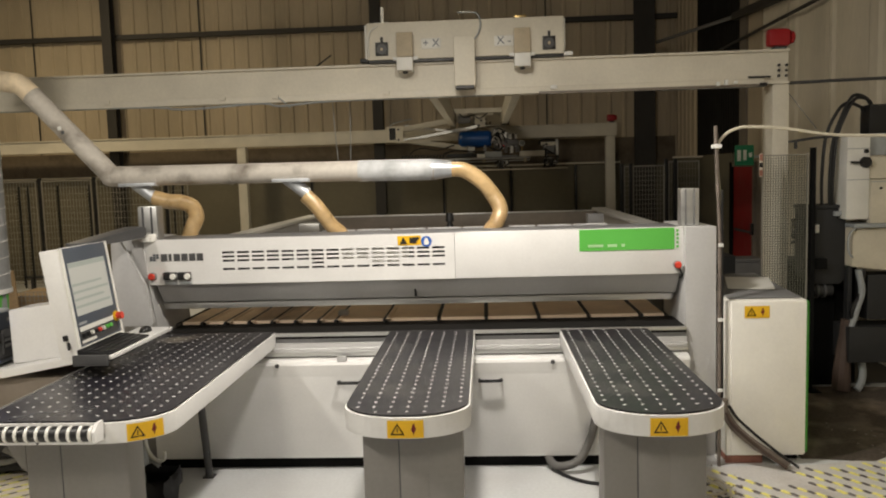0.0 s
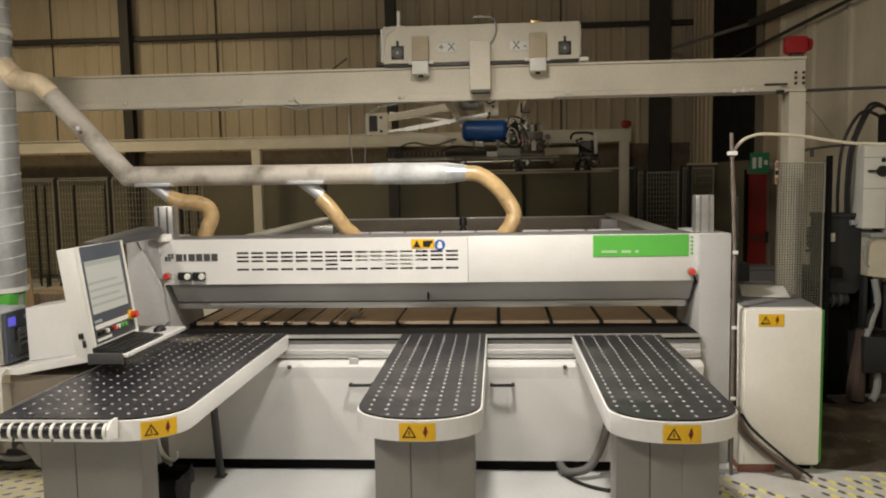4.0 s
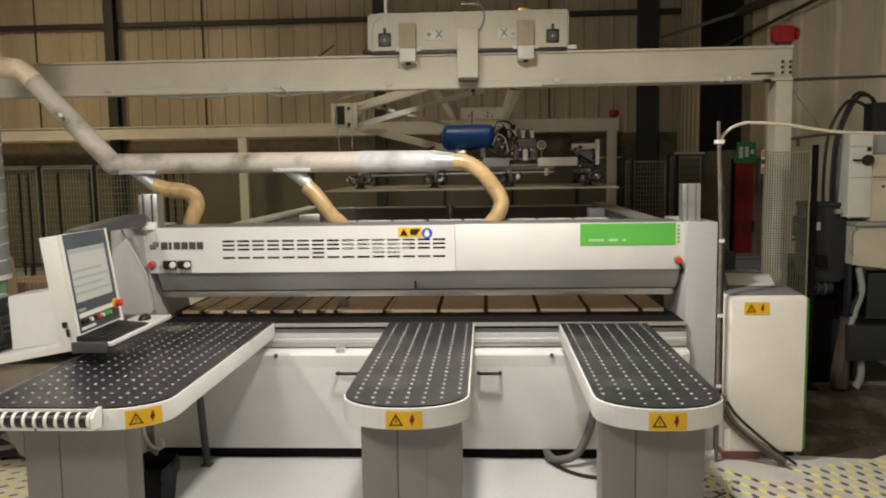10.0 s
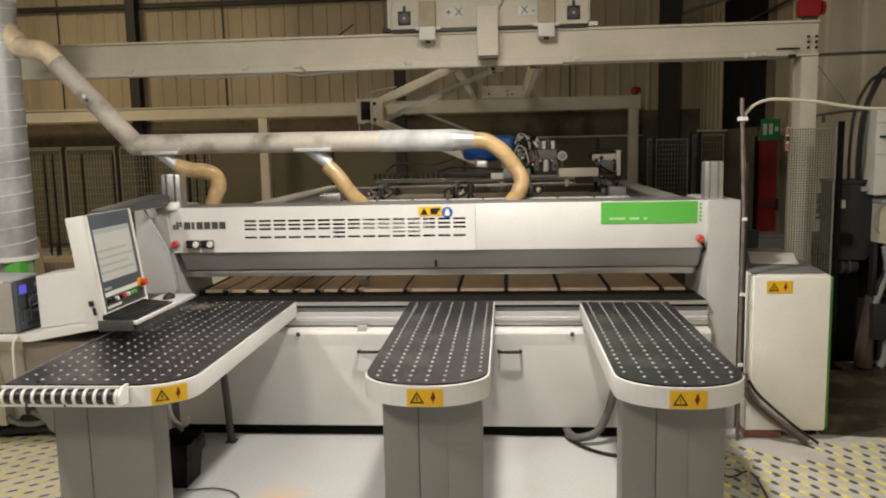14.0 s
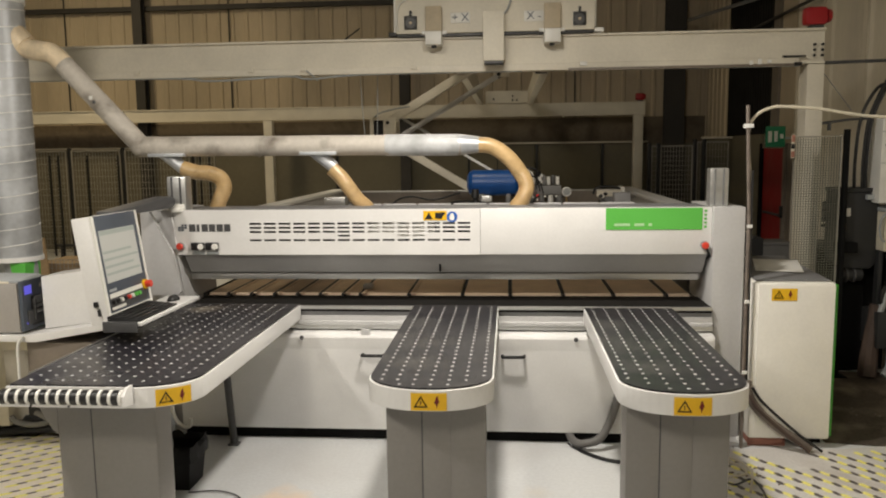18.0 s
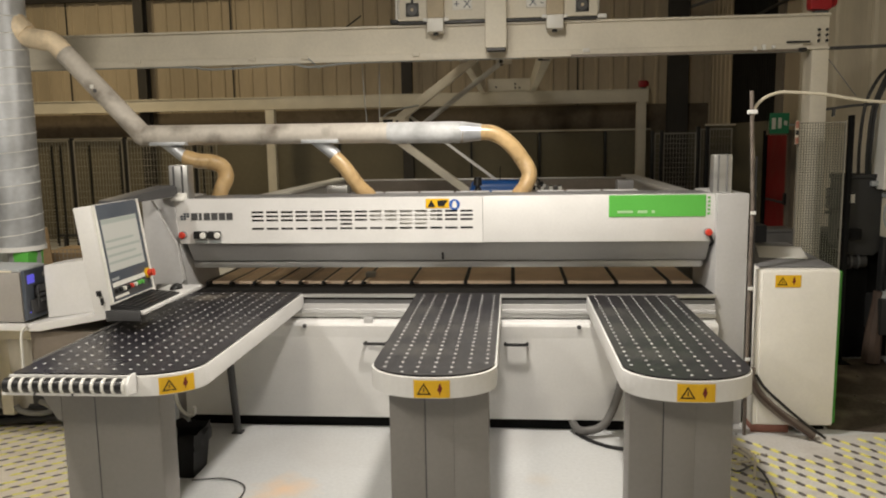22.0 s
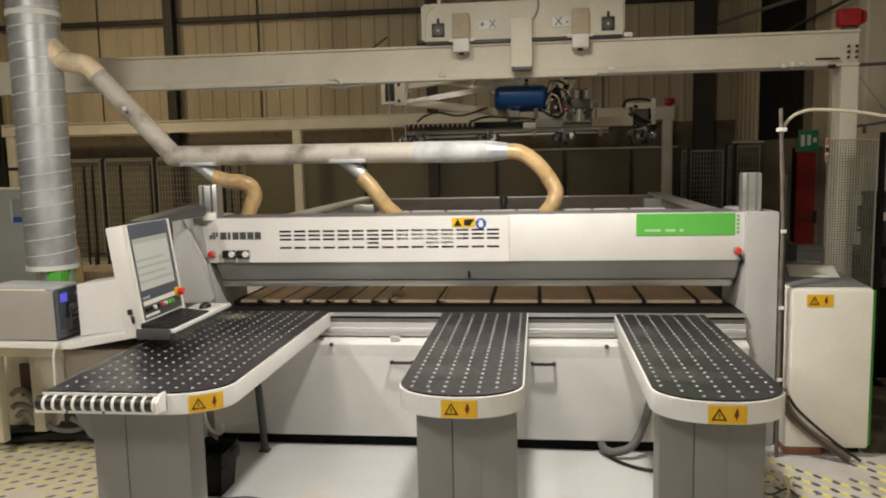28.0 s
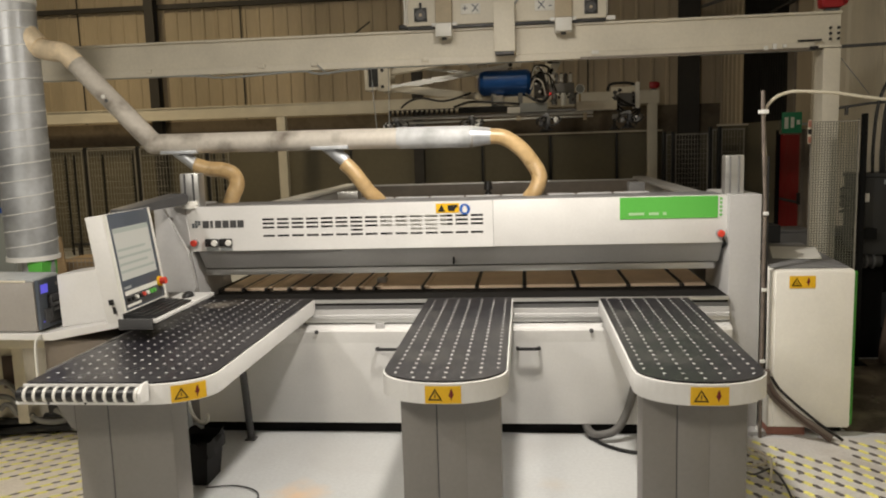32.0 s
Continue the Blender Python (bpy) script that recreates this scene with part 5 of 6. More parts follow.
upper_link = part("upper_link", boxes(((-ARM, -0.155, -0.016), (0, -0.125, 0.016)), ((-ARM, 0.125, -0.016), (0, 0.155, 0.016))), ALU, trolley, "slender upper link rod")
lower = part("lower_arm", prism([(-ARM - 0.04, -0.042), (-ARM - 0.04, 0.042), (0.04, 0.042), (0.04, -0.042)], "y", -0.06, 0.06, 0.006), CREAM, trolley, "cream lower arm")
lower_link = part("lower_link", boxes(((-ARM, 0.155, -0.014), (0, 0.18, 0.014)), ((-ARM, 0.23, -0.014), (0, 0.255, 0.014))), ALU, trolley, "slender lower link rod")
knee = part("knee_block", boxes(((-0.13, -0.14, -0.19), (-0.09, 0.14, 0.08)), ((0.03, -0.17, -0.21), (0.17, -0.158, 0.08)), ((0.03, 0.158, -0.21), (0.17, 0.17, 0.08)), ((-0.09, -0.14, 0.05), (0.04, -0.12, 0.08)), ((-0.09, -0.14, -0.19), (0.04, -0.12, -0.16))), CREAM, trolley, "cream knee block")
part("knee_window", box((-0.089, -0.11, -0.16), (0.02, 0.11, 0.05)), BLACK, knee)
part("knee_hose", tube([(-0.08, -0.15, 0.08), (0.0, -0.16, 0.13), (0.15, -0.16, 0.17), (0.33, -0.15, 0.20)], 0.010, 8, 5), GREYBOX, knee, "pale hose bow")
for z in (-0.16, 0.02):
    part("knee_pin", rod((0.08, -0.185, z), (0.08, 0.185, z), 0.018), BLACK, knee)

# the suction frame; its origin lies in the vessel's axis under the trolley pivot
carrier = part("suction_frame", box((-1.23, -0.06, -0.37), (1.05, 0.06, -0.335), 0.004), ALU, trolley, "aluminium spine of the suction frame")
bm = rod((-0.165, 0, 0), (0.32, 0, 0), 0.148, seg=36)
for a, b, r1, r2 in ((0.32, 0.36, 0.148, 0.125), (0.36, 0.385, 0.125, 0.07), (-0.205, -0.165, 0.125, 0.148), (-0.23, -0.205, 0.07, 0.125)):
    add_rod(bm, (a, 0, 0), (b, 0, 0), r1, r2, seg=36)
bmesh.ops.remove_doubles(bm, verts=bm.verts, dist=0.0005)
part("vessel", bm, BLUE, carrier, "glossy blue vacuum vessel")
for x in (-0.08, 0.22):
    part("vessel_saddle", box((x, -0.12, -0.30), (x + 0.05, 0.12, -0.12), 0.004), MIDGREY, carrier)
part("lower_pivot", box((-0.06, -0.16, -0.24), (0.06, 0.16, -0.14), 0.01), ALU, carrier)
part("frame_box", box((0.24, -0.175, -0.335), (0.54, 0.10, -0.235), 0.004), GREYBOX, carrier, "grey sheet housing")
part("frame_plate", box((0.545, -0.16, -0.34), (0.85, 0.16, -0.31), 0.003), MIDGREY, carrier)
# pump, valves and gauge
random.seed(4)
part("pump", rod((0.40, -0.02, -0.08), (0.56, -0.02, -0.08), 0.10, seg=20), MIDGREY, carrier, "dark vacuum pump")
part("pump_head", box((0.42, -0.10, 0.0), (0.52, 0.08, 0.13), 0.01), BLACK, carrier)
part("pump_coil", tube([(0.38, -0.1, -0.02), (0.43, -0.14, 0.10), (0.50, -0.14, 0.12), (0.54, -0.13, 0.02), (0.48, -0.14, -0.08)], 0.012, 8, 6), WHITEPL, carrier)
part("pump_coil", tube([(0.36, -0.08, 0.08), (0.45, -0.12, 0.17), (0.56, -0.12, 0.14), (0.60, -0.1, 0.02)], 0.012, 8, 6), BLACK, carrier)
for k in range(5):
    x = 0.58 + k * 0.05
    part("valve", box((x, -0.14, -0.02), (x + 0.036, 0.0, 0.07), 0.004), (STEELDOT, MIDGREY, STEELDOT, DARKGREY, STEELDOT)[k], carrier)
    part("valve_cap", rod((x + 0.018, -0.08, 0.07), (x + 0.018, -0.08, 0.086), 0.013, seg=10), (BLACK, MIDGREY)[k % 2], carrier)
part("valve_block", box((0.57, -0.15, -0.13), (0.84, 0.02, -0.03), 0.006), MIDGREY, carrier)
part("filter_bowl", rod((0.62, -0.12, -0.26), (0.62, -0.12, -0.14), 0.030, seg=16), MIDGREY, carrier)
part("filter_bowl", rod((0.72, -0.12, -0.27), (0.72, -0.12, -0.14), 0.032, seg=16), STEELDOT, carrier)
part("filter_bowl", rod((0.82, -0.12, -0.26), (0.82, -0.12, -0.14), 0.04, seg=16), MIDGREY, carrier)
ga = part("gauge", rod((0.90, -0.12, -0.10), (0.90, -0.16, -0.10), 0.052, seg=20), STEELDOT, carrier, "round pressure gauge")
part("gauge_face", rod((0.90, -0.16, -0.10), (0.90, -0.163, -0.10), 0.042, seg=20), GREYBOX, ga)
part("gauge_stem", rod((0.90, -0.12, -0.15), (0.90, -0.12, -0.30), 0.010, seg=8), BRASS, carrier)
# pipe fittings, elbows and thin hoses round the pump
def fitting(p, s, mat, way):
    q = V3(p) + V3(way) * s * 2.2
    bm = rod(p, q, s * 0.62, seg=8)
    add_rod(bm, V3(p) + V3(way) * s * 0.7, V3(p) + V3(way) * s * 1.4, s, seg=6)
    return part("fitting", bm, mat, carrier)


WAYS = ((1, 0, 0), (0, 0, 1), (-1, 0, 0), (0, 0, -1), (0, -1, 0))
rnd = random.Random(11)
for k in range(16):
    p = (rnd.uniform(0.36, 0.62), rnd.uniform(-0.17, -0.12), rnd.uniform(-0.22, 0.14))
    fitting(p, rnd.uniform(0.014, 0.024), (STEELDOT, BLACK, MIDGREY, BLACK, ALU)[k % 5], WAYS[k % 5])
for k in range(7):
    a = V3((rnd.uniform(0.34, 0.5), -0.16, rnd.uniform(-0.1, 0.1)))
    part("thin_hose", tube([a, a + V3((0.05, -0.03, 0.08 + 0.03 * (k % 3))), a + V3((0.13, -0.03, 0.07)), a + V3((0.17, -0.01, -0.05 - 0.03 * (k % 2)))], 0.008, 6, 5), (BLACK, WHITEPL, BLACK)[k % 3], carrier)
for k in range(12):
    fitting((0.57 + 0.025 * k, -0.16, -0.20 + 0.05 * (k % 2)), 0.013, (STEELDOT, BLACK, DARKGREY)[k % 3], WAYS[(k + 1) % 4])
part("pilot_lamp", rod((0.575, -0.15, -0.145), (0.575, -0.162, -0.145), 0.012, seg=10), LEDRED, carrier, "small red pilot lamp")
part("pump_hose", tube([(0.30, -0.12, -0.13), (0.4, -0.18, -0.2), (0.5, -0.18, -0.22), (0.56, -0.16, -0.16)], 0.016, 8, 5), BLACK, carrier)
# hoses and fittings of the outer head
for k in range(14):
    p = (rnd.uniform(1.26, 1.50), rnd.uniform(-0.14, -0.09), rnd.uniform(-0.46, -0.12))
    fitting(p, rnd.uniform(0.012, 0.022), (BLACK, STEELDOT, BLACK, DARKGREY)[k % 4], WAYS[k % 5])
for k in range(4):
    z = -0.20 - 0.05 * k
    part("end_hose", tube([(1.26 + 0.02 * k, -0.10, z), (1.36, -0.14, z - 0.09), (1.50 - 0.02 * (k % 3), -0.14, z - 0.10), (1.54, -0.12, z - 0.02 + 0.03 * (k % 2)), (1.47, -0.11, z + 0.05)], 0.009, 6, 5), BLACK, carrier)
# cable chain
part("chain_rail", box((-1.25, -0.165, -0.328), (-0.46, -0.105, -0.322), 0.001), BLACK, carrier)
part("chain_rail", box((-1.25, -0.165, -0.268), (-0.46, -0.105, -0.262), 0.001), BLACK, carrier)
for k in range(14):
    x = -1.24 + k * 0.056
    part("chain_link", box((x, -0.17, -0.3215), (x + 0.026, -0.10, -0.2685), 0.006), BLACK, carrier)
part("chain_tray", box((-0.45, -0.17, -0.325), (0.22, -0.10, -0.255), 0.005), BLACK, carrier, "black cable chain tray")
part("chain_clip", box((0.10, -0.20, -0.345), (0.24, -0.165, -0.275), 0.004), WHITEPL, carrier)
part("slim_rail", rod((-1.23, -0.18, -0.415), (1.04, -0.18, -0.40), 0.010, seg=8), ALU, carrier)
part("rail_flag", box((0.20, -0.19, -0.43), (0.24, -0.17, -0.37), 0.002), BEIGECLAMP, carrier)
part("rail_flag", box((0.93, -0.19, -0.44), (0.97, -0.17, -0.36), 0.002), BEIGECLAMP, carrier)
part("side_arm", box((0.86, -0.17, -0.335), (1.30, 0.06, -0.24), 0.006), CREAM, carrier, "cream side arm")
part("end_bracket", box((1.50, -0.19, -0.33), (1.54, 0.10, -0.05), 0.006), WHITEPL, carrier, "white end bracket")
part("end_plate", box((1.24, -0.10, -0.16), (1.50, -0.085, -0.09), 0.004), CREAM, carrier)
part("end_head", box((1.29, -0.08, -0.30), (1.50, 0.08, -0.11), 0.012), MIDGREY, carrier)
part("end_hose", tube([(1.20, -0.09, -0.13), (1.24, -0.10, -0.06), (1.40, -0.10, -0.05), (1.50, -0.10, -0.07)], 0.014, 8, 5), BLACK, carrier)
part("end_hose", tube([(1.30, -0.10, -0.20), (1.42, -0.12, -0.28), (1.55, -0.12, -0.34), (1.48, -0.12, -0.44)], 0.013, 8, 5), BLACK, carrier)
part("end_hose", tube([(1.34, -0.10, -0.35), (1.46, -0.12, -0.40), (1.54, -0.12, -0.30), (1.50, -0.11, -0.18)], 0.010, 8, 5), BLACK, carrier)
part("frame_hose", tube([(-1.1, -0.16, -0.24), (-1.0, -0.17, -0.17), (-0.85, -0.17, -0.14), (-0.6, -0.16, -0.18), (-0.3, -0.15, -0.1)], 0.011, 8, 5), BLACK, carrier, "thin black hose")
part("frame_hose", tube([(-0.5, -0.15, -0.25), (-0.3, -0.17, -0.2), (0.0, -0.17, -0.22), (0.25, -0.16, -0.24)], 0.013, 8, 5), BLACK, carrier)
# suction heads, in pairs on cross bars
for x in (-1.08, -0.28, 0.52, 1.36):
    for y in (-0.62, 0.62):
        bm = rod((x, y, -0.55), (x, y, -0.535), 0.075, 0.06, seg=20)
        add_rod(bm, (x, y, -0.535), (x, y, -0.50), 0.045, 0.03, seg=16)
        add_rod(bm, (x, y, -0.50), (x, y, -0.42), 0.020, seg=12)
        part("suction_cup", bm, BLACK, carrier, "black suction cup head")
    part("cup_bar", box((x - 0.025, -0.66, -0.42), (x + 0.025, 0.66, -0.372), 0.004), MIDGREY, carrier)
    for k in range(3):
        xx = x - 0.09 + k * 0.08
        part("cup_valve", box((xx + 0.01, -0.68, -0.49), (xx + 0.045, -0.58, -0.44 + 0.03 * (k % 2)), 0.006), (MIDGREY, DARKGREY, MIDGREY)[k], carrier)
    for k in range(9):
        p = (x + rnd.uniform(-0.13, 0.11), rnd.uniform(-0.72, -0.66), rnd.uniform(-0.52, -0.40))
        fitting(p, rnd.uniform(0.011, 0.02), (BLACK, STEELDOT, DARKGREY, BLACK)[k % 4], WAYS[k % 5])
    part("cup_hose", tube([(x + 0.11, -0.67, -0.40), (x + 0.14, -0.70, -0.45), (x + 0.06, -0.71, -0.50), (x - 0.04, -0.70, -0.47)], 0.008, 6, 5), BLACK, carrier)
    part("cup_hose", tube([(x - 0.10, -0.66, -0.49), (x - 0.11, -0.68, -0.44), (x - 0.05, -0.68, -0.41), (x + 0.03, -0.66, -0.42), (x + 0.08, -0.67, -0.47)], 0.007, 8, 5), BLACK, carrier)
part("lift_rope", tube([(0.12, 0.0, 0.14), (0.12, 0.0, 0.30)], 0.006, 6), BLACK, carrier)

board = tagged(part("carried_board", box((-1.5, -1.03, -0.009), (1.5, 0.74, 0.009), 0.001), GREYBOARD, None, "", False), "large grey-brown board panel held by suction cups", "board")

# ---- rear safety fence along the north wall ----
def mesh_panel(x0, x1, z0, z1, dx, dz, wire=0.004):
    bm = bmesh.new()
    n = max(1, round((x1 - x0) / dx))
    for i in range(n + 1):
        x = x0 + (x1 - x0) * i / n
        add_box(bm, (x - wire, -0.004, z0), (x + wire, 0.0, z1))
    n = max(1, round((z1 - z0) / dz))
    for i in range(n + 1):
        z = z0 + (z1 - z0) * i / n
        add_box(bm, (x0, 0.0, z - wire), (x1, 0.004, z + wire))
    return bm


PALEWIRE = material("pale_wire", (0.17, 0.17, 0.135), 0.5, 0.1, 0.05, 40, 0.1, 4)
WIRE = material("galvanised_wire", (0.36, 0.34, 0.30), 0.5, 0.3, 0.05, 40, 0.1, 4)


def fence_bay(x, y, w, z1, label, dx=0.06, dz=0.2, turn=0.0, wire=0.004, post=BLACK, z0=0.1, strand=None, edge=0.02):
    ob = thing("fence_panel", label, "fence", (x, y, 0), "safety fence bays")
    ob.rotation_euler = (0, 0, radians(turn))
    part("post", box((-0.03 if edge > 0.01 else -0.013, -0.03, 0), (0.03 if edge > 0.01 else 0.019, 0.03, z1 + 0.04), 0.003), post, ob, "dark square post")
    part("foot", box((-0.07, -0.07, 0), (0.07, 0.07, 0.012), 0.002), post, ob)
    part("panel_frame", boxes(((0.05 - edge, -0.012, z0), (0.05, 0.012, z1)), ((w - 0.02, -0.012, z0), (w - 0.02 + edge, 0.012, z1)), ((0.05, -0.012, z1 - 0.02), (w - 0.02, 0.012, z1 - 0.02 + edge)), ((0.05, -0.012, z0), (w - 0.02, 0.012, z0 + 0.02))), WIRE, ob)
    m = part("wire_mesh", mesh_panel(0.05, w - 0.02, z0 + 0.02, z1 - 0.02, dx, dz, wire), strand or WIRE, ob, "", False)
    m["kind"] = "stuff"
    return ob


for x, w in ((-8.2, 1.15), (-6.98, 1.0), (-5.92, 1.3), (-4.55, 0.42)):
    fence_bay(x, 9.3, w, 2.05, "tall wire mesh fence panel with dark posts", 0.06, 0.12)
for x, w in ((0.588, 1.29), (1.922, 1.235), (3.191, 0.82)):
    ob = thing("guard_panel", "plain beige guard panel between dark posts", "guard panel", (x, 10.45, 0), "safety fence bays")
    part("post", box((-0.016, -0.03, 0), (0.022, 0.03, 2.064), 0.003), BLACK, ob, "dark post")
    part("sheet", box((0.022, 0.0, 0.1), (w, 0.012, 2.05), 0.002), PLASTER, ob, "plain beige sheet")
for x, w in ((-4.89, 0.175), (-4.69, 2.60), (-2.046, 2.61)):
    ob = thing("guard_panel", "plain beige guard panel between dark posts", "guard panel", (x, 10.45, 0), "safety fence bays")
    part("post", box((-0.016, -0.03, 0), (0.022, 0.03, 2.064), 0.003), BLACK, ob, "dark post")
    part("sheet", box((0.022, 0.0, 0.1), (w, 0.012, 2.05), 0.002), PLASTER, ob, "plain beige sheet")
structure("trim_fence_cap", box((-8.6, 10.43, 2.07), (4.05, 10.49, 2.105)), BEIGEBOX, "pale capping rail of the guard panels")
for x, w in ((3.765, 0.14), (3.915, 0.575)):
    fence_bay(x, 8.6, w, 2.0, "dark wire mesh fence panel in the corner", 0.05, 0.08)
fence_bay(4.52, 8.6, 0.15, 2.06, "narrow dark mesh panel between two posts", 0.05, 0.3)
fence_bay(4.67, 8.6, 0.41, 2.06, "dark wire mesh fence panel in the corner", 0.05, 0.12)
structure("trim_corner_cap", box((4.63, 8.57, 2.105), (5.13, 8.63, 2.135)), BEIGEBOX, "pale capping rail of the corner fence")
fence_bay(4.145, 1.68, 0.43, 2.04, "pale wire mesh panel with a dark post beside the column", 0.021, 0.021, 180, 0.0021, post=SOOT, strand=PALEWIRE, edge=0.008)

# ---- the east side: door, sign and switchgear ----
door = tagged(part("door_1", boxes(((FX1 - 0.045, 6.12, 0.0), (FX1 - 0.022, 6.99, 1.93)),), DOORRED, None, "", False), "closed dark red exit door", "", "", "structure")
part("push_bar", rod((FX1 - 0.06, 6.2, 1.0), (FX1 - 0.06, 6.9, 1.0), 0.018, seg=10), DARKGREY, door)
part("door_frame", boxes(((FX1 - 0.07, 6.04, 0), (FX1 - 0.021, 6.115, 2.0)), ((FX1 - 0.07, 6.115, 1.935), (FX1 - 0.021, 6.995, 2.0))), BOXBROWN, door, "brown frame")
part("door_post", box((FX1 - 0.09, 6.997, 0), (FX1 - 0.021, 7.062, 2.0)), SOOT, door, "black post")
part("door_lock", box((FX1 - 0.10, 6.02, 0.98), (FX1 - 0.0705, 6.10, 1.14), 0.004), BLACK, door, "black lock case")
sign = thing("exit_sign", "green emergency exit sign with a white running figure mark", "exit sign", (4.968, 5.95, 1.949))
part("sign_box", box((-0.125, -0.02, 0.0), (0.125, 0.02, 0.275), 0.006), EXITGREEN, sign)
for x0, z0, x1, z1 in ((-0.10, 0.06, -0.05, 0.21), (-0.02, 0.07, 0.025, 0.21), (0.055, 0.11, 0.10, 0.17)):
    part("sign_mark", box((x0, -0.024, z0), (x1, -0.0205, z1), 0.001), WHITEPL, sign)
part("sign_arm", box((0.125, -0.012, 0.10), (0.233, 0.012, 0.13)), GREYBOX, sign)
dark_door = tagged(part("door_2", box((FX1 - 0.06, 6.69, 2.142), (FX1 - 0.022, 8.965, 6.5)), BEDBLACK, None, "", False), "tall dark sliding shutter in the side wall", "", "", "structure")
for k in range(19):
    part("shutter_rib", box((FX1 - 0.068, 6.72 + k * 0.12, 2.16), (FX1 - 0.0605, 6.75 + k * 0.12, 6.4)), BEDBLACK, dark_door, "", False)
structure("trim", rod((FX1 - 0.10, FY0, 3.74), (FX1 - 0.10, FY1 - 0.3, 3.74), 0.022, seg=10), STEEL, "thin dark pipe along the side wall")
structure("trim", turned(box((-0.05, -2.2, -0.05), (0.05, 2.2, 0.05)), Matrix.Translation((FX1 - 0.10, 4.62, 3.99)) @ pose(0, 0, 0, 3.1, 0, 0)), STEEL, "dark steel brace on the side wall")
structure("trim", rod((FX1 - 0.10, 6.7, 4.10), (4.70, 10.1, 4.30), 0.03, seg=10), MIDGREY, "grey pipe running to the corner column")
structure("trim", box((FX1 - 0.07, 6.42, 2.005), (FX1 - 0.021, 6.685, 6.5)), BOXBROWN, "brown frame beside the dark shutter")
structure("trim", box((FX1 - 0.034, 5.87, 0), (FX1 - 0.0205, 6.035, 2.0)), BOXBROWN, "brown upright beside the door")
# side wall above the door: its dim light is put into the darker sheet
structure("trim", box((FX1 - 0.034, 5.87, 2.005), (FX1 - 0.0205, 6.415, ROOF)), CLAD, "cladding above the door, darker to show the wall dimly lit")
for y0 in (3.78, 4.98):
    structure("trim", box((FX1 - 0.04, y0, 0), (FX1 - 0.021, y0 + 0.018, ROOF)), BEIGEBOX, "joint cover strip on the side wall")

sw = thing("switchgear", "grey and cream electrical switch boxes on a floor frame", "switchgear", (4.6, 1.9, 0))


def el(n, bm, mat, label="", parent=None):
    return part(n, moved(bm, -4.6, -1.9, 0), mat, parent or sw, label)


tall = el("white_box", box((4.392, 1.62, 1.475), (4.577, 1.85, 2.17), 0.008), WHITEPL, "white isolator box")
el("box_seam", box((4.392, 1.617, 1.80), (4.577, 1.6195, 1.806)), GREYBOX, "", tall)
el("box_seam", box((4.392, 1.617, 2.055), (4.577, 1.6195, 2.061)), GREYBOX, "", tall)
el("switch_hub", rod((4.535, 1.62, 1.945), (4.535, 1.59, 1.945), 0.045, seg=16), BLACK, "", tall)
el("switch_lever", box((4.41, 1.585, 1.938), (4.535, 1.60, 1.956), 0.004), BLACK, "black switch lever", tall)
el("switch_lock", rod((4.545, 1.62, 2.035), (4.545, 1.61, 2.035), 0.018, seg=12), BLACK, "", tall)
cr = el("cream_box", box((4.58, 1.60, 1.44), (5.0, 1.85, 1.80), 0.008), BEIGEBOX, "cream fuse box")
el("box_seam", box((4.578, 1.597, 1.78), (5.0, 1.5995, 1.786)), GREYBOX, "", cr)
el("dial", rod((4.76, 1.60, 1.62), (4.76, 1.575, 1.62), 0.05, seg=16), BLACK, "black dial", cr)
el("keyhole", rod((4.66, 1.60, 1.73), (4.66, 1.595, 1.73), 0.012, seg=10), BLACK, "", cr)
el("upper_box", box((4.58, 1.64, 1.81), (5.0, 1.85, 1.99), 0.008), BEIGEBOX, "cream upper box")
el("top_box", box((4.58, 1.68, 2.0), (5.05, 1.88, 2.18), 0.008), GREYBOX)
el("bus_bar_box", box((4.445, 1.58, 1.405), (5.05, 1.88, 1.438), 0.005), GREYBOX, "grey trunking")
el("lower_box", prism([(4.448, 1.08), (4.448, 1.40), (5.05, 1.40), (5.05, 1.0)], "y", 1.62, 1.9, 0.006), BEIGEBOX, "dull cream lower cabinet")
gb = el("grey_box", prism([(4.122, 1.02), (4.15, 0.955), (4.22, 0.92), (4.41, 0.915), (4.455, 0.96), (4.455, 1.56), (4.122, 1.56)], "y", 1.75, 2.0, 0.008), IRONBOX, "dark grey junction cabinet with a rounded foot")
el("box_lid", box((4.115, 1.735, 1.563), (4.445, 2.01, 1.595), 0.006), IRONBOX, "dark lid", gb)
el("box_label", box((4.19, 1.744, 1.36), (4.23, 1.7495, 1.43), 0.001), WHITEPL, "", gb)
el("side_switch", box((4.055, 1.78, 1.30), (4.1215, 1.9, 1.47), 0.012), IRONBOX, "", gb)
for z in (1.285, 1.345, 1.41, 1.475):
    el("cable_gland", rod((4.054, 1.80, z), (4.02, 1.80, z - 0.012), 0.017, 0.012, seg=10), BLACK, "", gb)
el("box_plate", box((4.34, 1.70, 1.50), (4.42, 1.745, 1.54), 0.003), GREYBOX, "", gb)
el("stand_bracket", box((4.10, 1.68, 1.055), (4.275, 1.745, 1.145), 0.006), SOOT, "black bracket bar")
el("motor_foot", rod((4.16, 1.80, 0.86), (4.36, 1.80, 0.86), 0.055, seg=16), IRONBOX, "dark round motor below the box")
el("motor_fin", rod((4.225, 1.80, 0.86), (4.24, 1.80, 0.86), 0.068, seg=16), DARKGREY)
el("motor_fin", rod((4.285, 1.80, 0.86), (4.30, 1.80, 0.86), 0.068, seg=16), DARKGREY)
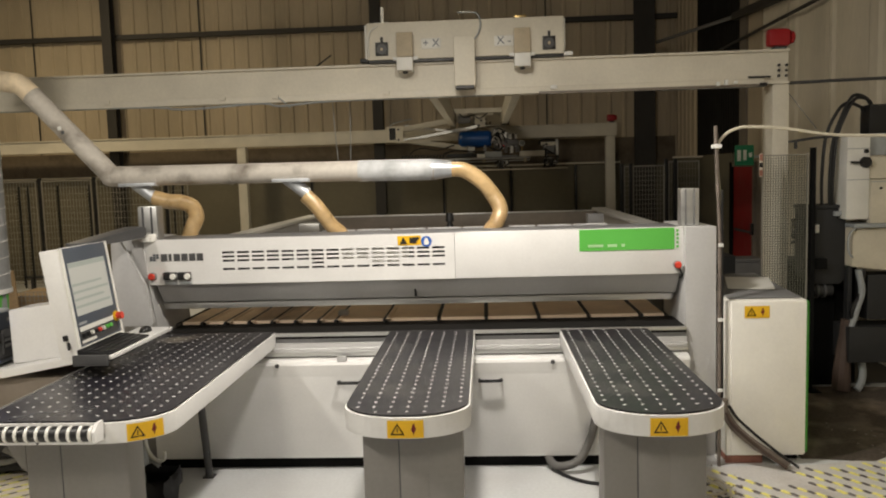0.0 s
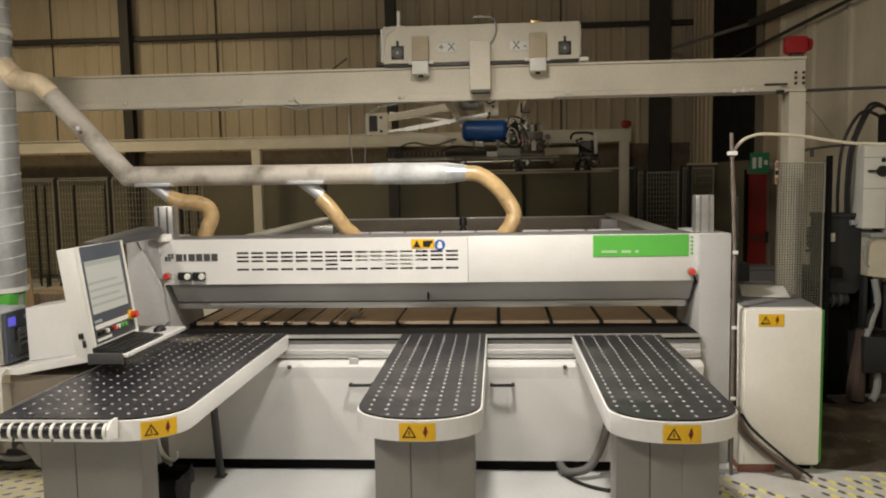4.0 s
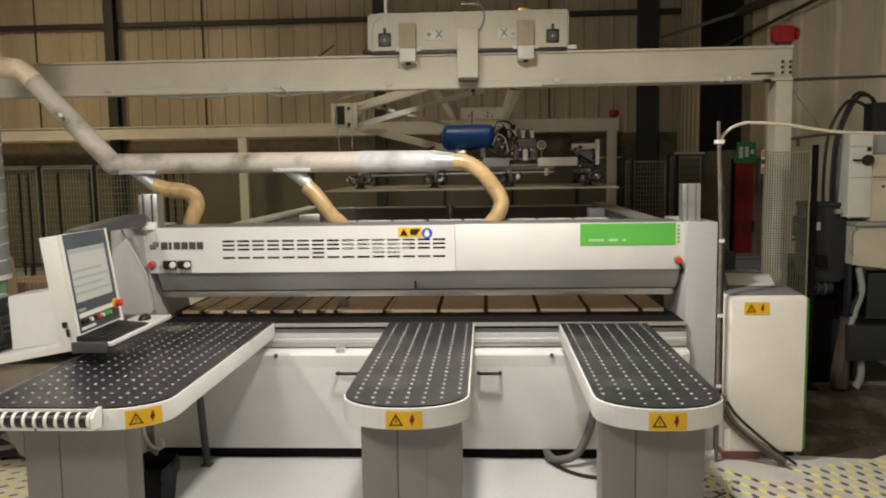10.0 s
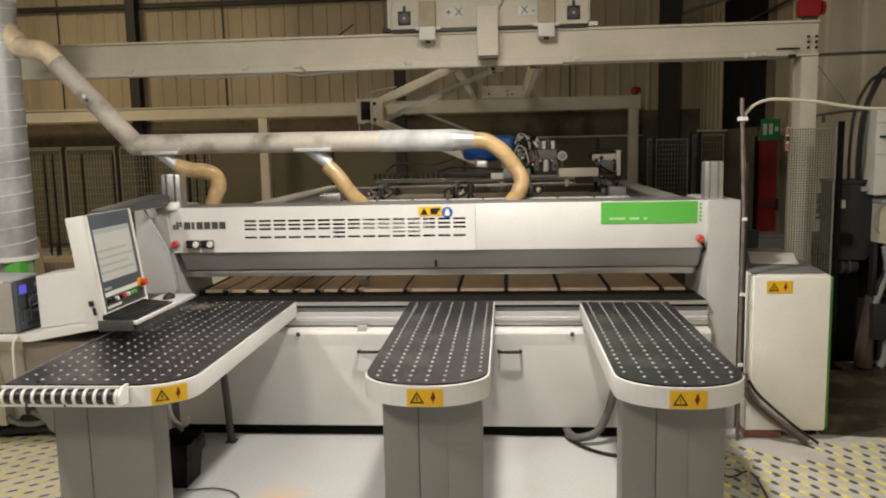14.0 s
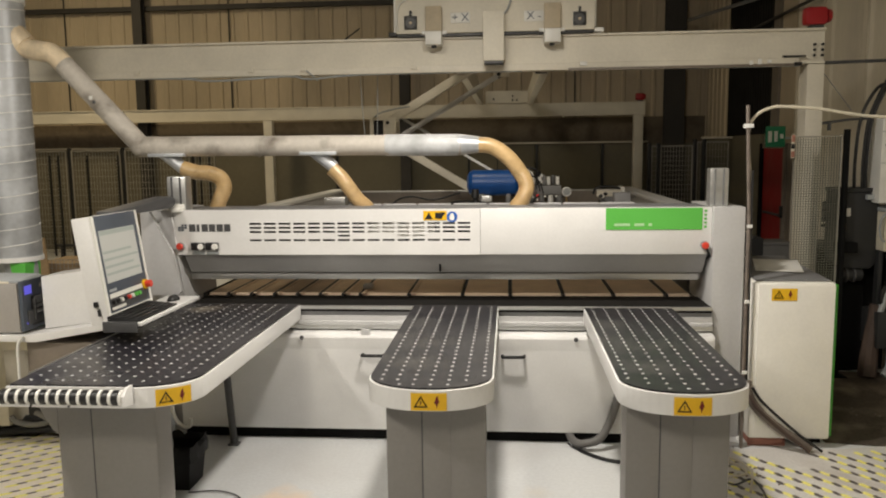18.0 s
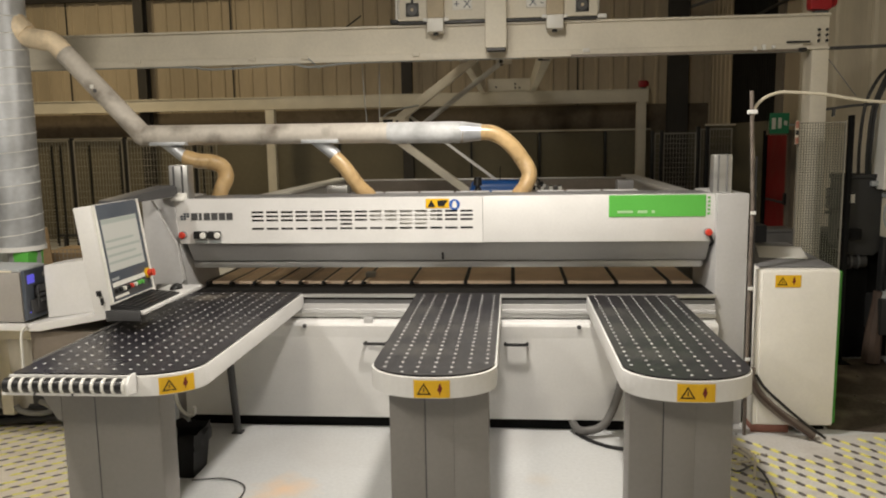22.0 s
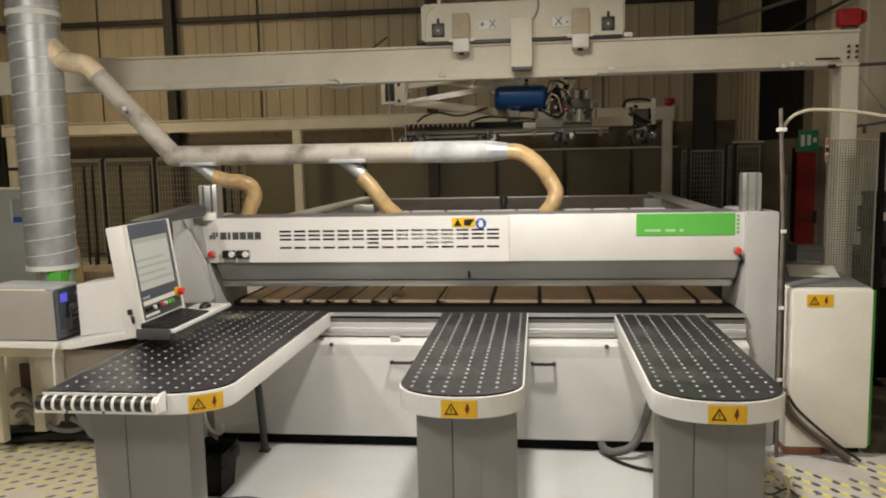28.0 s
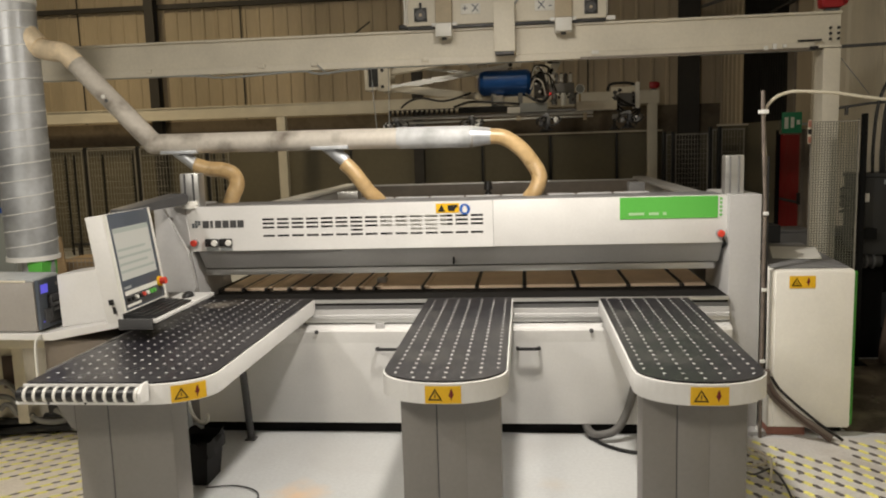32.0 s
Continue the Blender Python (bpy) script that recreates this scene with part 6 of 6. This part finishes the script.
el("dark_stand", box((4.16, 1.88, 0.0), (4.43, 1.98, 0.914), 0.006), SOOT, "dark stand")
el("back_plate", box((4.456, 1.94, 0.0), (4.64, 1.98, 1.44), 0.004), SOOT, "black back plate")
el("blue_box", box((4.60, 1.66, 0.62), (5.05, 1.9, 1.0), 0.006), IRONBOX, "dark slate lower box")
el("bottom_box", box((4.42, 1.58, 0.27), (5.0, 1.9, 0.57), 0.006), IRONBOX, "grey bottom trunking box")
el("frame_leg", box((4.455, 1.70, 0.0), (4.49, 1.78, 1.08), 0.004), IRONBOX)
el("frame_leg", box((4.95, 1.70, 0.0), (5.0, 1.78, 0.27), 0.004), GREYBOX)
el("bent_duct", tube([(4.45, 1.69, 0.62), (4.44, 1.69, 0.50), (4.42, 1.68, 0.35), (4.40, 1.66, 0.18), (4.385, 1.64, 0.02)], [0.05, 0.05, 0.06, 0.07, 0.075], 10), SACK, "bent dark duct foot")
el("white_sleeve", tube([(4.52, 1.66, 1.05), (4.548, 1.65, 0.87), (4.51, 1.65, 0.72), (4.465, 1.65, 0.56)], 0.028, 10, 4), GREYBOX, "pale cable sleeve")
el("white_sleeve", tube([(4.56, 1.66, 0.28), (4.57, 1.65, 0.15), (4.55, 1.65, 0.06), (4.52, 1.64, 0.02)], 0.03, 10, 4), GREYBOX)
for k, (x, top) in enumerate(((4.25, 2.36), (4.315, 2.42), (4.34, 2.40))):
    el("black_cable", tube([(x + 0.01, 1.78, 1.59), (x - 0.01, 1.74, 1.80), (x, 1.72, 2.10), (x + 0.05, 1.72, 2.28), (x + 0.16, 1.74, top + 0.07), (x + 0.28, 1.76, top + 0.06), (4.68, 1.8, top - 0.04)], 0.014, 8, 6), BLACK, "heavy black cable")
el("black_cable", tube([(4.56, 1.66, 1.05), (4.54, 1.65, 0.85), (4.47, 1.65, 0.7), (4.50, 1.65, 0.56)], 0.022, 8, 5), BLACK)
el("cable_gland", box((4.60, 1.70, 2.18), (4.80, 1.86, 2.42), 0.01), BLACK, "black cable glands")
el("white_loop", tube([(4.46, 1.6, 1.40), (4.415, 1.59, 1.36), (4.40, 1.59, 1.27), (4.42, 1.6, 1.19), (4.45, 1.61, 1.16)], 0.008, 8, 6), GREYBOX, "pale cable loop")
tray = tagged(part("cable_tray", tube([(4.05, 2.08, 2.655), (4.4, 2.05, 2.66), (5.15, 2.0, 2.665)], 0.014, 8), DARKGREY), "grey cable tray from the gantry to the side wall", "cable tray")
part("tray_bracket", tube([(4.07, 2.05, 2.14), (4.3, 2.05, 2.17), (4.5, 2.05, 2.18)], 0.011, 8), DARKGREY, tray)
part("stay_wire", tube([(4.08, 2.05, 2.56), (4.32, 2.05, 2.25)], 0.004, 6), MIDGREY, tray)
part("bracket_drop", box((4.13, 2.03, 2.08), (4.15, 2.06, 2.15)), DARKGREY, tray, "", False)
strip = thing("warning_strip", "red, black and white warning strip on the fence edge", "warning strip", (3.699, 1.63, 1.852))
part("backing", box((-0.014, -0.004, 0.0), (0.014, 0.005, 0.19), 0.001), BEIGEBOX, strip)
for z0, z1, mat in ((0.005, 0.055, REDDUST), (0.075, 0.115, BLACK), (0.13, 0.185, REDDUST)):
    part("band", box((-0.0135, -0.007, z0), (0.0135, -0.0042, z1), 0.001), mat, strip)
tagged(part("low_crate", box((3.3, 2.9, 0), (3.9, 3.5, 1.05), 0.01), IRONBOX), "low dark crate behind the cabinet", "crate")
chest = thing("tool_chest", "low black steel chest behind the wire fence", "chest", (4.66, 3.1, 0))
part("body", box((-0.254, -0.2, 0.02), (0.254, 0.25, 0.94), 0.01), SOOT, chest)
part("lid", box((-0.262, -0.21, 0.943), (0.262, 0.26, 0.98), 0.008), IRONBOX, chest)
carton = thing("low_box", "low grey dusty box on the floor before the door", "box", (4.72, 5.2, 0))
part("body", box((-0.17, -0.2, 0.0), (0.19, 0.2, 0.72), 0.01), MIDGREY, carton)
part("lid", box((-0.18, -0.21, 0.723), (0.20, 0.21, 0.76), 0.008), MIDGREY, carton)

# ---- behind the console: big cabinet, cage trolley and sheets ----
bigcab = thing("steel_cabinet", "tall grey-green steel cabinet with a notice", "cabinet", (-4.9, 3.2, 0))
part("body", box((-0.75, -0.2, 0.05), (0.70, 0.6, 1.71), 0.008), CABINET, bigcab)
part("door", box((-0.02, -0.215, 0.1), (0.68, -0.201, 1.66), 0.004), CABINET, bigcab, "flush door")
part("door", box((-0.73, -0.215, 0.1), (-0.03, -0.201, 1.66), 0.004), CABINET, bigcab, "flush door")
part("plinth", box((-0.7, -0.15, 0), (0.65, 0.55, 0.05)), BLACK, bigcab)
nt = part("notice", box((0.50, -0.2185, 1.34), (0.62, -0.2155, 1.60)), GREYBOX, bigcab, "grey notice with white edge", False)
part("notice_edge", box((0.485, -0.2185, 1.34), (0.4995, -0.2155, 1.60)), WHITEPL, nt, "", False)
part("notice_band", box((0.50, -0.2205, 1.34), (0.62, -0.2188, 1.40)), SIGNBLUE, nt, "", False)
cage = thing("cage_trolley", "wire cage trolley loaded with wooden sheets", "trolley", (-3.45, 3.0, 0))
part("load", box((-0.26, -0.1, 0.16), (0.55, 0.5, 0.80), 0.006), PLY, cage, "stack of brown wooden sheets")
part("base", box((-0.30, -0.3, 0.10), (0.60, 0.55, 0.15), 0.005), DARKGREY, cage)
for x in (-0.25, 0.55):
    for y in (-0.25, 0.5):
        part("castor", rod((x - 0.015, y, 0.05), (x + 0.015, y, 0.05), 0.05, seg=14), BLACK, cage)
m = part("cage_mesh", moved(mesh_panel(-0.28, 0.58, 0.15, 0.86, 0.045, 0.045, 0.003), 0, -0.28, 0), WIRE, cage, "", False)
m["kind"] = "stuff"
tagged(part("leaning_sheet", prism([(-3.444, 1.097), (-3.412, 1.109), (-3.385, 0.723), (-3.355, 0.0), (-3.549, 0.0), (-3.519, 0.724)], "y", 2.61, 2.63, 0.002), PLY), "narrow plywood offcut with a pointed top standing by the trolley", "board")
rack = thing("clamp_rack", "dark notched steel clamps hanging on a rack", "rack", (-5.25, 6.8, 0))
for x in (-0.625, -0.48, 0.0, 0.505):
    part("notched_bar", boxes(((x, 0, 0.35), (x + 0.018, 0.03, 1.95)), *[((x - 0.018, 0, 0.4 + k * 0.05), (x, 0.03, 0.425 + k * 0.05)) for k in range(30)]), BLACK, rack, "", False)
part("rack_rail", box((-0.66, 0.03, 0.50), (0.8, 0.06, 0.54)), DARKGREY, rack)
for x in (-0.55, 0.72):
    part("rack_leg", box((x, 0.03, 0), (x + 0.04, 0.07, 0.5), 0.003), DARKGREY, rack)
bars = thing("bar_bundle", "bundle of dark bars standing far behind the duct", "bar rack", (-6.9, 6.0, 0))
for k in range(5):
    part("bar", turned(box((-0.02, -0.02, 0), (0.02, 0.02, 2.9 - 0.15 * k)), Matrix.Translation((k * 0.13, 0, 0)) @ pose(0, 0, 0, 0, (-3, 2, -1, 4, 1)[k], 0)), STEEL, bars, "", False)
part("rail", box((-0.15, -0.03, 1.9), (0.7, 0.03, 1.95)), STEEL, bars)
part("foot_rail", box((-0.2, -0.2, 0), (0.75, 0.2, 0.05)), STEEL, bars)

# ---- worn slip-resistant floor patches ----
def floor_patch(name, corners, centre, turn, keep, base, gap, sizes):
    structure(name, prism(corners, "z", 0.0, 0.003), base, "worn beige floor patch with yellow and black dashes")
    m2 = Matrix.Rotation(radians(turn), 2)
    bms = (bmesh.new(), bmesh.new())
    for r in range(-28, 29):
        for c in range(-26, 27):
            for col in (0, 1):
                u = c * 0.113 + col * 0.054 + (0.05 if r % 2 else 0) + noise.noise((r * 3.1, c * 2.7, col)) * 0.006
                v = r * gap + noise.noise((r * 1.3, 7, 2)) * 0.02
                p = m2 @ V3((u, v)).to_2d() + V3(centre).to_2d()
                if not keep(p.x, p.y) or noise.noise((p.x * 2.1, p.y * 2.1, 4)) > 0.42:
                    continue
                l, w = sizes[col][0] + 0.006 * noise.noise((u * 9, v * 9, 1)), sizes[col][1]
                pts = [(-l * 1.12, w * 0.5), (-l * 0.9, -w * 0.35), (l * 0.62, -w), (l * 1.12, -w * 0.5), (l * 0.9, w * 0.35), (-l * 0.62, w)]
                bm = bms[col]
                vs = []
                for q in pts:
                    g = m2 @ V3(q).to_2d() + p
                    vs.append(bm.verts.new((g.x, g.y, 0.0042)))
                lo = [bm.verts.new((q.co.x, q.co.y, 0.0005)) for q in vs]
                bm.faces.new(vs)
                for i in range(6):
                    bm.faces.new((vs[i], lo[i], lo[(i + 1) % 6], vs[(i + 1) % 6]))
    for bm, mat, nm in ((bms[0], MARKYELLOW, "yellow"), (bms[1], MARKBLACK, "black")):
        tagged(part("floor_marking", bm, mat, None, "", False), "short worn %s dashes painted on the floor" % nm, "floor marking", "", "stuff")


floor_patch("pavement_west", [(-4.6, -2.6), (-0.95, -2.6), (-0.95, -0.25), (-1.5, -0.02), (-4.6, 0.35)], (-2.6, -1.1), 47, lambda x, y: -4.5 < x < -1.0 and -2.5 < y < -0.06 - (x + 1.5) * 0.11 and y < -0.3 + (-x - 0.9) * 0.6, MAT, 0.098, ((0.036, 0.020), (0.027, 0.014)))
floor_patch("pavement_east", [(2.46, -2.6), (5.15, -2.6), (5.15, 0.4), (3.5, 0.0), (2.6, -0.03)], (3.7, -1.0), -46, lambda x, y: 2.52 < x < 5.1 and -2.5 < y < -0.08 + max(0, x - 3.4) * 0.2, MATEAST, 0.112, ((0.036, 0.025), (0.029, 0.021)))

structure("pavement_rear", box((2.95, 1.92, 0.0), (5.18, 10.5, 0.004)), BACKFLOOR, "dark floor behind the saw")
# dirt with the cabinet's shadow painted in, dust and offcuts on the floor
structure("pavement_dirt", prism([(3.46, 0.12), (3.9, 0.05), (4.5, 0.45), (5.15, 0.8), (5.15, 1.75), (3.46, 1.9)], "z", 0.0, 0.0046), DIRTSHADE, "dirty floor beside the cabinet with its cast shadow painted in")
rnd = random.Random(5)
bm = bmesh.new()
for k in range(90):
    x, y = (rnd.gauss(2.72, 0.10), rnd.gauss(-0.35, 0.22)) if k < 45 else (rnd.uniform(3.5, 4.9), rnd.uniform(0.15, 1.4))
    s = rnd.uniform(0.004, 0.013)
    b2 = turned(box((-s, -s * 0.5, 0), (s, s * 0.5, 0.004 + s * 0.3)), Matrix.Translation((x, y, 0.005)) @ pose(0, 0, 0, 0, 0, rnd.uniform(0, 180)))
    me = bpy.data.meshes.new("chip")
    b2.to_mesh(me)
    b2.free()
    bm.from_mesh(me)
    bpy.data.meshes.remove(me)
tagged(part("wood_chips", bm, BOXBROWN, None, "", False), "scattered wood chips and dust on the floor", "wood chips", "", "stuff")
tagged(part("floor_cable", tube([(2.60, -0.25, 0.02), (2.75, -0.32, 0.025), (2.78, -0.48, 0.03), (2.66, -0.52, 0.03), (2.60, -0.40, 0.02), (2.72, -0.28, 0.045), (2.82, -0.42, 0.03), (2.74, -0.7, 0.015)], 0.008, 8, 5), BEIGEBOX), "pale thin cable looped on the floor by the column", "cable")

# ---- lamps of the hall and holder of the added fill lamp ----
for kind_of, place, watts, tint in LAMPS:
    ob = thing("hanging_lamp", "unseen round grey lamp hung from the roof", "ceiling lamp", place, "lamps of the hall")
    if kind_of == "AREA":
        part("shade", rod((0, 0, 0.02), (0, 0, 0.16), 0.24 if place[2] < 6 else 0.66, 0.10, seg=24), GREYBOX, ob)
    else:
        # holder for the added fill light, out of view
        part("holder", rod((0, 0, 0.24), (0, 0, 0.40), 0.08, 0.05, seg=24), GREYBOX, ob)
    part("stem", rod((0, 0, 0.16 if kind_of == "AREA" else 0.40), (0, 0, ROOF - place[2]), 0.012, seg=8), DARKGREY, ob)

# ---- motion ----
# height of the vessel, and its travel along the bridge
LIFT = [(0, 2.56), (6.5, 2.57), (7, 2.55), (7.5, 2.51), (8, 2.46), (8.5, 2.40), (9, 2.365), (9.5, 2.32), (10, 2.275), (10.5, 2.235), (11, 2.187), (12, 2.097),
        (13, 2.005), (14, 1.913), (15, 1.84), (16, 1.757), (17, 1.665), (18, 1.575), (19, 1.485), (20, 1.39), (21, 1.30), (21.5, 1.295), (22, 1.325), (22.3, 1.37),
        (22.6, 1.43), (23, 1.71), (23.5, 2.167), (24, 2.507), (24.3, 2.585), (24.6, 2.60), (32, 2.60)]
TRAVEL = [(0, 9.13), (0.5, 8.65), (1, 8.18), (1.5, 7.77), (2, 7.35), (2.5, 6.91), (3, 6.45), (3.5, 5.97), (4.2, 5.32), (5, 4.65), (5.5, 4.30), (6, 4.06), (6.4, 4.0), (32, 4.0)]

SWAY = [(0, 0.05), (3, 0.045), (6, 0.0), (32, 0.0)]


def between(rows, t):
    for (a, u), (b, v) in zip(rows, rows[1:]):
        if a <= t <= b:
            return u + (v - u) * (t - a) / (b - a)
    return rows[-1][1]


TIMES = sorted({0.0, 32.0, *[r[0] for r in LIFT], *[r[0] for r in TRAVEL]})


def motions():
    walk(trolley, [(t, pose(UX + between(SWAY, t), between(TRAVEL, t), UZ)) for t in TIMES])
    walk(carrier, [(t, pose(0, 0, between(LIFT, t) - UZ)) for t in TIMES])
    rows = [[], [], [], [], []]
    for t in TIMES:
        a = math.asin((UZ - KH - (between(LIFT, t) - 0.17)) / 2 / ARM)
        kx, kz = -ARM * math.cos(a), -ARM * math.sin(a)
        wz = kz - KH - ARM * math.sin(a)
        deg = math.degrees(a)
        rows[0].append((t, pose(0, 0, 0, 0, -deg, 0)))
        rows[1].append((t, pose(0.14, 0, -0.17, 0, -deg, 0)))
        rows[2].append((t, pose(0, 0, wz, 0, deg, 0)))
        rows[3].append((t, pose(0.15, 0, wz + 0.25, 0, deg, 0)))
        rows[4].append((t, pose(kx, 0, kz, 0, 0, 0)))
    for ob, r in zip((upper, upper_link, lower, lower_link, knee), rows):
        walk(ob, r)
    walk(board, [(t, pose(1.245 + between(SWAY, t), between(TRAVEL, t), max(0.712, (between(LIFT, t) if t < 21.5 else 0) - 0.56))) for t in TIMES])


motions()
